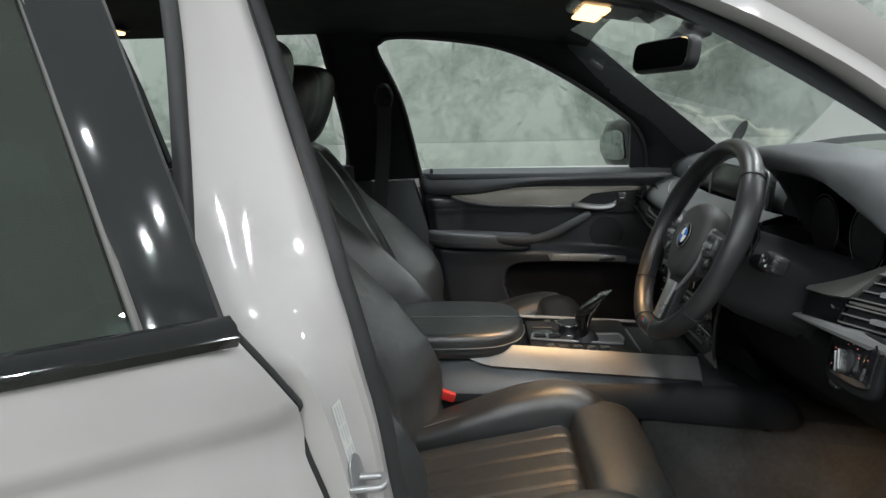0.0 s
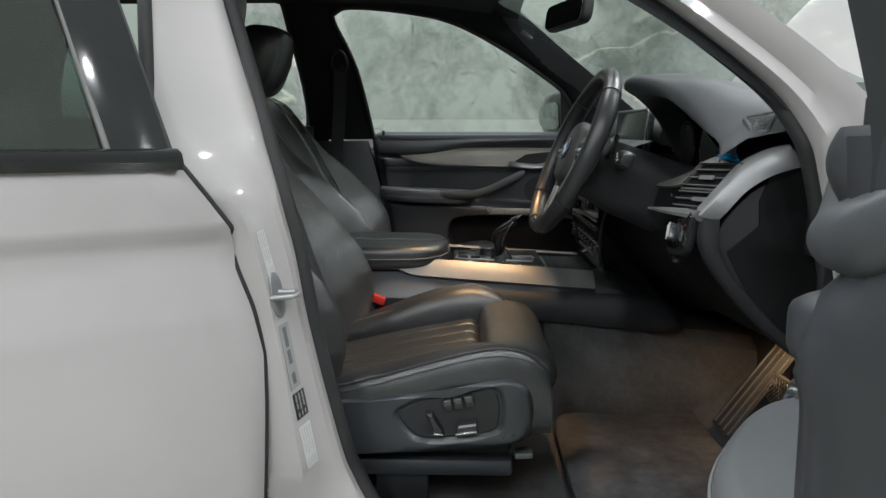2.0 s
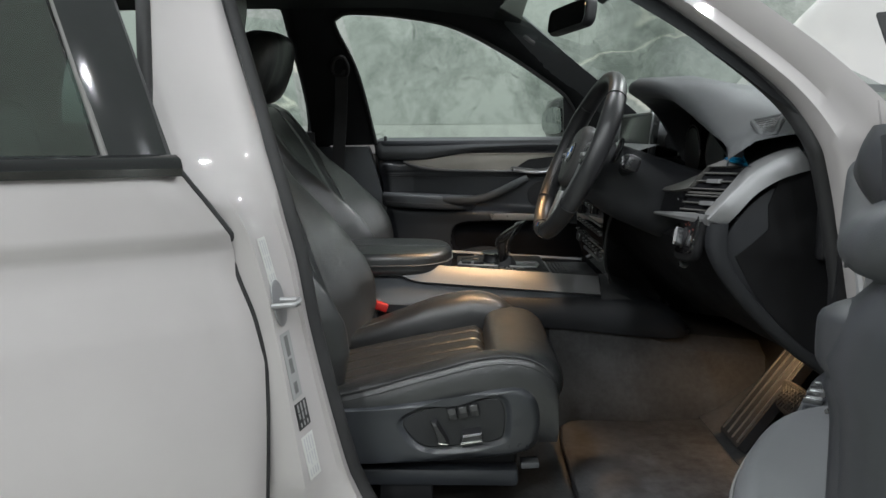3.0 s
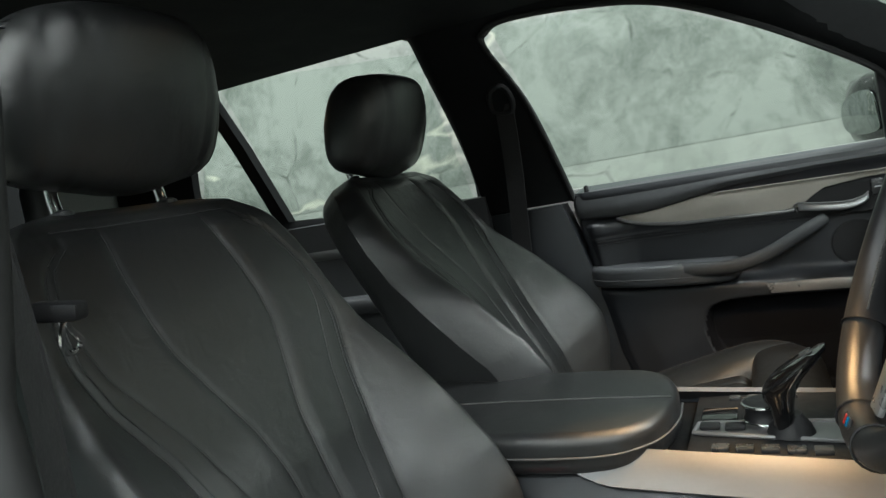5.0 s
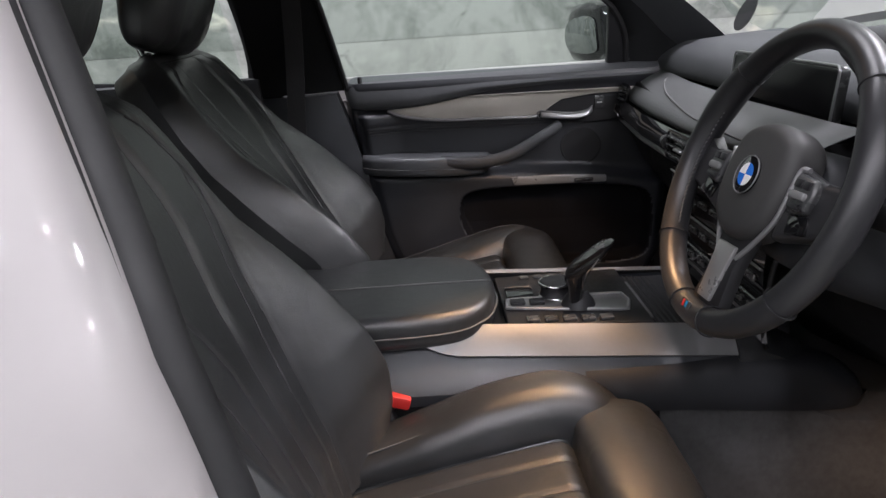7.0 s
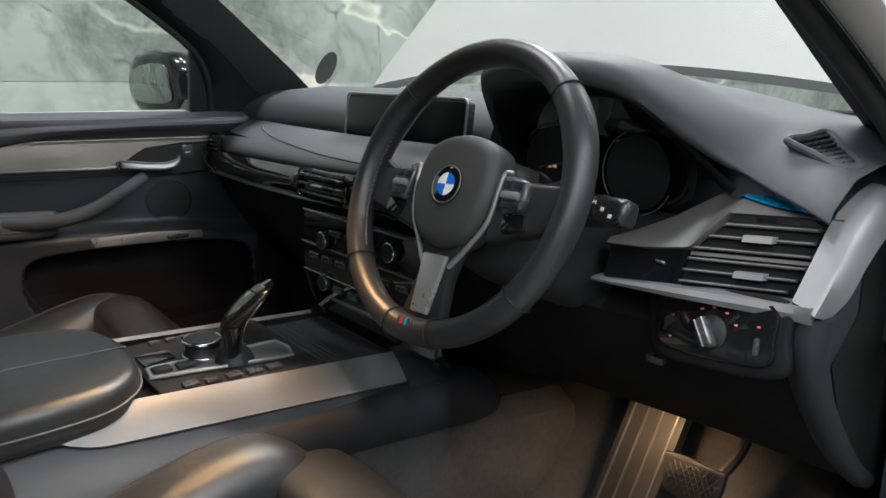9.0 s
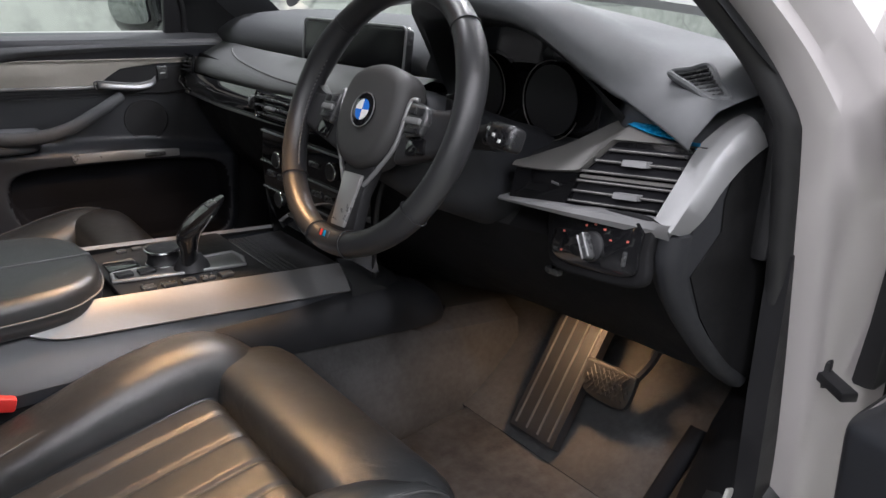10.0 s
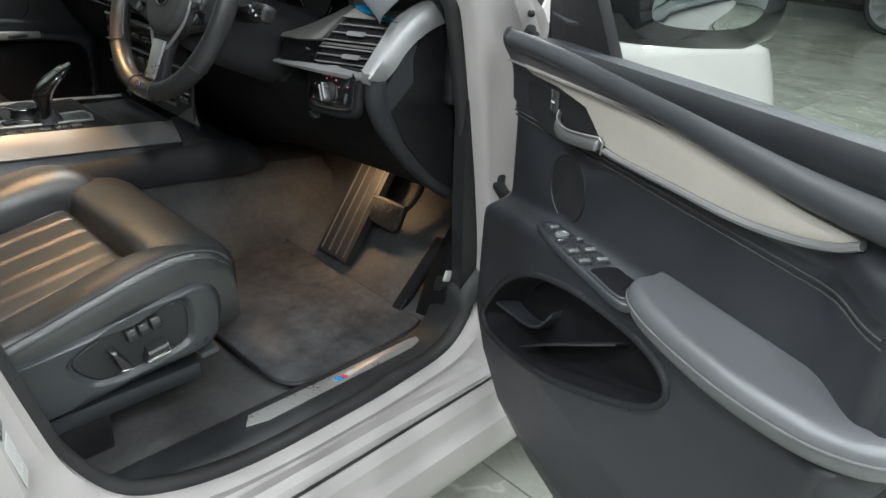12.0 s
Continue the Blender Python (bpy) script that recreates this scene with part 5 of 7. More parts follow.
for x, z, rx, ry in ((0.312, 0.862, 0.014, 0.013), (0.312, 0.880, 0.0145, 0.014), (0.313, 0.900, 0.018, 0.017), (0.316, 0.916, 0.027, 0.021), (0.325, 0.932, 0.038, 0.026), (0.332, 0.945, 0.041, 0.027), (0.336, 0.953, 0.035, 0.023), (0.338, 0.957, 0.016, 0.012)):
    lever.append([(x + rx * math.cos(a) * 0.95, -0.022 - 0.22 * (z - 0.862) + ry * math.sin(a), z + 0.55 * rx * math.cos(a)) for a in [2 * math.pi * k / 20 for k in range(20)]])
gear = part("gear_lever", loft(lever), M_BLACK, console, "gloss black gear selector", smooth=60)
for sg in (-1, 1):
    part("lever_trim", tube([(x + 0.006, -0.022 - 0.22 * (z - 0.862) + sg * r * 0.99, z + 0.003) for x, z, r in ((0.313, 0.884, 0.0148), (0.313, 0.900, 0.0170), (0.317, 0.918, 0.0200), (0.326, 0.935, 0.0264), (0.334, 0.946, 0.0264))], 0.0016, 8), M_CHROME, gear, "slim bright edge")
part("park_button", box((0.016, 0.020, 0.003), (0.346, -0.043, 0.9625), 0.001, 1, (0, -28, 0)), M_KEY, gear)
knob = part("control_knob", lathe([(0.028, 0.0), (0.029, 0.006), (0.026, 0.010), (0.025, 0.022), (0.027, 0.026), (0.026, 0.030), (0.020, 0.031), (0.0, 0.030)], 36, Matrix.Translation((0.288, 0.036, 0.846))), M_DARK, console, "round control knob with bright rims")
for h in (0.004, 0.027):
    part("knob_ring", tube([(0.288 + 0.0285 * math.cos(a), 0.036 + 0.0285 * math.sin(a), 0.846 + h) for a in [2 * math.pi * k / 40 for k in range(40)]], 0.0022, 8, True), M_CHROME, knob)
for i in range(5):
    part("switch", box((0.022, 0.018, 0.007), (0.232 + 0.030 * i, -0.062 - 0.003 * i, 0.849), 0.002, 2), M_KEY, console)
for i in range(2):
    part("switch", box((0.026, 0.020, 0.006), (0.216 + 0.033 * i, 0.008 - 0.004 * i, 0.852), 0.002, 2), M_DARK, console)
for i in range(4):
    part("switch", box((0.017, 0.012, 0.006), (0.245 + 0.026 * i, 0.132, 0.848), 0.002, 2), M_KEY, console)
part("cubby", box((0.050, 0.050, 0.008), (0.226, 0.062, 0.8462), 0.003, 2), M_BLACK, console)
cover = part("ribbed_cover", box((0.125, 0.225, 0.006), (0.492, CY, 0.826), 0.002), M_DARK, console, "ribbed black storage cover")
for i in range(13):
    part("rib", tube([(0.436 + 0.0092 * i, CY - 0.108, 0.8305 - 0.0007 * i), (0.436 + 0.0092 * i, CY + 0.108, 0.8305 - 0.0007 * i)], 0.0030, 6), M_DARK, cover)
part("cover_handle", box((0.010, 0.16, 0.008), (0.430, CY - 0.01, 0.8345), 0.003, 2), M_RAILALU, cover, "grey pull edge")

# ---- dashboard ----
dash = thing("dashboard", "dark dashboard with aluminium trims, air vents and gloss black panels", "dashboard")


def face_x(y):
    return lerp(y, [-0.75, -0.6, -0.45, -0.2, 0.13, 0.4, 0.76], [0.628, 0.612, 0.585, 0.545, 0.535, 0.555, 0.605])


def upper_ring(y):
    e = lerp(abs(y), [0, 0.62, 0.76], [0.0, 0.0, 1.0])
    if -0.53 < y < -0.185:
        return [(1.16, y, 1.215), (1.02, y, 1.230), (0.90, y, 1.225), (0.84, y, 1.215), (0.80, y, 1.20), (0.79, y, 1.19), (0.79, y, 1.17), (0.79, y, 1.15), (0.80, y, 1.14), (0.86, y, 1.12), (1.16, y, 1.10)]
    if y < -0.50:
        fx = lerp(-y, [0.50, 0.60, 0.66, 0.742], [0.700, 0.700, 0.703, 0.690])
        zf = lerp(-y, [0.50, 0.60, 0.742], [1.140, 1.140, 1.118])
        return [(1.16, y, 1.205), (1.02, y, 1.205), (0.90, y, 1.200), (0.80, y, 1.190), (fx + 0.050, y, zf + 0.030), (fx + 0.012, y, zf + 0.008), (fx, y, zf), (fx + 0.003, y, zf - 0.012), (fx + 0.03, y, zf - 0.016), (0.86, y, 1.12), (1.16, y, 1.10)]
    fx = 0.675 + 0.02 * e
    z = 1.222 - 0.012 * e
    return [(1.16, y, 1.215), (1.02, y, 1.236), (0.86, y, z + 0.018), (0.76, y, z + 0.010), (fx + 0.035, y, z - 0.006), (fx + 0.010, y, z - 0.024), (fx, y, z - 0.048), (fx + 0.004, y, z - 0.066), (fx + 0.03, y, z - 0.074), (0.86, y, 1.12), (1.16, y, 1.10)]


part("upper_pad", loft([upper_ring(-0.714 + 1.482 * i / 72) for i in range(73)]), M_VINYL, dash, "soft grained upper dash pad", smooth=50)
part("gap_strip", box((0.05, 0.90, 0.03), (0.735, 0.285, 1.136), 0.004), M_BLACK, dash)


def mid_pad(u, v):
    y = 0.735 - 0.98 * u
    w = math.sin(math.pi * min(1, 0.10 + 0.9 * u) * 0.75) ** 0.6
    z0, z1 = 1.086 + 0.030 * u, 1.160 + 0.004 * u
    z = z0 + (z1 - z0) * v
    return (face_x(y) + 0.010 + 0.085 * v ** 1.6 - 0.014 * math.sin(math.pi * v) * w, y, z)


part("mid_pad", sheet(mid_pad, 40, 12, 0.0), M_PAD_SHEEN, dash, "soft mid dash pad", smooth=60)
part("seam", tube([mid_pad(0.18 + 0.77 * i / 24, 0.88 - 0.62 * (i / 24) ** 0.7) for i in range(25)], 0.0022, 6), M_STITCH, dash)


def gloss_band(u, v):
    y = 0.745 - 0.985 * u
    z = 1.035 + 0.033 * u + 0.052 * v
    return (face_x(y) - 0.004 - 0.012 * math.sin(math.pi * v), y, z)


part("gloss_trim", sheet(gloss_band, 40, 8, 0.0), M_BLACK, dash, "gloss black trim band", smooth=60)
part("trim_line", tube([Vector(gloss_band(i / 30, -0.04)) + Vector((-0.003, 0, 0)) for i in range(31)], 0.0032, 8), M_ALU, dash, "thin aluminium line")
part("trim_line", tube([Vector(gloss_band(0.0, 1.0)) + Vector((-0.004, 0.003, 0.004)), Vector(gloss_band(0.02, 0.5)) + Vector((-0.008, 0.004, 0)), Vector(gloss_band(0.06, 0.0)) + Vector((-0.004, 0, 0))], 0.003, 8), M_CHROME, dash)


def lower_ring(y):
    f = face_x(y) + 0.012
    low = lerp(y, [-0.75, -0.55, -0.28, -0.1, 0.1, 0.3, 0.76], [0.800, 0.794, 0.776, 0.74, 0.70, 0.74, 0.78])
    zt = 1.085 if -0.60 < y < -0.17 else 1.13
    s = 0.06 if y < -0.45 else 0.0
    return [(1.10, y, zt), (f + 0.02 + s, y, zt), (f + s, y, min(1.075, zt - 0.01)), (f + 0.003 + s, y, 1.035), (f + 0.012, y, 0.99), (f + 0.045, y, 0.93), (f + 0.10, y, 0.865), (0.785, y, low + 0.012), (0.80, y, low), (1.10, y, low + 0.02)]


part("lower_panel", loft([lower_ring(-0.726 + 1.475 * i / 50) for i in range(51)]), M_LOWER, dash, "black lower dash panel", smooth=30)


def vent(name, m, w, h, n, material=M_DARK):
    """An air vent in the plane (u, v) of m: frame, slats and a slider."""
    v = part(name, plate(rounded(w, h, 0.006), 0.004, 0.001, m), M_BLACK, dash, "air vent with slats")
    for i in range(n):
        z = -h / 2 + h * (i + 0.5) / n
        part("slat", box((w * 0.92, 0.004, 0.010), (0, z, 0.010), 0.0012, 1), M_KEY, v).matrix_local = m
    part("slider", box((w * 0.22, h * 0.13, 0.012), (0.0, -h / 2 + h * (n // 2 + 0.5) / n, 0.015), 0.003, 2), M_ALU, v).matrix_local = m
    part("vent_edge", tube([(x, y, 0.008) for x, y in rounded(w + 0.004, h + 0.004, 0.008)], 0.0025, 6, True), M_BLACK, v).matrix_local = m
    return v


def facing(x, y, z, tilt=0.0, turn=0.0, roll=0.0):
    """A plane that looks towards the seats: u to the car's right, v up, w towards the seats."""
    return Matrix.Translation((x, y, z)) @ Matrix.Rotation(radians(turn), 4, "Z") @ Matrix.Rotation(radians(tilt), 4, "Y") @ Matrix(((0, 0, -1, 0), (-1, 0, 0, 0), (0, 1, 0, 0), (0, 0, 0, 1))) @ Matrix.Rotation(radians(roll), 4, "Z")


vent("centre_vent", facing(0.524, 0.062, 1.086, 4), 0.150, 0.044, 3)
vent("centre_vent", facing(0.525, -0.115, 1.090, 4), 0.150, 0.044, 3)
part("vent_wheel", lathe([(0.013, -0.006), (0.014, -0.003), (0.014, 0.003), (0.013, 0.006)], 24, facing(0.519, 0.150, 1.086, 4) @ pose(0, 0, 0, 0, 90, 0)), M_KEY, dash)
vent("side_vent", facing(0.600, 0.700, 1.105, 10), 0.06, 0.040, 4)

# screen
screen = part("screen", plate(rounded(0.345, 0.118, 0.010), 0.016, 0.004, facing(0.667, 0.022, 1.176, 6)), M_KEY, dash, "wide dark display")
part("display_glass", plate(rounded(0.335, 0.108, 0.006), 0.002, 0.0008, facing(0.6505, 0.022, 1.1777, 6)), M_SCREEN, screen)
part("bezel_edge", tube([facing(0.651, 0.022, 1.1777, 6) @ Vector((x, y, 0.002)) for x, y in rounded(0.345, 0.118, 0.010)], 0.0022, 6, True), M_ALU, screen)

# centre stack
def stack(u, v, w):
    return Vector((0.532 - 0.010 * math.sin(math.pi * min(1, max(0, v))) + 0.012 * (1 - v) - w, 0.148 - 0.385 * u, 0.855 + 0.185 * v))


part("stack_panel", sheet(lambda u, v: stack(u, v, 0), 12, 10, 0.0), M_BLACK, dash, "gloss black climate and audio panel", smooth=60)
for v in (0.97, 0.66, 0.38):
    part("trim_line", tube([stack(i / 12, v, 0.003) for i in range(13)], 0.0022, 6), M_ALU if v > 0.9 else M_KEY, dash)
for u, v in ((0.205, 0.735), (0.72, 0.83), (0.190, 0.32)):
    d = part("dial", lathe([(0.0145, 0), (0.014, 0.009), (0.012, 0.012), (0.0, 0.012)], 28, facing(*stack(u, v, 0.002), 3)), M_DARK, dash, "round dial with a bright ring")
    part("dial_ring", tube([facing(*stack(u, v, 0.002), 3) @ Vector((0.0142 * math.cos(a), 0.0142 * math.sin(a), 0.008)) for a in [2 * math.pi * k / 32 for k in range(32)]], 0.0017, 8, True), M_CHROME, d)
for i in range(8):
    part("key", box((0.030, 0.010, 0.005), (0, 0, 0), 0.0015, 1), M_KEY, dash).matrix_local = facing(*stack(0.10 + 0.115 * i, 0.55, 0.002), 3)
for i in range(6):
    part("key", box((0.028, 0.012, 0.005), (0, 0, 0), 0.0015, 1), M_KEY, dash).matrix_local = facing(*stack(0.28 + 0.125 * i, 0.28, 0.002), 3)
    if i < 3:
        part("key", box((0.034, 0.009, 0.005), (0, 0, 0), 0.0015, 1), M_KEY, dash).matrix_local = facing(*stack(0.28 + 0.13 * i, 0.82, 0.002), 3)
part("media_slot", box((0.22, 0.006, 0.003), (0, 0, 0), 0.001, 1), M_ALU, dash).matrix_local = facing(*stack(0.5, 0.16, 0.002), 3)
for y in (0.150, -0.242):
    part("stack_frame", tube(spline([(0.560, y * 0.98, 1.03), (0.538, y, 0.98), (0.535, y * 0.97, 0.90), (0.555, y * 0.84, 0.84)], 16), 0.004, 8), M_DARK, dash)

# instrument hood: an arch that overhangs the dials and flows into the pad
RIM = [(0.705, -0.190, 1.165), (0.658, -0.195, 1.240), (0.600, -0.245, 1.281), (0.562, -0.320, 1.291), (0.560, -0.400, 1.292), (0.592, -0.475, 1.279), (0.636, -0.525, 1.236), (0.662, -0.583, 1.185), (0.680, -0.618, 1.150)]
MID = [(0.80, -0.175, 1.165), (0.78, -0.180, 1.235), (0.77, -0.215, 1.272), (0.76, -0.300, 1.287), (0.76, -0.390, 1.286), (0.77, -0.470, 1.266), (0.79, -0.530, 1.240), (0.79, -0.590, 1.212), (0.78, -0.640, 1.180)]
FAR = [(1.00, -0.10, 1.19), (1.00, -0.12, 1.210), (1.00, -0.17, 1.228), (1.00, -0.26, 1.240), (1.00, -0.38, 1.240), (1.00, -0.50, 1.232), (1.00, -0.58, 1.222), (0.98, -0.64, 1.200), (0.96, -0.68, 1.17)]
DEEP = [(0.730, -0.200, 1.095), (0.728, -0.200, 1.170), (0.720, -0.222, 1.222), (0.712, -0.290, 1.243), (0.712, -0.380, 1.246), (0.716, -0.450, 1.234), (0.722, -0.492, 1.200), (0.728, -0.508, 1.150), (0.735, -0.505, 1.095)]
NH = 56
rim, deep = (spline(q, NH) for q in (RIM, DEEP))
lip_i = [a.lerp(b, 0.16) + Vector((0.004, 0, -0.026)) for a, b in zip(rim, deep)]
part("hood_lining", loft([[q + Vector((0.010, 0, -0.026)) for q in rim], lip_i, [a.lerp(b, 0.5) + Vector((0, 0, 0.010)) for a, b in zip(lip_i, deep)], deep], False, False), M_CAPRIM, dash, "dark lining of the instrument hood", smooth=70)
RIM = RIM[:7] + [(0.660, -0.583, 1.187), (0.664, -0.622, 1.166), (0.650, -0.668, 1.152), (0.632, -0.712, 1.139)]
MID = MID[:7] + [(0.785, -0.588, 1.226), (0.765, -0.632, 1.220), (0.740, -0.675, 1.205), (0.715, -0.714, 1.184)]
FAR = FAR[:7] + [(1.00, -0.63, 1.218), (0.98, -0.66, 1.214), (0.96, -0.69, 1.210), (0.94, -0.714, 1.205)]
rim, mid_h, far_h = (spline(q, NH) for q in (RIM, MID, FAR))
lip_a, lip_b, lip_i = ([q + Vector(d) * lerp(k, [0, 34, 40, NH], [1, 1, 0.22, 0.15]) for k, q in enumerate(rim)] for d in ((-0.005, 0, -0.007), (-0.004, 0, -0.017), (0.012, 0.002, -0.027)))
lip_o = [a.lerp(b, 0.05) + Vector((0, 0, 0.007)) for a, b in zip(rim, mid_h)]
bulge = [a.lerp(b, 0.5) + Vector((0, 0, 0.010)) for a, b in zip(lip_o, mid_h)]
part("instrument_hood", loft([lip_i, lip_b, lip_a, rim, lip_o, bulge, mid_h, [a.lerp(b, 0.5) + Vector((0, 0, 0.006)) for a, b in zip(mid_h, far_h)], far_h], False, False), M_VINYL, dash, "arched hood over the instruments", smooth=70)
cl = part("instrument_dial_panel", loft([deep, [q + Vector((0.02, 0, 0)) for q in deep]]), M_BLACK, dash, "gloss black dial panel behind the wheel", smooth=30)
for y, r, a0, a1 in ((-0.430, 0.056, -155, 95), (-0.278, 0.056, 30, 250)):
    part("dial_ring", tube([(0.7085, y + r * math.cos(radians(a0 + (a1 - a0) * k / 40)), 1.150 + r * math.sin(radians(a0 + (a1 - a0) * k / 40))) for k in range(41)], 0.0009, 6), M_TRIM, cl, "thin grey dial ring")
    part("dial_well", lathe([(0.050, 0.0), (0.050, 0.002), (0.0, 0.002)], 40, facing(0.710, y, 1.150)), M_DARK, cl)
part("dial_surround", loft([[Vector((0.728, -0.190 - 0.33 * k, 1.100)), Vector((0.700, -0.188 - 0.36 * k, 1.096 - 0.004 * math.sin(math.pi * k))), Vector((0.655, -0.185 - 0.40 * k, 1.088)), Vector((0.630, -0.185 - 0.41 * k, 1.070)), Vector((0.70, -0.185 - 0.41 * k, 1.05))] for k in [j / 16 for j in range(17)]]), M_CAPRIM, dash, "dark shelf below the dials", smooth=60)
part("dial_cheek", loft([[Vector((0.733, -0.500, 1.092 + 0.08 * k)), Vector((0.705, -0.535 - 0.008 * k, 1.090 + 0.085 * k)), Vector((0.672, -0.590 - 0.006 * k, 1.088 + 0.085 * k)), Vector((0.690, -0.63, 1.085 + 0.075 * k))] for k in [j / 8 for j in range(9)]], False, False), M_PLASTIC, dash, "grey cheek beside the dials", smooth=70)
# driver-side outer vent, trims and light switch
def wing(u, v, w):
    """The outer driver-side panel: u from the column to the door, v up."""
    y = -0.480 - 0.232 * u
    x = lerp(-y, [0.48, 0.57, 0.712], [0.590, 0.606, 0.654])
    return Vector((x + 0.028 * max(0.0, v) ** 1.2 - w * 0.93, y + w * 0.36, 1.036 + 0.010 * u + 0.10 * v))


def wing_mid(u):
    return lerp(u, [0, 0.2, 0.42, 0.47, 0.55, 1.0], [0.42, 0.42, 0.47, 0.62, 0.87, 0.87])


SHELF = spline([(0.606, -0.478, 1.086), (0.646, -0.528, 1.113), (0.690, -0.575, 1.147), (0.694, -0.610, 1.148), (0.686, -0.650, 1.136), (0.672, -0.702, 1.120)], 41)
part("wing_panel", sheet(lambda u, v: wing(u, v * (wing_mid(u) + 0.01), 0), 24, 12, 0.0), M_BLACK, dash, "gloss black vent surround", smooth=60)
rings = []
for k in range(41):
    u, q = k / 40, SHELF[k]
    e0, e1 = wing(u, wing_mid(u), 0.0), wing(u, wing_mid(u) + 0.03, 0.008)
    rings.append([e0, e1, e1.lerp(q, 0.5) + Vector((0, 0, 0.003)), q, q + Vector((0.006, 0, -0.006)), e0 + Vector((0.012, 0, -0.004))])
top = part("wing_trim", loft(rings), M_TRIM, dash, "satin warm grey trim above the vents", smooth=50)
part("blue_film", loft([[wing(k / 40, wing_mid(k / 40) + 0.03, 0.009).lerp(SHELF[k], f0) + Vector((0, 0, 0.0055)), SHELF[k] + Vector((0, 0, 0.003))] for k in range(21, 40) for f0 in (max(0.12, 0.55 - (k - 21) * 0.03),)], False, False), M_BLUE, top, "strip of blue protective film")
part("film_edge", tube([SHELF[k] + Vector((-0.001, 0, 0.005)) for k in range(21, 40)], 0.0018, 6), M_CYAN, top, "bright blue film edge")
for lo, hi, u0, u1, e0, e1 in ((0.50, 0.77, 0.43, 0.54, 0.94, 0.94), (0.13, 0.38, 0.40, 0.42, 0.88, 0.93)):
    # thin plate whose near-black colour stands for shade behind the slats
    well = part("vent_well", loft([[wing(a, v, 0.002), wing(a + 0.01, v, 0.003), wing(c - 0.01, v, 0.003), wing(c, v, 0.002)] for v, a, c in ((lo - 0.05, u0, e0), (hi + 0.04, u1, e1))]), M_SHADE, dash, "dark outer air vent")
    for i in range(3):
        k = i / 2
        v0, a, c = lo + (hi - lo) * k - 0.02, u0 + (u1 - u0) * k + 0.01, e0 + (e1 - e0) * k - 0.01
        sl = part("slat", loft([[wing(u, v0 + dv, w) for dv, w in ((0, 0.002), (0.012, 0.010), (0.050, 0.010), (0.035, 0.002))] for u in (a, (a + c) / 2, c)]), M_DARK, well)
        part("slat_edge", tube([wing(u, v0 + 0.030, 0.0102) for u in (a + 0.01, (a + c) / 2, c - 0.01)], 0.0013, 6), M_TRIM, well)
    part("slider", loft([[wing(u, (lo + hi) / 2 + dv, w) for dv, w in ((-0.02, 0.008), (-0.02, 0.015), (0.05, 0.015), (0.05, 0.008))] for u in (0.655, 0.665, 0.765, 0.775)]), M_BLADE, well, "metal slider")
part("vent_divider", loft([[wing(u, 0.425 + dv, w) for dv, w in ((0, 0.001), (0, 0.009), (0.035, 0.009), (0.035, 0.001))] for u in (0.44, 0.7, 0.93)]), M_TRIM, dash)
part("vent_roller", loft([[wing(u, v, w) for u, w in ((0.945, 0.002), (0.955, 0.012), (0.985, 0.012), (0.995, 0.002))] for v in (0.50, 0.60, 0.80)]), M_DARK, dash)
for k in range(4):
    part("roller_rib", tube([wing(0.955, 0.64 + 0.035 * k, 0.0125), wing(0.985, 0.65 + 0.035 * k, 0.0125)], 0.0010, 6), M_SATIN, dash)
part("trim_mark", box((0.0016, 0.016, 0.003), wing(0.28, 0.30, 0.002), 0.0005, 1, (0, 0, -12)), M_SATIN, dash)
# aluminium blade that runs under the vents and up along the dash end
BLADE = [((0.583, -0.466, 1.033), (0.585, -0.466, 1.038)), ((0.590, -0.560, 1.036), (0.592, -0.560, 1.046)), ((0.598, -0.640, 1.039), (0.600, -0.640, 1.052)), ((0.602, -0.690, 1.041), (0.604, -0.690, 1.056)), ((0.607, -0.718, 1.040), (0.604, -0.718, 1.058))]
b_low, b_up = spline([q[0] for q in BLADE], 40), spline([q[1] for q in BLADE], 40)
rings = [[p + Vector((0.022, 0, 0.002)), p, p.lerp(q, 0.5) - Vector((0.0025, 0, 0)), q, q + Vector((0.022, 0, 0.001))] for p, q in zip(b_low, b_up)]
blade = part("wing_blade", loft(rings), M_BLADE, dash, "satin aluminium blade under the vents", smooth=35)
RIDGE = [(0.603, -0.720, 1.052), (0.640, -0.723, 1.094), (0.670, -0.724, 1.126), (0.698, -0.724, 1.145), (0.722, -0.723, 1.155), (0.744, -0.722, 1.162)]
LOWER = [(0.632, -0.722, 1.040), (0.648, -0.733, 1.063), (0.672, -0.736, 1.092), (0.705, -0.736, 1.114), (0.735, -0.734, 1.125), (0.764, -0.731, 1.132)]
INNER_E = [(0.606, -0.697, 1.060), (0.641, -0.698, 1.102), (0.668, -0.699, 1.134), (0.697, -0.700, 1.151), (0.722, -0.701, 1.161), (0.748, -0.702, 1.167)]
rings = []
for p, q, r in zip(spline(RIDGE, 36), spline(LOWER, 36), spline(INNER_E, 36)):
    rings.append([r + Vector((0.004, 0, -0.014)), r, r.lerp(p, 0.55) + Vector((0, 0, 0.0012)), p + Vector((0, 0.0016, 0.0004)), p + Vector((0.0008, -0.0012, -0.0016)), p.lerp(q, 0.5) + Vector((0, -0.0025, 0)), q, q + Vector((0.004, 0.020, -0.002))])
part("end_blade", loft(rings), M_BLADE, blade, "satin aluminium end of the blade", smooth=30)
part("dash_end_filler", box((0.30, 0.05, 0.20), (0.925, -0.722, 1.085), 0.01), M_DARK, dash)
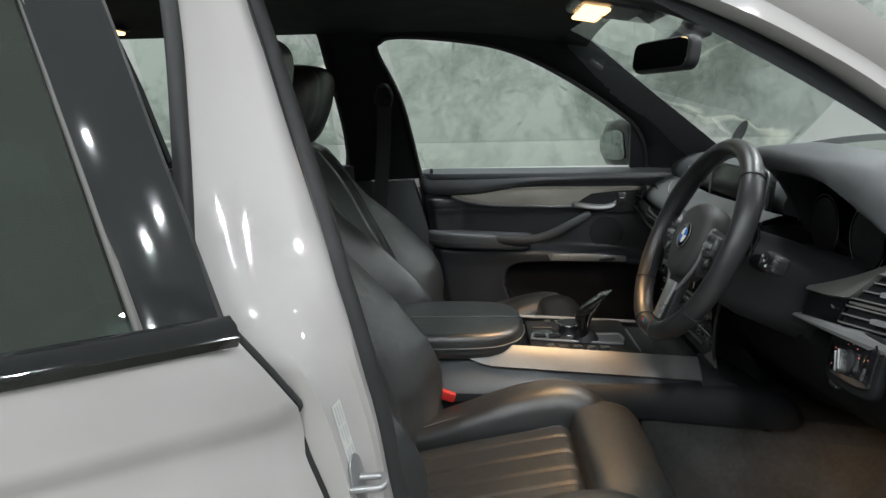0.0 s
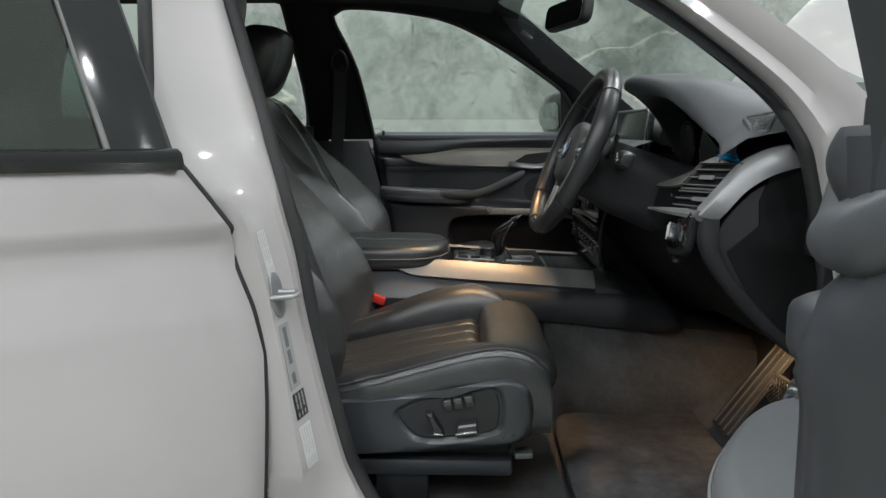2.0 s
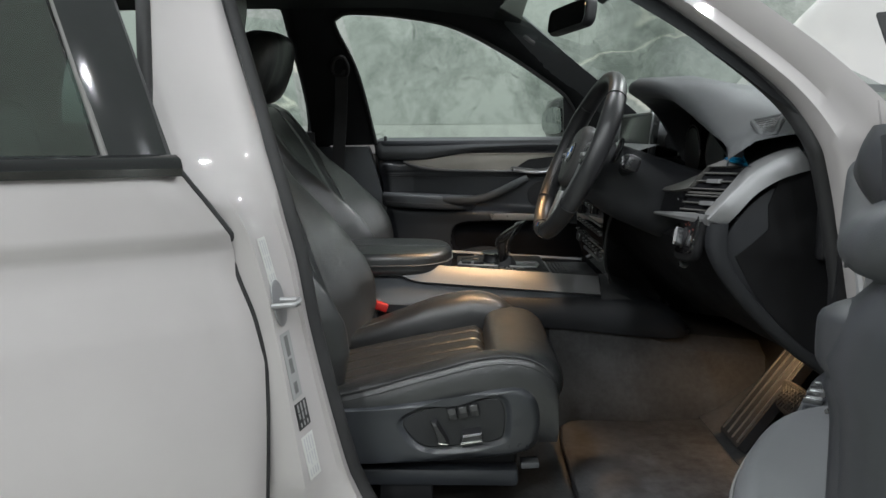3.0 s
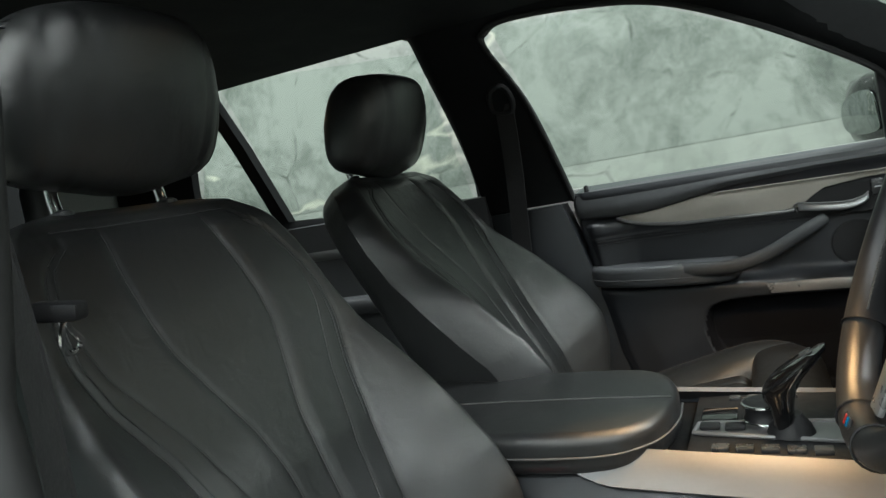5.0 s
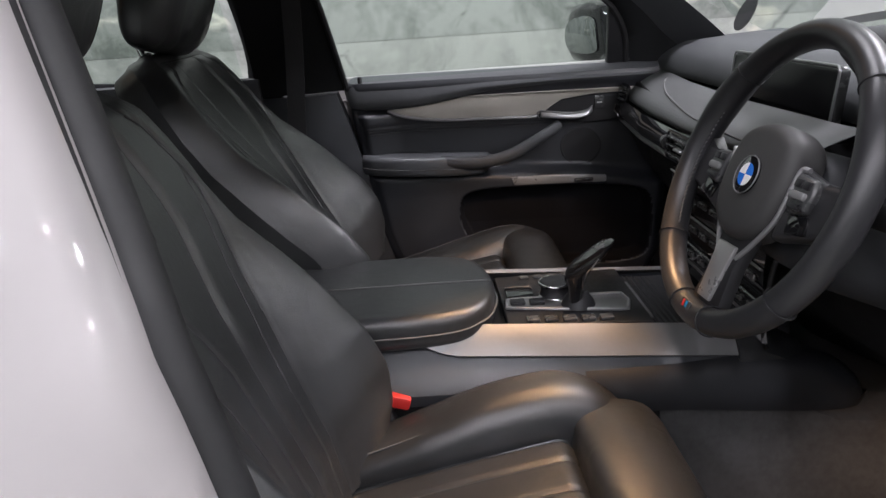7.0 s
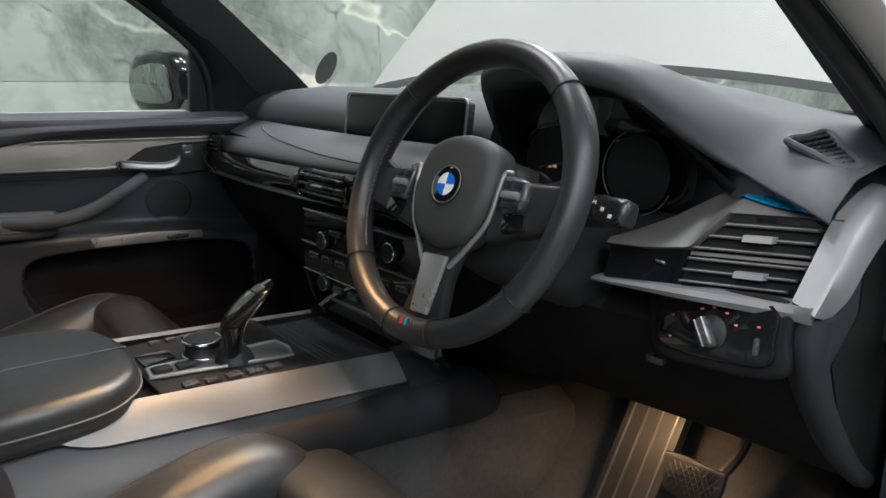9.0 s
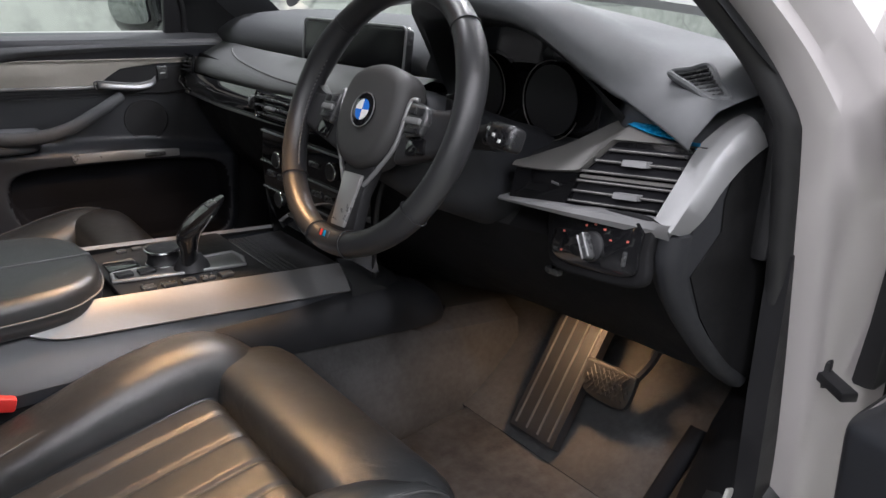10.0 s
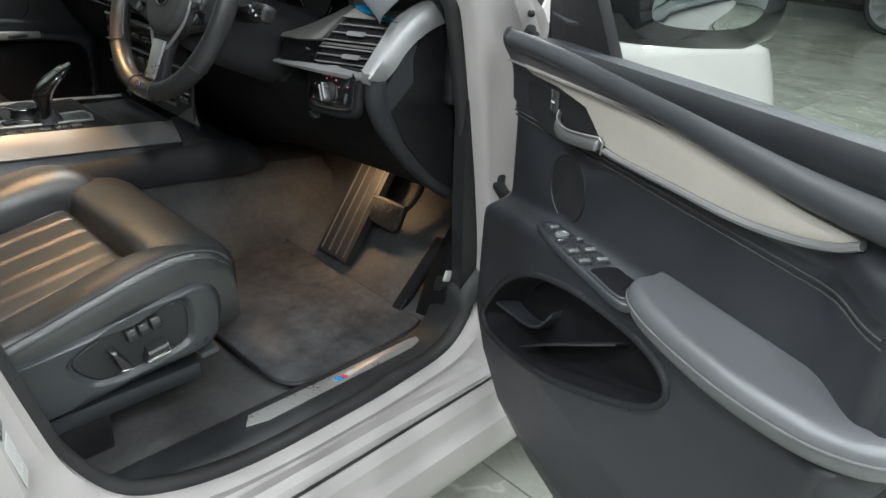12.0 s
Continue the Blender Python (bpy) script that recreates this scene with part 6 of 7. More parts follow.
cap = [(q.x, q.y) for q in spline([(0.640, 1.035, 0), (0.690, 1.092, 0), (0.765, 1.122, 0), (0.80, 1.08, 0), (0.815, 0.95, 0), (0.815, 0.86, 0), (0.805, 0.80, 0), (0.762, 0.838, 0), (0.705, 0.890, 0), (0.660, 0.946, 0), (0.634, 1.000, 0)], 60, True)]
part("end_cap", plate(cap, 0.008, 0.002, lambda u, v, w: (u, -0.716 - w, v), 2), M_CAP, dash, "dark side cover of the dashboard")
rings = []
for q, r in zip(spline([(0.606, -0.712, 1.044), (0.604, -0.712, 1.008), (0.618, -0.712, 0.972), (0.648, -0.712, 0.930), (0.700, -0.712, 0.873), (0.752, -0.712, 0.826), (0.806, -0.712, 0.788)], 40), spline([(0.634, -0.730, 1.044), (0.634, -0.730, 1.002), (0.642, -0.730, 0.978), (0.664, -0.730, 0.944), (0.709, -0.730, 0.893), (0.760, -0.730, 0.845), (0.815, -0.730, 0.806)], 40)):
    rings.append([q + Vector((0.010, 0.02, 0.006)), q, q.lerp(r, 0.25) + Vector((-0.001, -0.010, 0)), q.lerp(r, 0.65) + Vector((0, -0.007, 0)), r, r + Vector((0.003, 0.014, 0.003))])
part("end_rim", loft(rings), M_CAP, dash, "dark rounded edge of the dashboard end", smooth=60)
sw = part("light_switch_panel", plate([(q.x, q.y) for q in spline([(-0.062, 0.036, 0), (0.0, 0.039, 0), (0.074, 0.036, 0), (0.080, 0.00, 0), (0.074, -0.028, 0), (0.0, -0.032, 0), (-0.054, -0.026, 0), (-0.067, 0.000, 0)], 40, True)], 0.014, 0.004, facing(0.612, -0.614, 1.006, 14, -7, 8)), M_BLACK, dash, "gloss black light switch panel")
part("switch_fascia", plate([(q.x, q.y) for q in spline([(-0.078, 0.040, 0), (0.0, 0.043, 0), (0.084, 0.040, 0), (0.092, 0.00, 0), (0.086, -0.038, 0), (0.0, -0.044, 0), (-0.062, -0.038, 0), (-0.080, 0.000, 0)], 48, True)], 0.014, 0.005, facing(0.6165, -0.614, 1.006, 14, -7, 8), 3), M_LOWER, sw, "dark fascia round the switch panel")
LM = facing(0.599, -0.621, 1.007, 14, -7, 8)
part("rotary_base", lathe([(0.019, 0), (0.019, 0.004), (0.016, 0.006), (0, 0.006)], 30, LM), M_DARK, sw)
kn = part("rotary_knob", box((0.011, 0.034, 0.014), (0, 0, 0.011), 0.004, 3), M_KEY, sw, "dark rotary light switch with bright edges")
kn.matrix_local = LM @ pose(0, 0, 0, 0, 0, 30)
for dx in (-0.0046, 0.0046):
    part("knob_edge", box((0.0016, 0.031, 0.003), (dx, 0, 0.0178), 0.0006, 1), M_SATIN, kn)
for u, v in ((-0.052, 0.012), (-0.052, -0.012), (-0.015, 0.024), (0.0, 0.027), (0.016, 0.023), (0.028, 0.012), (0.054, 0.014)):
    part("mark", box((0.0048, 0.0030, 0.0012), (u, v, 0.0016), 0.0005, 1), M_REDMARK, sw).matrix_local = LM
part("dimmer_wheel", box((0.006, 0.018, 0.006), (0.054, -0.006, 0.002), 0.002, 2), M_KEY, sw).matrix_local = LM
part("release_lever", box((0.012, 0.024, 0.010), (0.622, -0.540, 0.945), 0.003, 2), M_KEY, dash)
# defroster grille on the pad
GC = [Vector(q) for q in ((0.704, -0.626, 1.206), (0.744, -0.650, 1.215), (0.712, -0.701, 1.186), (0.694, -0.690, 1.182))]


def grille_at(s, t, w=0.0):
    p = GC[0].lerp(GC[3], s).lerp(GC[1].lerp(GC[2], s), t)
    return p + Vector((-0.40, -0.30, 0.87)) * w


ring = spline([grille_at(s, t, 0.002) for s, t in ((0, 0), (0, 0.5), (0, 1), (0.5, 1), (1, 1), (1, 0.5), (1, 0), (0.5, 0))], 40, True)
g = part("defroster_grille", tube(ring, 0.0045, 8, True), M_VINYL, dash, "small slatted defroster grille")
# flat near-black sheet for the shade under the slats
part("grille_well", loft([[grille_at(s, t, 0.001) for t in (0, 0.5, 1)] for s in (0, 0.5, 1)], False, False), M_SHADE, g)
for k in range(7):
    s = 0.10 + 0.13 * k
    part("slat", tube([grille_at(s, 0.04, 0.003), grille_at(s, 0.96, 0.003)], 0.0017, 6), M_KEY, g)

# ---- steering wheel ----
WC = Vector((0.4446, -0.3736, 1.1433))
wheel_m = Matrix.Translation(WC) @ Matrix.Rotation(radians(2), 4, "Z") @ Matrix.Rotation(radians(-66.2), 4, "Y") @ Matrix.Rotation(radians(2.2), 4, "Z")
COLUMN = wheel_m.inverted() @ Matrix.Translation((0.435, -0.382, 1.144)) @ Matrix.Rotation(radians(-68), 4, "Y")
wheel = thing("steering_wheel", "black leather three-spoke sports steering wheel with metal accents", "steering wheel", m=wheel_m)
RR = 0.169


def ring_pt(a, r=RR, w=0.0):
    """A point of the wheel's circle, a degrees from the top towards the car's right."""
    return Vector((r * math.cos(radians(a)), -r * math.sin(radians(a)), w))


def rim_radius(a):
    q = a % 360
    grip = max(bump(q - 62, 16), bump(q - 298, 16))
    return 0.0170 + 0.0022 * grip


rings = []
for k in range(120):
    a = 3.0 * k
    c = ring_pt(a)
    o = c.normalized()
    r = rim_radius(a)
    rings.append([c + o * r * math.cos(2 * math.pi * j / 18) * 0.94 + Vector((0, 0, 1)) * r * 1.06 * math.sin(2 * math.pi * j / 18) for j in range(18)])
rim = part("rim", loft(rings, True, False, True), M_WHEEL, wheel, "black leather rim", smooth=70)
for a in (46, -46, 128, -128, 168, -168):
    c = ring_pt(a)
    o, tng = c.normalized(), Vector((0, 0, 1)).cross(c.normalized())
    part("leather_joint", tube([c + o * 0.0176 * math.cos(2 * math.pi * j / 20) + Vector((0, 0, 1)) * 0.0190 * math.sin(2 * math.pi * j / 20) for j in range(20)], 0.0011, 6, True), M_DARK, rim)
part("badge", box((0.010, 0.022, 0.002), (-0.1615, 0.0, 0.0171), 0.0005, 1), M_KEY, rim)
part("badge_stripe", box((0.008, 0.004, 0.002), (-0.1615, 0.004, 0.0180), 0.0003, 1), M_RED, rim)
part("badge_stripe", box((0.008, 0.004, 0.002), (-0.1615, -0.003, 0.0180), 0.0003, 1), M_BLUE, rim)
# stitching along the inside of the rim on both grips
for sg in (-1, 1):
    for k in range(26):
        a = sg * (66 + 2.3 * k)
        c = ring_pt(a, RR - 0.0165, 0.002)
        part("stitch", box((0.0016, 0.0052, 0.0016), c + Vector((0, 0, 0.0015)), 0, 1, (0, 0, -a + 38 * sg)), M_STITCH, rim)


def turn(u, v, w):
    return (v, -u, w)


AIR = [(q.x, q.y) for q in spline([(-0.050, 0.052, 0), (0.0, 0.066, 0), (0.050, 0.052, 0), (0.063, 0.014, 0), (0.058, -0.028, 0), (0.036, -0.060, 0), (0.0, -0.071, 0), (-0.036, -0.060, 0), (-0.058, -0.028, 0), (-0.063, 0.014, 0)], 60, True)]
air = part("airbag_cover", plate(AIR, 0.050, 0.016, lambda u, v, w: (v, -u, w - 0.035 - 0.10 * (u * u + v * v)), 5), M_AIRBAG, wheel, "soft grey airbag cover", smooth=60)
emblem = part("emblem", lathe([(0.0225, 0.0), (0.0225, 0.003), (0.0205, 0.0045), (0.0, 0.0045)], 40, Matrix.Translation((0.001, 0, 0.0135))), M_BLACK, wheel, "round emblem with blue and white quarters")
part("emblem_ring", tube([(0.001 + 0.0222 * math.cos(a), 0.0222 * math.sin(a), 0.0175) for a in [2 * math.pi * k / 40 for k in range(40)]], 0.0008, 6, True), M_RAILALU, emblem)
for i in range(4):
    a0 = 90 * i
    part("quarter", plate([(0, 0)] + [(0.0135 * math.cos(radians(a0 + 10 * k)), 0.0135 * math.sin(radians(a0 + 10 * k))) for k in range(10)], 0.0008, 0, Matrix.Translation((0.001, 0, 0.0178))), M_ROUNDEL if i % 2 else M_PLAINWHITE, emblem)
# spokes
for sg in (-1, 1):
    SP = [(sg * x, y) for x, y in ((0.055, 0.030), (0.100, 0.020), (0.158, 0.022), (0.160, -0.028), (0.115, -0.040), (0.060, -0.055))]
    sp = part("spoke", plate(SP if sg > 0 else SP[::-1], 0.022, 0.008, lambda u, v, w: (v, -u, w - 0.024), 3), M_WHEEL, wheel, "black leather side spoke with key pad")
    part("spoke_bridge", loft([[(v - 0.002 * w, -sg * u, z) for v, z in ((w, -0.022), (w, -0.004), (w * 0.5, 0.002 - 0.006 * w / 0.03), (-w * 0.5, 0.002 - 0.006 * w / 0.03), (-w, -0.004), (-w, -0.022))] for u, w in ((0.112, 0.020), (0.125, 0.019), (0.138, 0.023), (0.150, 0.030), (0.160, 0.036))]), M_WHEEL, sp, "leather bridge to the rim", smooth=60)
    pad = part("key_pad", plate([(sg * x, y) for x, y in ((0.072, 0.022), (0.106, 0.019), (0.112, 0.004), (0.108, -0.016), (0.080, -0.022))][::sg], 0.014, 0.005, lambda u, v, w: (v, -u, w - 0.007), 3), M_KEY, sp, "dark grey key pad")
    part("key_rocker", box((0.009, 0.026, 0.008), (-0.001, -sg * 0.092, 0.008), 0.003, 2), M_SATIN, pad, "satin rocker key")
    for k in range(2):
        part("key", box((0.009, 0.012, 0.005), (0.0115, -sg * (0.084 + 0.0145 * k), 0.0065), 0.0015, 2), M_SWITCH, pad)
    part("key", box((0.007, 0.024, 0.005), (-0.012, -sg * 0.093, 0.0065), 0.0015, 2), M_SWITCH, pad)
    part("lower_keys", plate([(sg * x, y) for x, y in ((0.080, -0.022), (0.112, -0.017), (0.118, -0.036), (0.086, -0.042))][::sg], 0.008, 0.003, lambda u, v, w: (v, -u, w - 0.006), 2), M_BLACK, sp)
    part("spoke_blade", tube(spline([turn(sg * 0.080, 0.026, -0.001), turn(sg * 0.071, 0.024, 0.002), turn(sg * 0.068, 0.006, 0.002), turn(sg * 0.062, -0.032, -0.001), turn(sg * 0.040, -0.066, -0.003), turn(sg * 0.022, -0.090, -0.003)], 36), 0.0032, 8), M_SATIN, sp, "slim metal accent")
low = part("lower_spoke", plate([(-0.034, -0.055), (0.034, -0.055), (0.026, -0.100), (0.034, -0.160), (-0.034, -0.160), (-0.026, -0.100)][::-1], 0.018, 0.005, lambda u, v, w: (v, -u, w - 0.020), 2), M_DARK, wheel, "lower spoke")
part("spoke_insert", plate([(-0.020, -0.078), (0.020, -0.078), (0.014, -0.148), (-0.014, -0.148)][::-1], 0.006, 0.002, lambda u, v, w: (v, -u, w - 0.003), 2), M_STRIP, low, "brushed metal insert")
for sg in (-1, 1):
    part("shift_paddle", plate([(sg * x, y) for x, y in ((0.070, 0.050), (0.105, 0.058), (0.122, 0.040), (0.120, 0.010), (0.085, 0.005))][::sg], 0.006, 0.002, lambda u, v, w: (v, -u, w - 0.052), 2), M_BLACK, wheel, "shift paddle")
# column
part("column_cover", loft([[(v * k + s, u * k, w) for u, v in rounded(0.13, 0.13, 0.045, 6)] for w, k, s in ((-0.045, 0.80, -0.008), (-0.060, 1.0, -0.010), (-0.12, 1.12, -0.014), (-0.22, 1.18, -0.012), (-0.30, 1.15, 0.0))]), M_CAP, wheel, "dark steering column cover", smooth=50).matrix_local = COLUMN
for sg in (-1, 1):
    st = part("column_stalk", tube(spline([turn(sg * 0.060, 0.010, -0.095), turn(sg * 0.110, 0.016, -0.088), turn(sg * 0.150, 0.022, -0.080)], 10), lambda s: 0.012 + 0.006 * s, 12), M_DARK, wheel, "control stalk")
    st.matrix_local = COLUMN
    part("stalk_tip", box((0.030, 0.050, 0.028), turn(sg * 0.160, 0.022, -0.079), 0.008, 3), M_SWITCH, st)
    for k in range(3):
        part("mark", box((0.004, 0.004, 0.001), turn(sg * (0.145 + 0.012 * k), 0.027 - 0.006 * k, -0.0643), 0, 1), M_PLAINWHITE, st)

# ---- pedals and floor ----
fr = thing("foot_rest", "ribbed metal and rubber foot rest in the footwell", "foot rest")
A0, A1, BL = Vector((0.805, -0.305, 0.520)), Vector((0.803, -0.416, 0.522)), Vector((0.965, -0.290, 0.735))
run, wid = (BL - A0), (A1 - A0)
nrm = wid.cross(run).normalized()
nrm = nrm if nrm.x < 0 else -nrm


def rest(u, v, w):
    return A0 + wid * u + run * v + nrm * w


part("rest_plate", loft([[rest(u, v, w) for u, w in ((0, -0.012), (0, 0.010), (1, 0.010), (1, -0.012))] for v in (-0.02, 0.5, 1.1)]), M_CAP, fr, smooth=30)
for i in range(4):
    u0 = 0.10 + 0.255 * i
    part("metal_strip", loft([[rest(u, v, w) for u, w in ((u0, 0.009), (u0, 0.013), (u0 + 0.028, 0.013), (u0 + 0.028, 0.009))] for v in (0.01, 1.06)]), M_ALU, fr)
bp = thing("brake_pedal", "black rubber brake pedal with diamond grip", "pedal")
PO = Vector((0.898, -0.450, 0.638))
PM = Matrix.Translation(PO) @ Matrix.Rotation(radians(7), 4, "Z") @ Matrix.Rotation(radians(21), 4, "Y") @ Matrix(((0, 0, -1, 0), (-1, 0, 0, 0), (0, 1, 0, 0), (0, 0, 0, 1)))
part("pedal_pad", plate([(q.x, q.y) for q in spline([(-0.046, 0.032, 0), (0.040, 0.030, 0), (0.050, 0.020, 0), (0.044, -0.028, 0), (0.020, -0.036, 0), (-0.036, -0.030, 0), (-0.050, -0.012, 0), (-0.052, 0.02, 0)], 36, True)], 0.016, 0.004, PM), M_RUBBER, bp)
for i in range(9):
    for sg in (-1, 1):
        o = -0.040 + 0.010 * i
        half = min(0.024, 0.046 - abs(o))
        part("grip_rib", box((0.0022, 2 * half / 0.86, 0.003), (o, 0.0, 0.0172), 0.0007, 1), M_RUBBER, bp).matrix_local = PM @ Matrix.Translation((o, 0, 0)) @ pose(0, 0, 0, 0, 0, 32 * sg) @ Matrix.Translation((-o, 0, 0))
part("pedal_arm", tube(spline([PM @ Vector((0.03, 0.01, -0.006)), (0.945, -0.500, 0.70), (0.97, -0.512, 0.80)], 12), 0.009, 8), M_DARK, bp)
ap = thing("accelerator_pedal", "tall black floor-hinged accelerator pedal", "pedal")
# pad coloured near-black for the footwell shade it stands in
part("pedal_pad", loft([spline([(0.790 + 0.110 * v, -0.596 - 0.020 * v, 0.488 + 0.150 * v), (0.780 + 0.110 * v, -0.600 - 0.020 * v, 0.494 + 0.150 * v), (0.782 + 0.110 * v, -0.622 - 0.020 * v, 0.494 + 0.150 * v), (0.794 + 0.110 * v, -0.624 - 0.020 * v, 0.484 + 0.150 * v)], 16, True) for v in (0, 0.1, 0.5, 0.9, 1.0)]), M_SHADE, ap, smooth=50)
# chrome strip added as the glint along the pedal's lower edge
part("pedal_glint", tube([(0.781, -0.624, 0.494), (0.802, -0.628, 0.523)], 0.0016, 6), M_CHROME, ap, "bright strip for the glint on the pedal edge")
mt = thing("floor_mat", "charcoal carpet floor mat in the driver footwell", "floor mat")
MAT = [(q.x, q.y) for q in spline([(0.455, -0.215, 0), (0.435, -0.45, 0), (0.432, -0.60, 0), (0.452, -0.685, 0), (0.52, -0.703, 0), (0.66, -0.700, 0), (0.745, -0.694, 0), (0.800, -0.672, 0), (0.860, -0.62, 0), (0.878, -0.45, 0), (0.885, -0.20, 0), (0.62, -0.195, 0)], 70, True)]
part("mat_carpet", plate(MAT, 0.012, 0.004, Matrix.Translation((0, 0, 0.482))), M_MAT, mt)
back = [p for p in MAT if p[0] < (0.80 if p[1] < -0.45 else 0.60)]
cut = max(range(len(back)), key=lambda i: math.dist(back[i], back[i - 1]))
part("mat_edge", tube([(x, y, 0.488) for x, y in back[cut:] + back[:cut]], 0.0055, 8), M_DARK, mt)
M2 = thing("floor_mat", "charcoal carpet floor mat in the passenger footwell", "floor mat")
part("mat_carpet", plate([(x, -y) for x, y in MAT][::-1], 0.012, 0.004, Matrix.Translation((0, 0, 0.482))), M_CARPET, M2)

# ---- front doors ----
def door_front_x(z):
    return lerp(z, [0.50, 0.57, 0.62, 0.68, 0.88, 1.03, 1.10, 1.15], [0.52, 0.60, 0.662, 0.692, 0.710, 0.716, 0.728, 0.730])


def door_rear_x(z):
    return lerp(z, [0.50, 0.56, 0.64, 0.76, 0.92, 1.08, 1.16], [0.14, 0.06, 0.00, -0.045, -0.078, -0.100, -0.112])


def rail_low(x):
    return lerp(x, [-0.12, 0.0, 0.07, 0.149, 0.245, 0.433, 0.70], [1.098, 1.096, 1.100, 1.112, 1.128, 1.138, 1.142])


def rail_fold(x):
    return lerp(x, [-0.12, 0.0, 0.053, 0.127, 0.219, 0.335, 0.481, 0.62], [1.126, 1.127, 1.129, 1.136, 1.145, 1.153, 1.160, 1.163])


def rail_low_open(x):
    return lerp(x, [-0.12, 0.0, 0.054, 0.128, 0.221, 0.337, 0.486, 0.579, 0.70], [1.098, 1.098, 1.100, 1.106, 1.115, 1.123, 1.132, 1.135, 1.136])


def front_door(name, label, sign, m, open_side):
    d = thing(name, label, "car door", m=m)

    def base(x):
        return 0.742 + 0.098 * (0.557 - x)

    PK = [(q.x, q.y) for q in spline([(0.636, 0.705, 0), (0.622, 0.676, 0), (0.57, 0.676, 0), (0.485, 0.692, 0), (0.386, 0.720, 0), (0.29, 0.758, 0), (0.215, 0.792, 0), (0.155, 0.830, 0), (0.142, 0.866, 0), (0.19, 0.884, 0), (0.30, 0.879, 0), (0.41, 0.860, 0), (0.505, 0.828, 0), (0.582, 0.776, 0)], 84, True)]

    # wider outline on the closed door, so the shade colour reaches the strip
    if not open_side:
        PK = [(q.x, q.y) for q in spline([(0.665, 0.72, 0), (0.640, 0.67, 0), (0.52, 0.655, 0), (0.36, 0.66, 0), (0.24, 0.69, 0), (0.18, 0.75, 0), (0.165, 0.82, 0), (0.20, 0.866, 0), (0.36, 0.874, 0), (0.55, 0.870, 0), (0.650, 0.850, 0), (0.670, 0.79, 0)], 84, True)]

    def ledge(x):
        return lerp(x, [0.10, 0.20, 0.30, 0.49, 0.568, 0.70], [0.922, 0.920, 0.916, 0.911, 0.900, 0.880])

    def inside(x, z):
        """Distance from the pocket's edge, positive within."""
        hit, near = False, 9.0
        for (x0, z0), (x1, z1) in zip(PK, PK[1:] + PK[:1]):
            if (z0 > z) != (z1 > z) and x < x0 + (z - z0) * (x1 - x0) / (z1 - z0):
                hit = not hit
            t = max(0.0, min(1.0, ((x - x0) * (x1 - x0) + (z - z0) * (z1 - z0)) / ((x1 - x0) ** 2 + (z1 - z0) ** 2 + 1e-9)))
            near = min(near, math.hypot(x - x0 - t * (x1 - x0), z - z0 - t * (z1 - z0)))
        return near if hit else -near

    def depth(x, z):
        """How far the panel stands inboard of its base line."""
        q = 0.022 * bump(z - 1.150, 0.030) + 0.004
        q -= 0.009 / (1 + math.exp((ledge(x) - z) / 0.004)) / (1 + math.exp((z - 1.043) / 0.005))
        q += 0.045 * (1 / (1 + math.exp(min(60.0, (z - ledge(x)) / 0.0045)))) * lerp(z, [0.48, 0.56, 0.70, 0.86, 0.95], [0.0, 0.75, 1.0, 0.85, 0.85])
        q -= 0.004 * bump(z - 1.050, 0.004)
        back = max(0.0, min(1.0, (0.03 - x) / 0.10)) / (1 + math.exp(min(60.0, (0.92 - z) / 0.012))) / (1 + math.exp(min(60.0, (z - 1.088) / 0.004)))
        q += 0.033 * back * back * (3 - 2 * back)
        if 0.10 < x < 0.68 and 0.63 < z < 0.91:
            k = max(0.0, min(1.0, (inside(x, z) + 0.004) / 0.016))
            q -= 0.052 * k * k * (3 - 2 * k)
        return q

    def S(x, z, lift=0.0):
        return Vector((x, sign * (base(x) - depth(x, z) - lift), z))

    def F(x, z, w):
        """A place w metres inboard of the flat base line."""
        return Vector((x, sign * (base(x) - w), z))

    def surf(u, v):
        z = 0.495 + 0.67 * v
        a, b = door_front_x(z), door_rear_x(z)
        x = a + (b - a) * u
        p = S(x, z)
        e = min(1.0, min(u, 1 - u) * 28)
        p.y += sign * 0.020 * (1 - math.sin(e * math.pi / 2))
        return p
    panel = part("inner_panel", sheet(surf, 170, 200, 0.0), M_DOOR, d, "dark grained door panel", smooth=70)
    # second slot darkens the recess faces, shade painted as colour
    panel.data.materials.append(M_SHADE)
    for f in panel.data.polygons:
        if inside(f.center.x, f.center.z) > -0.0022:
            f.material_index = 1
    # the metal door behind it
    ring_in = [surf(u, 0) for u in [i / 20 for i in range(21)]] + [surf(1, v) for v in [i / 20 for i in range(1, 21)]] + [surf(1 - u, 1) for u in [i / 20 for i in range(1, 21)]] + [surf(0, 1 - v) for v in [i / 20 for i in range(1, 20)]]
    c = Vector((0.36, 0, 0.83))

    def grow(r, k, y):
        return [Vector((c.x + (p.x - c.x) * (k if p.x < c.x else min(k, 1.0)), sign * y, min(1.118, c.z + (p.z - c.z) * (k if p.z < 1.0 else 1.0)))) for p in r]
    part("door_shell", loft([[Vector((p.x, p.y, min(p.z, 1.118))) for p in ring_in], [Vector((p.x, p.y + sign * 0.012, min(p.z, 1.118))) for p in ring_in], grow(ring_in, 1.035, 0.835), grow(ring_in, 1.050, 0.850), grow(ring_in, 1.085, 0.895), grow(ring_in, 1.085, 0.915), grow(ring_in, 0.5, 0.935), grow(ring_in, 0.02, 0.938)], True, False), M_WHITE, d, "white painted door shell", smooth=30)
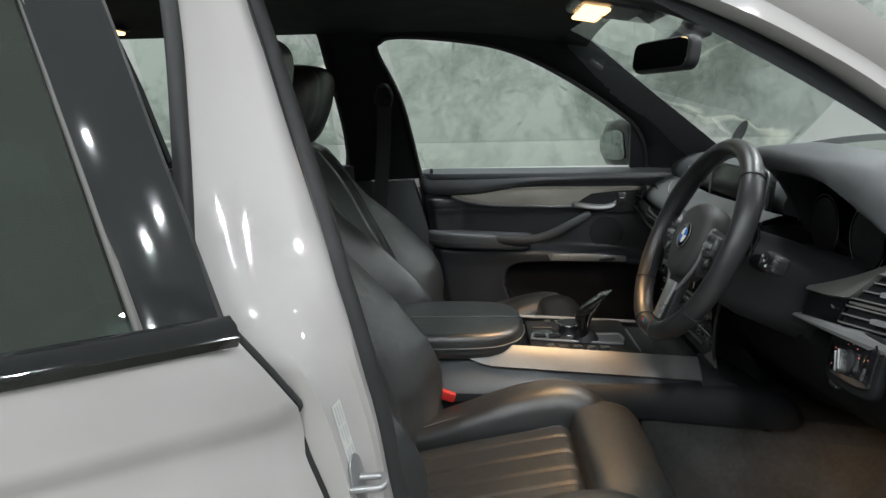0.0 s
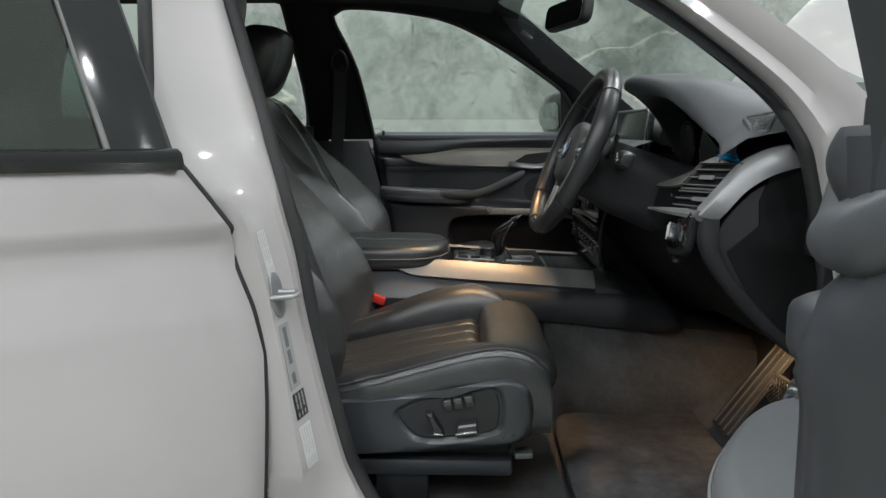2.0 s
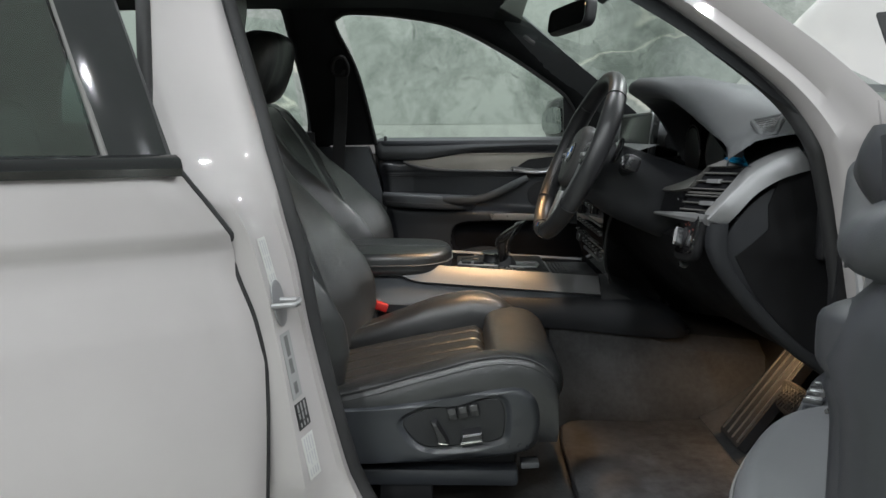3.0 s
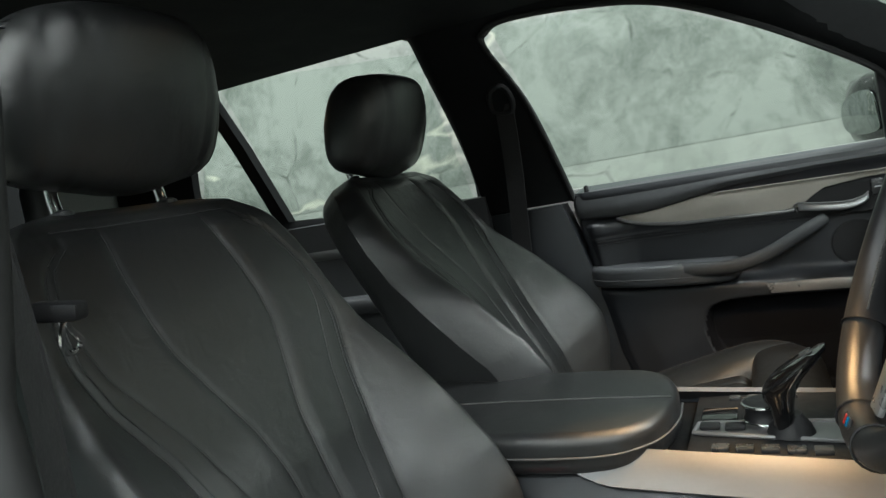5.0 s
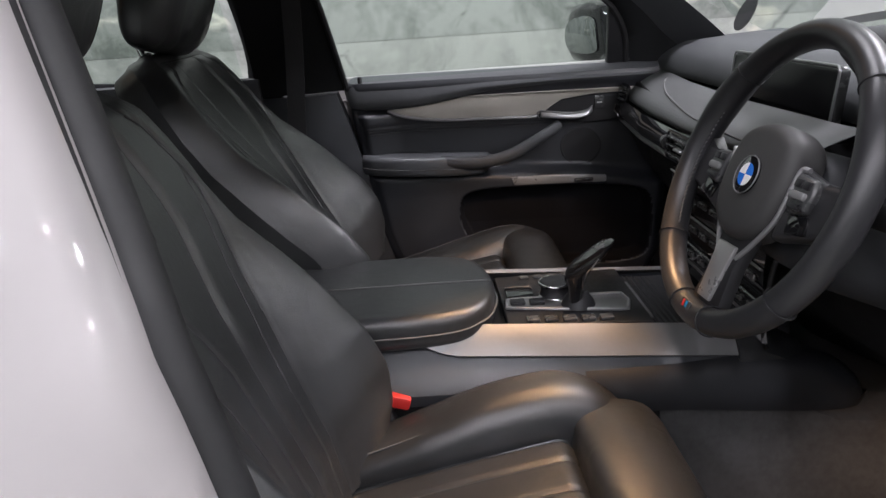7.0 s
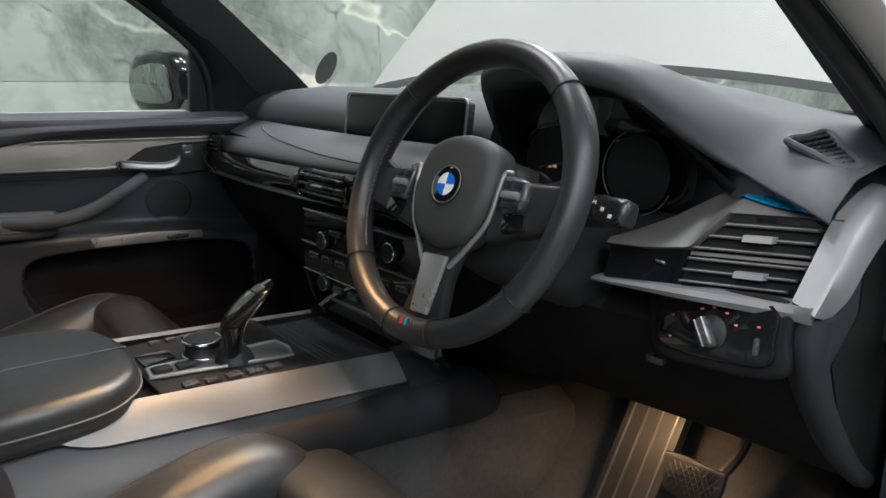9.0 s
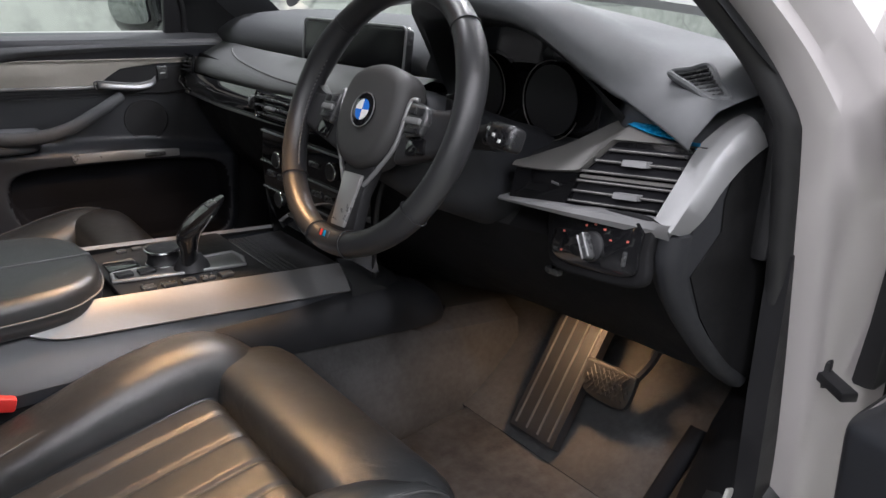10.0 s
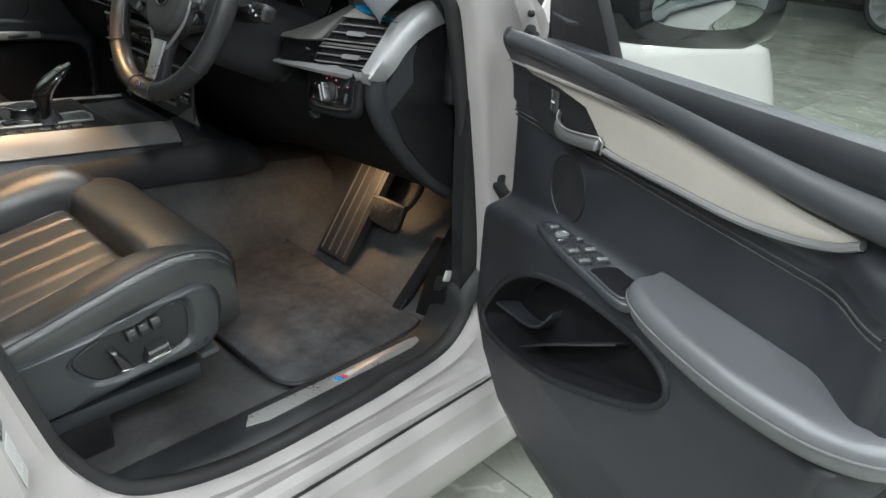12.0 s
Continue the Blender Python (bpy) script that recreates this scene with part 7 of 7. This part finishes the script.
    part("shut_seal", tube([p + Vector((0, sign * 0.012, 0)) + (p - c).normalized() * 0.010 for p in (ring_in[60:] + ring_in[:40]) if p.z < 0.97], 0.010, 8), M_RUBBER, d, "black rubber seal")
    # the panel's rear end and the seal strip beside it
    part("panel_end", loft([[F(door_rear_x(z) + dx, z, w) for dx, w in ((0.030, depth(door_rear_x(z) + 0.03, z) - 0.004), (0.006, depth(door_rear_x(z), z) - 0.006), (-0.006, depth(door_rear_x(z), z) - 0.020), (-0.008, -0.030), (0.030, -0.030))] for z in [0.56 + 0.60 * k / 24 for k in range(25)]]), M_DOOR, d, "dark rear end of the door panel", smooth=60)
    part("end_seal", loft([[F(door_rear_x(z) + dx, z, w) for dx, w in ((-0.010, -0.032), (-0.016, -0.040), (-0.016, -0.066), (-0.006, -0.074), (0.02, -0.05))] for z in [0.80 + 0.36 * k / 12 for k in range(13)]]), M_RUBBER, d, "black seal at the door's rear end", smooth=60)
    # belt rail
    def rail_ring(x):
        if open_side:
            lo, fo = rail_low_open(x), rail_fold(x)
            return ((-0.002, lo), (0.018, lo + 0.001), (0.027, lo + 0.006), (0.031, (lo + fo) / 2), (0.029, fo - 0.005), (0.021, fo + 0.003), (0.000, fo * 0.45 + 1.158 * 0.55), (-0.030, 1.156), (-0.072, 1.149), (-0.076, 1.135))
        lo = rail_low(x)
        return ((-0.002, lo), (0.020, lo + 0.001), (0.028, lo + 0.008), (0.030, lo * 0.55 + 1.162 * 0.45), (0.020, 1.160), (0.004, 1.166), (-0.030, 1.172), (-0.072, 1.174), (-0.076, 1.135))
    ends = [(0.722, 0.30), (0.718, 0.55), (0.708, 0.76), (0.692, 0.91), (0.668, 0.98)] if open_side else [(0.735, 1.0)]
    ends += [(0.645 - 0.728 * i / 24, 1.0) for i in range(25)] + [(-0.092, 0.985), (-0.100, 0.94), (-0.107, 0.86), (-0.112, 0.74), (-0.1155, 0.58), (-0.117, 0.36)]
    # the open door's rail carries ceiling light in its paler colour
    part("belt_rail", loft([spline([F(x, 1.145 + (z - 1.145) * e, -0.02 + (w + 0.02) * e) for w, z in rail_ring(x)], 44, True) for x, e in ends]), M_RAIL_LIT if open_side else M_VINYL, d, "padded window rail", smooth=85)
    # aluminium inlay with a bright lower lip
    TR = [(q.x, q.y) for q in spline([(0.648, 1.140, 0), (0.600, 1.137, 0), (0.433, 1.135, 0), (0.245, 1.125, 0), (0.149, 1.109, 0), (0.07, 1.097, 0), (-0.005, 1.093, 0)], 30)] + [(q.x, q.y) for q in spline([(-0.010, 1.090, 0), (0.015, 1.080, 0), (0.062, 1.070, 0), (0.135, 1.062, 0), (0.227, 1.060, 0), (0.342, 1.058, 0), (0.384, 1.060, 0)], 24)] + [(0.402, 1.070), (0.416, 1.080), (0.442, 1.096), (0.526, 1.106), (0.610, 1.108), (0.645, 1.114)]
    tr = part("trim_inlay", plate(TR, 0.012, 0.003, lambda u, v, w: F(u, v, 0.000 + w), 2), M_INLAY, d, "pale brushed aluminium inlay", smooth=40)
    part("inlay_lip", tube([F(q.x, q.y, 0.013) for q in spline([(-0.012, 1.090, 0), (0.015, 1.078, 0), (0.062, 1.067, 0), (0.135, 1.059, 0), (0.227, 1.057, 0), (0.342, 1.055, 0), (0.378, 1.056, 0)], 48)], 0.0042, 8), M_SATIN, tr)
    # handle bowl, lever and lock key
    bowl = part("handle_bowl", plate([(q.x, q.y) for q in spline([(0.384, 1.070, 0), (0.410, 1.092, 0), (0.52, 1.103, 0), (0.62, 1.104, 0), (0.640, 1.085, 0), (0.620, 1.052, 0), (0.575, 1.037, 0), (0.50, 1.034, 0), (0.42, 1.044, 0)], 48, True)], 0.004, 0.001, lambda u, v, w: F(u, v, w + 0.001), 1), M_DARK, d, "black handle bowl")
    lever = spline([(0.522, 1.066, 0.006), (0.508, 1.058, 0.015), (0.480, 1.053, 0.020), (0.445, 1.055, 0.022), (0.410, 1.059, 0.021), (0.386, 1.062, 0.017)], 22)
    part("door_lever", loft([[F(q.x, q.y + (0.0075 + 0.002 * k / 21) * math.sin(a), q.z + 0.0035 * math.cos(a) - 0.003 * math.sin(a)) for a in [2 * math.pi * i / 14 for i in range(14)]] for k, q in enumerate(lever)]), M_ALU, bowl, "satin metal door lever", smooth=80)
    part("lever_edge", tube([F(q.x, q.y + 0.0085, q.z + 0.001) for k, q in enumerate(lever)] + [F(0.379, 1.066, 0.016), F(0.380, 1.058, 0.016), F(0.384, 1.050, 0.014)], 0.0018, 8), M_SATIN, bowl, smooth=80)
    part("lock_key", box((0.026, 0.006, 0.034), F(0.540, 1.083, 0.006), 0.003, 2), M_KEY, bowl)
    part("key_bar", box((0.012, 0.001, 0.002), F(0.540, 1.083, 0.0098), 0, 1), M_PLAINWHITE, bowl)
    # stitched seam below the inlay
    for dz in (0.0, 0.008):
        part("stitch_line", tube([S(0.695 - 0.76 * i / 40, 1.0385 - dz, 0.0010) for i in range(41)], 0.0012, 6), M_SEAM, panel)
    # speaker
    sp = part("speaker", loft([[F(0.494 + 1.06 * r * math.cos(a), 0.968 + r * math.sin(a), w) for a in [2 * math.pi * i / 44 for i in range(44)]] for r, w in ((0.051, -0.006), (0.0505, -0.0030), (0.0480, -0.0026), (0.0470, -0.0042), (0.03, -0.0040), (0.002, -0.0036))]), M_DARK, d, "round black speaker grille", smooth=50)
    # armrest
    AR = [(q.x, q.y) for q in spline([(0.246, -0.018, 0), (0.248, 0.012, 0), (0.230, 0.045, 0), (0.16, 0.070, 0), (0.04, 0.078, 0), (-0.045, 0.066, 0), (-0.085, 0.042, 0), (-0.100, 0.010, 0), (-0.100, -0.020, 0), (0.10, -0.022, 0)], 60, True)]
    arm_z = 0.925
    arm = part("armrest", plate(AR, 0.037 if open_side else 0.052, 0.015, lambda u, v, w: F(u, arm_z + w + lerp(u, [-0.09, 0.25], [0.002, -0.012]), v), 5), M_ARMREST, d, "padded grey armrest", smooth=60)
    part("seam", tube([F(u, arm_z + 0.020 + lerp(u, [-0.09, 0.25], [0.002, -0.012]), v + 0.0012) for u, v in AR[4:46]], 0.0014, 6), M_STITCH, arm)
    # pull grip and switches
    if open_side:
        CO = [(q.x, q.y) for q in spline([(0.506, 0.016, 0), (0.494, 0.036, 0), (0.45, 0.046, 0), (0.40, 0.050, 0), (0.31, 0.055, 0), (0.225, 0.058, 0), (0.215, 0.03, 0), (0.225, 0.004, 0), (0.32, 0.002, 0), (0.42, 0.002, 0), (0.49, 0.004, 0)], 60, True)]
        sw = part("switch_console", plate(CO, 0.012, 0.004, lambda u, v, w: F(u, ledge(u) - 0.006 + w, v), 3), M_PLASTIC, d, "dark switch console", smooth=40)
        for x, w, sx, sy in ((0.466, 0.024, 0.020, 0.016), (0.412, 0.040, 0.012, 0.010), (0.414, 0.012, 0.012, 0.010), (0.378, 0.040, 0.026, 0.018), (0.380, 0.016, 0.026, 0.018), (0.344, 0.042, 0.026, 0.018), (0.346, 0.017, 0.026, 0.018)):
            ky = part("window_switch", box((sx, sy, 0.006), F(x, ledge(x) + 0.0080, w), 0.0018, 2), M_KEY, sw)
            part("key_edge", box((sx * 0.30, sy * 0.8, 0.003), F(x - sx * 0.28, ledge(x) + 0.0108, w), 0.001, 1), M_KEYS, ky)
        part("mirror_dial", lathe([(0.010, 0), (0.010, 0.004), (0.007, 0.005), (0.006, 0.004), (0, 0.004)], 24, Matrix.Translation(F(0.437, ledge(0.437) + 0.0055, 0.024))), M_KEYS, sw)
        CU = [(q.x, q.y) for q in spline([(0.320, 0.010, 0), (0.315, 0.046, 0), (0.29, 0.051, 0), (0.235, 0.053, 0), (0.228, 0.03, 0), (0.235, 0.008, 0), (0.29, 0.007, 0)], 44, True)]
        # flat near-black plate drawn as the shade inside the cup
        cup = part("pull_cup", plate(CU, 0.002, 0.0005, lambda u, v, w: F(u, ledge(u) + 0.0056 + w, v)), M_SHADE, sw)
        part("cup_rim", tube([F(u, ledge(u) + 0.0070, v) for u, v in CU], 0.0022, 8, True), M_PLASTIC, cup)
    else:
        part("pull_grip", tube(spline([F(0.12, 0.955, 0.055), F(0.22, 0.952, 0.066), F(0.30, 0.968, 0.064), F(0.38, 1.005, 0.044), F(0.435, 1.030, 0.012)], 24), lambda s: 0.017 - 0.004 * s, 12), M_VINYL, d, "diagonal pull grip", smooth=70)
        st = part("grip_strip", plate([(0.31, 0.881), (0.30, 0.903), (0.42, 0.905), (0.55, 0.898), (0.55, 0.880)], 0.010, 0.003, lambda u, v, w: F(u, v, 0.038 + w)), M_STRIP, d, "satin metal strip")
        part("window_switch", box((0.05, 0.010, 0.010), F(0.49, 0.890, 0.052), 0.003, 2), M_KEY, st)
    # lining of the pocket, coloured as its own shade, with lip and divider
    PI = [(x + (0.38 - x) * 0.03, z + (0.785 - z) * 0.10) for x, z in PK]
    pk = part("door_pocket", plate(PI, 0.004, 0.001, lambda u, v, w: F(u, v, -0.010 + w)), M_SHADE, d, "door pocket lining with its shade in the colour")
    not open_side or part("pocket_lip", tube([S(x, z, -0.001) for x, z in [(x + (x - 0.38) * 0.012, z + (z - 0.785) * 0.03) for x, z in PK]], 0.0058, 10, True), M_CAP, pk)
    dv = spline([(0.505, 0.700, 0.040), (0.47, 0.722, 0.030), (0.42, 0.752, 0.026), (0.36, 0.786, 0.022), (0.29, 0.826, 0.012)], 14)
    not open_side or part("pocket_divider", loft([[F(q.x, q.y, -0.008), F(q.x, q.y, q.z), F(q.x - 0.004, q.y + 0.006, q.z), F(q.x - 0.012, q.y + 0.012, -0.008)] for q in dv]), M_PLASTIC, pk, smooth=60)
    not open_side or part("pocket_divider", loft([[F(q.x, q.y, -0.008), F(q.x, q.y, q.z), F(q.x, q.y + 0.006, q.z), F(q.x, q.y + 0.010, -0.008)] for q in spline([(0.62, 0.718, 0.034), (0.58, 0.716, 0.022), (0.535, 0.722, 0.018), (0.49, 0.742, 0.018), (0.465, 0.775, 0.010)], 14)]), M_PLASTIC, pk, smooth=60)
    # window frame, pane and mirror
    W = [(0.775, 1.135), (0.725, 1.235), (0.65, 1.32), (0.54, 1.415), (0.40, 1.50), (0.25, 1.565), (0.08, 1.605), (-0.08, 1.615), (-0.20, 1.600), (-0.235, 1.56), (-0.205, 1.42), (-0.150, 1.26), (-0.110, 1.135), (-0.088, 1.02)]
    wf = spline([(x, z, 0) for x, z in W], 70)
    fr = not open_side or part("window_frame", loft([[Vector((p.x + ox, sign * ((side_y(p.y) + 0.2 * max(0.0, p.y - 1.17)) + oy), p.y + oz)) for ox, oy, oz in ((0, 0.0, 0), (0, 0.045, 0), ((0.36 - p.x) * 0.06, 0.050, (1.2 - p.y) * 0.10), ((0.36 - p.x) * 0.085, 0.015, (1.2 - p.y) * 0.12))] for p in wf]), M_FRAME, d, "black window frame", smooth=40)
    not open_side or part("frame_seal", tube([Vector((p.x + (0.36 - p.x) * 0.085, sign * ((side_y(p.y) + 0.2 * max(0.0, p.y - 1.17)) + 0.012), p.y + (1.2 - p.y) * 0.12)) for p in wf], 0.010, 8), M_RUBBER, fr)
    if open_side:
        bm = bmesh.new()
        bm.faces.new([bm.verts.new((p.x + (0.36 - p.x) * 0.08, sign * ((side_y(p.y) + 0.2 * max(0.0, p.y - 1.17)) + 0.030), p.y + (1.2 - p.y) * 0.12)) for p in wf])
        part("window_pane", bm, M_GLASS, d, "clear window pane", smooth=0).visible_shadow = False
    part("mirror_sail", plate([(0.755, 1.13), (0.50 if open_side else 0.575, 1.13), (0.515 if open_side else 0.560, 1.33), (0.62, 1.30), (0.72, 1.215)], 0.02, 0.004, lambda u, v, w: Vector((u, sign * (side_y(v) + 0.002 + w), v))), M_DARK, d, "black mirror triangle")
    part("sail_ledge", tube([Vector((x, sign * 0.792, z)) for x, z in ((0.72, 1.19), (0.65, 1.182), (0.58, 1.188))], 0.006, 8), M_PLASTIC, d)
    # outside mirror
    near_by = 0.058 if open_side else 0.0
    hs = []
    for k, (yy, rx, rz, zc, xc) in enumerate(((0.89, 0.030, 0.030, 1.175, 0.66), (0.915, 0.050, 0.062, 1.205, 0.655), (0.95, 0.062, 0.082, 1.222, 0.655), (1.02, 0.066, 0.088, 1.228, 0.655), (1.09, 0.060, 0.082, 1.226, 0.66), (1.125, 0.045, 0.062, 1.222, 0.665), (1.14, 0.02, 0.03, 1.22, 0.67))):
        xc += -0.060 - 0.42 * (yy - 1.02)
        yy -= near_by
        zc += 0.014
        hs.append([Vector((xc + rx * math.copysign(abs(math.cos(a)) ** 0.7, math.cos(a)) * (1.0 if math.cos(a) > 0 else 0.6), sign * yy, zc + rz * math.copysign(abs(math.sin(a)) ** 0.75, math.sin(a)))) for a in [2 * math.pi * j / 28 for j in range(28)]])
    mr = part("door_mirror", loft(hs), M_BLACK, d, "gloss black outside mirror", smooth=60)
    part("mirror_glass", plate([(1.02 + (q.x - 1.02) * 0.84, 1.224 + (q.y - 1.224) * 0.84) for q in spline([(0.940, 1.172, 0), (1.02, 1.162, 0), (1.085, 1.176, 0), (1.105, 1.215, 0), (1.09, 1.262, 0), (1.02, 1.285, 0), (0.955, 1.278, 0), (0.937, 1.22, 0)], 44, True)], 0.003, 0.0005, lambda u, v, w: Vector((0.556 - w - 0.42 * (u - 1.02), sign * (u - near_by), v + 0.014))), M_MIRROR, mr, "mirror glass")
    part("mirror_foot", loft([[Vector((0.655 + dx - 0.1 * (yy - 0.82), sign * yy, 1.165 + dz)) for dx, dz in ((-0.05, 0.0), (0.05, 0.0), (0.04, 0.035), (-0.04, 0.035))] for yy in (0.82, 0.95)]), M_BLACK, mr)
    # lock pin
    part("lock_pin", lathe([(0.006, 0), (0.006, 0.018), (0.004, 0.022), (0, 0.022)], 12, Matrix.Translation(F(-0.078, 1.160, 0.006))), M_DARK, d)
    return d


front_door("passenger_door", "closed dark passenger door panel with aluminium inlay and armrest", 1, Matrix.Identity(4), False)
OPEN = Matrix.Translation((0.891, -0.76, 0.0)) @ Matrix.Rotation(radians(57), 4, "Z") @ Matrix.Translation((0, 0, 1.0)) @ Matrix.Rotation(radians(3.3), 4, "Y") @ Matrix.Translation((-0.891, 0.76, -1.027))
front_door("driver_door", "wide open driver's door with armrest, switches and pocket", -1, OPEN, True)

# ---- showroom beyond ----
car2 = thing("parked_car", "dark parked car with silver spoked wheels, across the showroom", "car")
CX, CY = 10.75, 1.10
part("body_side", loft([[(CX + dx, y, z) for dx, z in ((0.15, 0.28), (0.03, 0.36), (0.0, 0.75), (0.08, 0.98), (0.35, top), (1.55, top), (1.85, 0.98), (1.9, 0.4), (1.7, 0.28))] for y, top in ((CY + 0.95, 1.00), (CY + 0.80, 1.02), (CY - 0.2, 1.15), (CY - 0.9, 1.62), (CY - 2.6, 1.65), (CY - 3.5, 1.35), (CY - 3.8, 1.0))]), M_CAR2, car2, smooth=30)
for wy in (CY, CY - 2.9):
    wm = Matrix.Translation((CX - 0.02, wy, 0.385)) @ Matrix.Rotation(radians(-90), 4, "Y")
    w2 = part("wheel", lathe([(0.25, -0.12), (0.36, -0.13), (0.385, -0.10), (0.385, 0.06), (0.365, 0.08), (0.31, 0.075), (0.29, 0.0), (0.0, 0.0)], 48, wm), M_RUBBER, car2, "black tyre on a silver spoked rim")
    part("rim_edge", lathe([(0.312, 0.04), (0.312, 0.082), (0.285, 0.082), (0.280, 0.03)], 48, wm), M_SATIN, w2)
    for k in range(20):
        sgn = 1 if k % 2 else -1
        part("spoke", box((0.255, 0.016, 0.018), (0.160, 0.0, 0.065), 0.004, 1), M_SATIN, w2).matrix_local = wm @ Matrix.Rotation(radians(36 * (k // 2)), 4, "Z") @ Matrix.Rotation(radians(6 * sgn), 4, "Z")
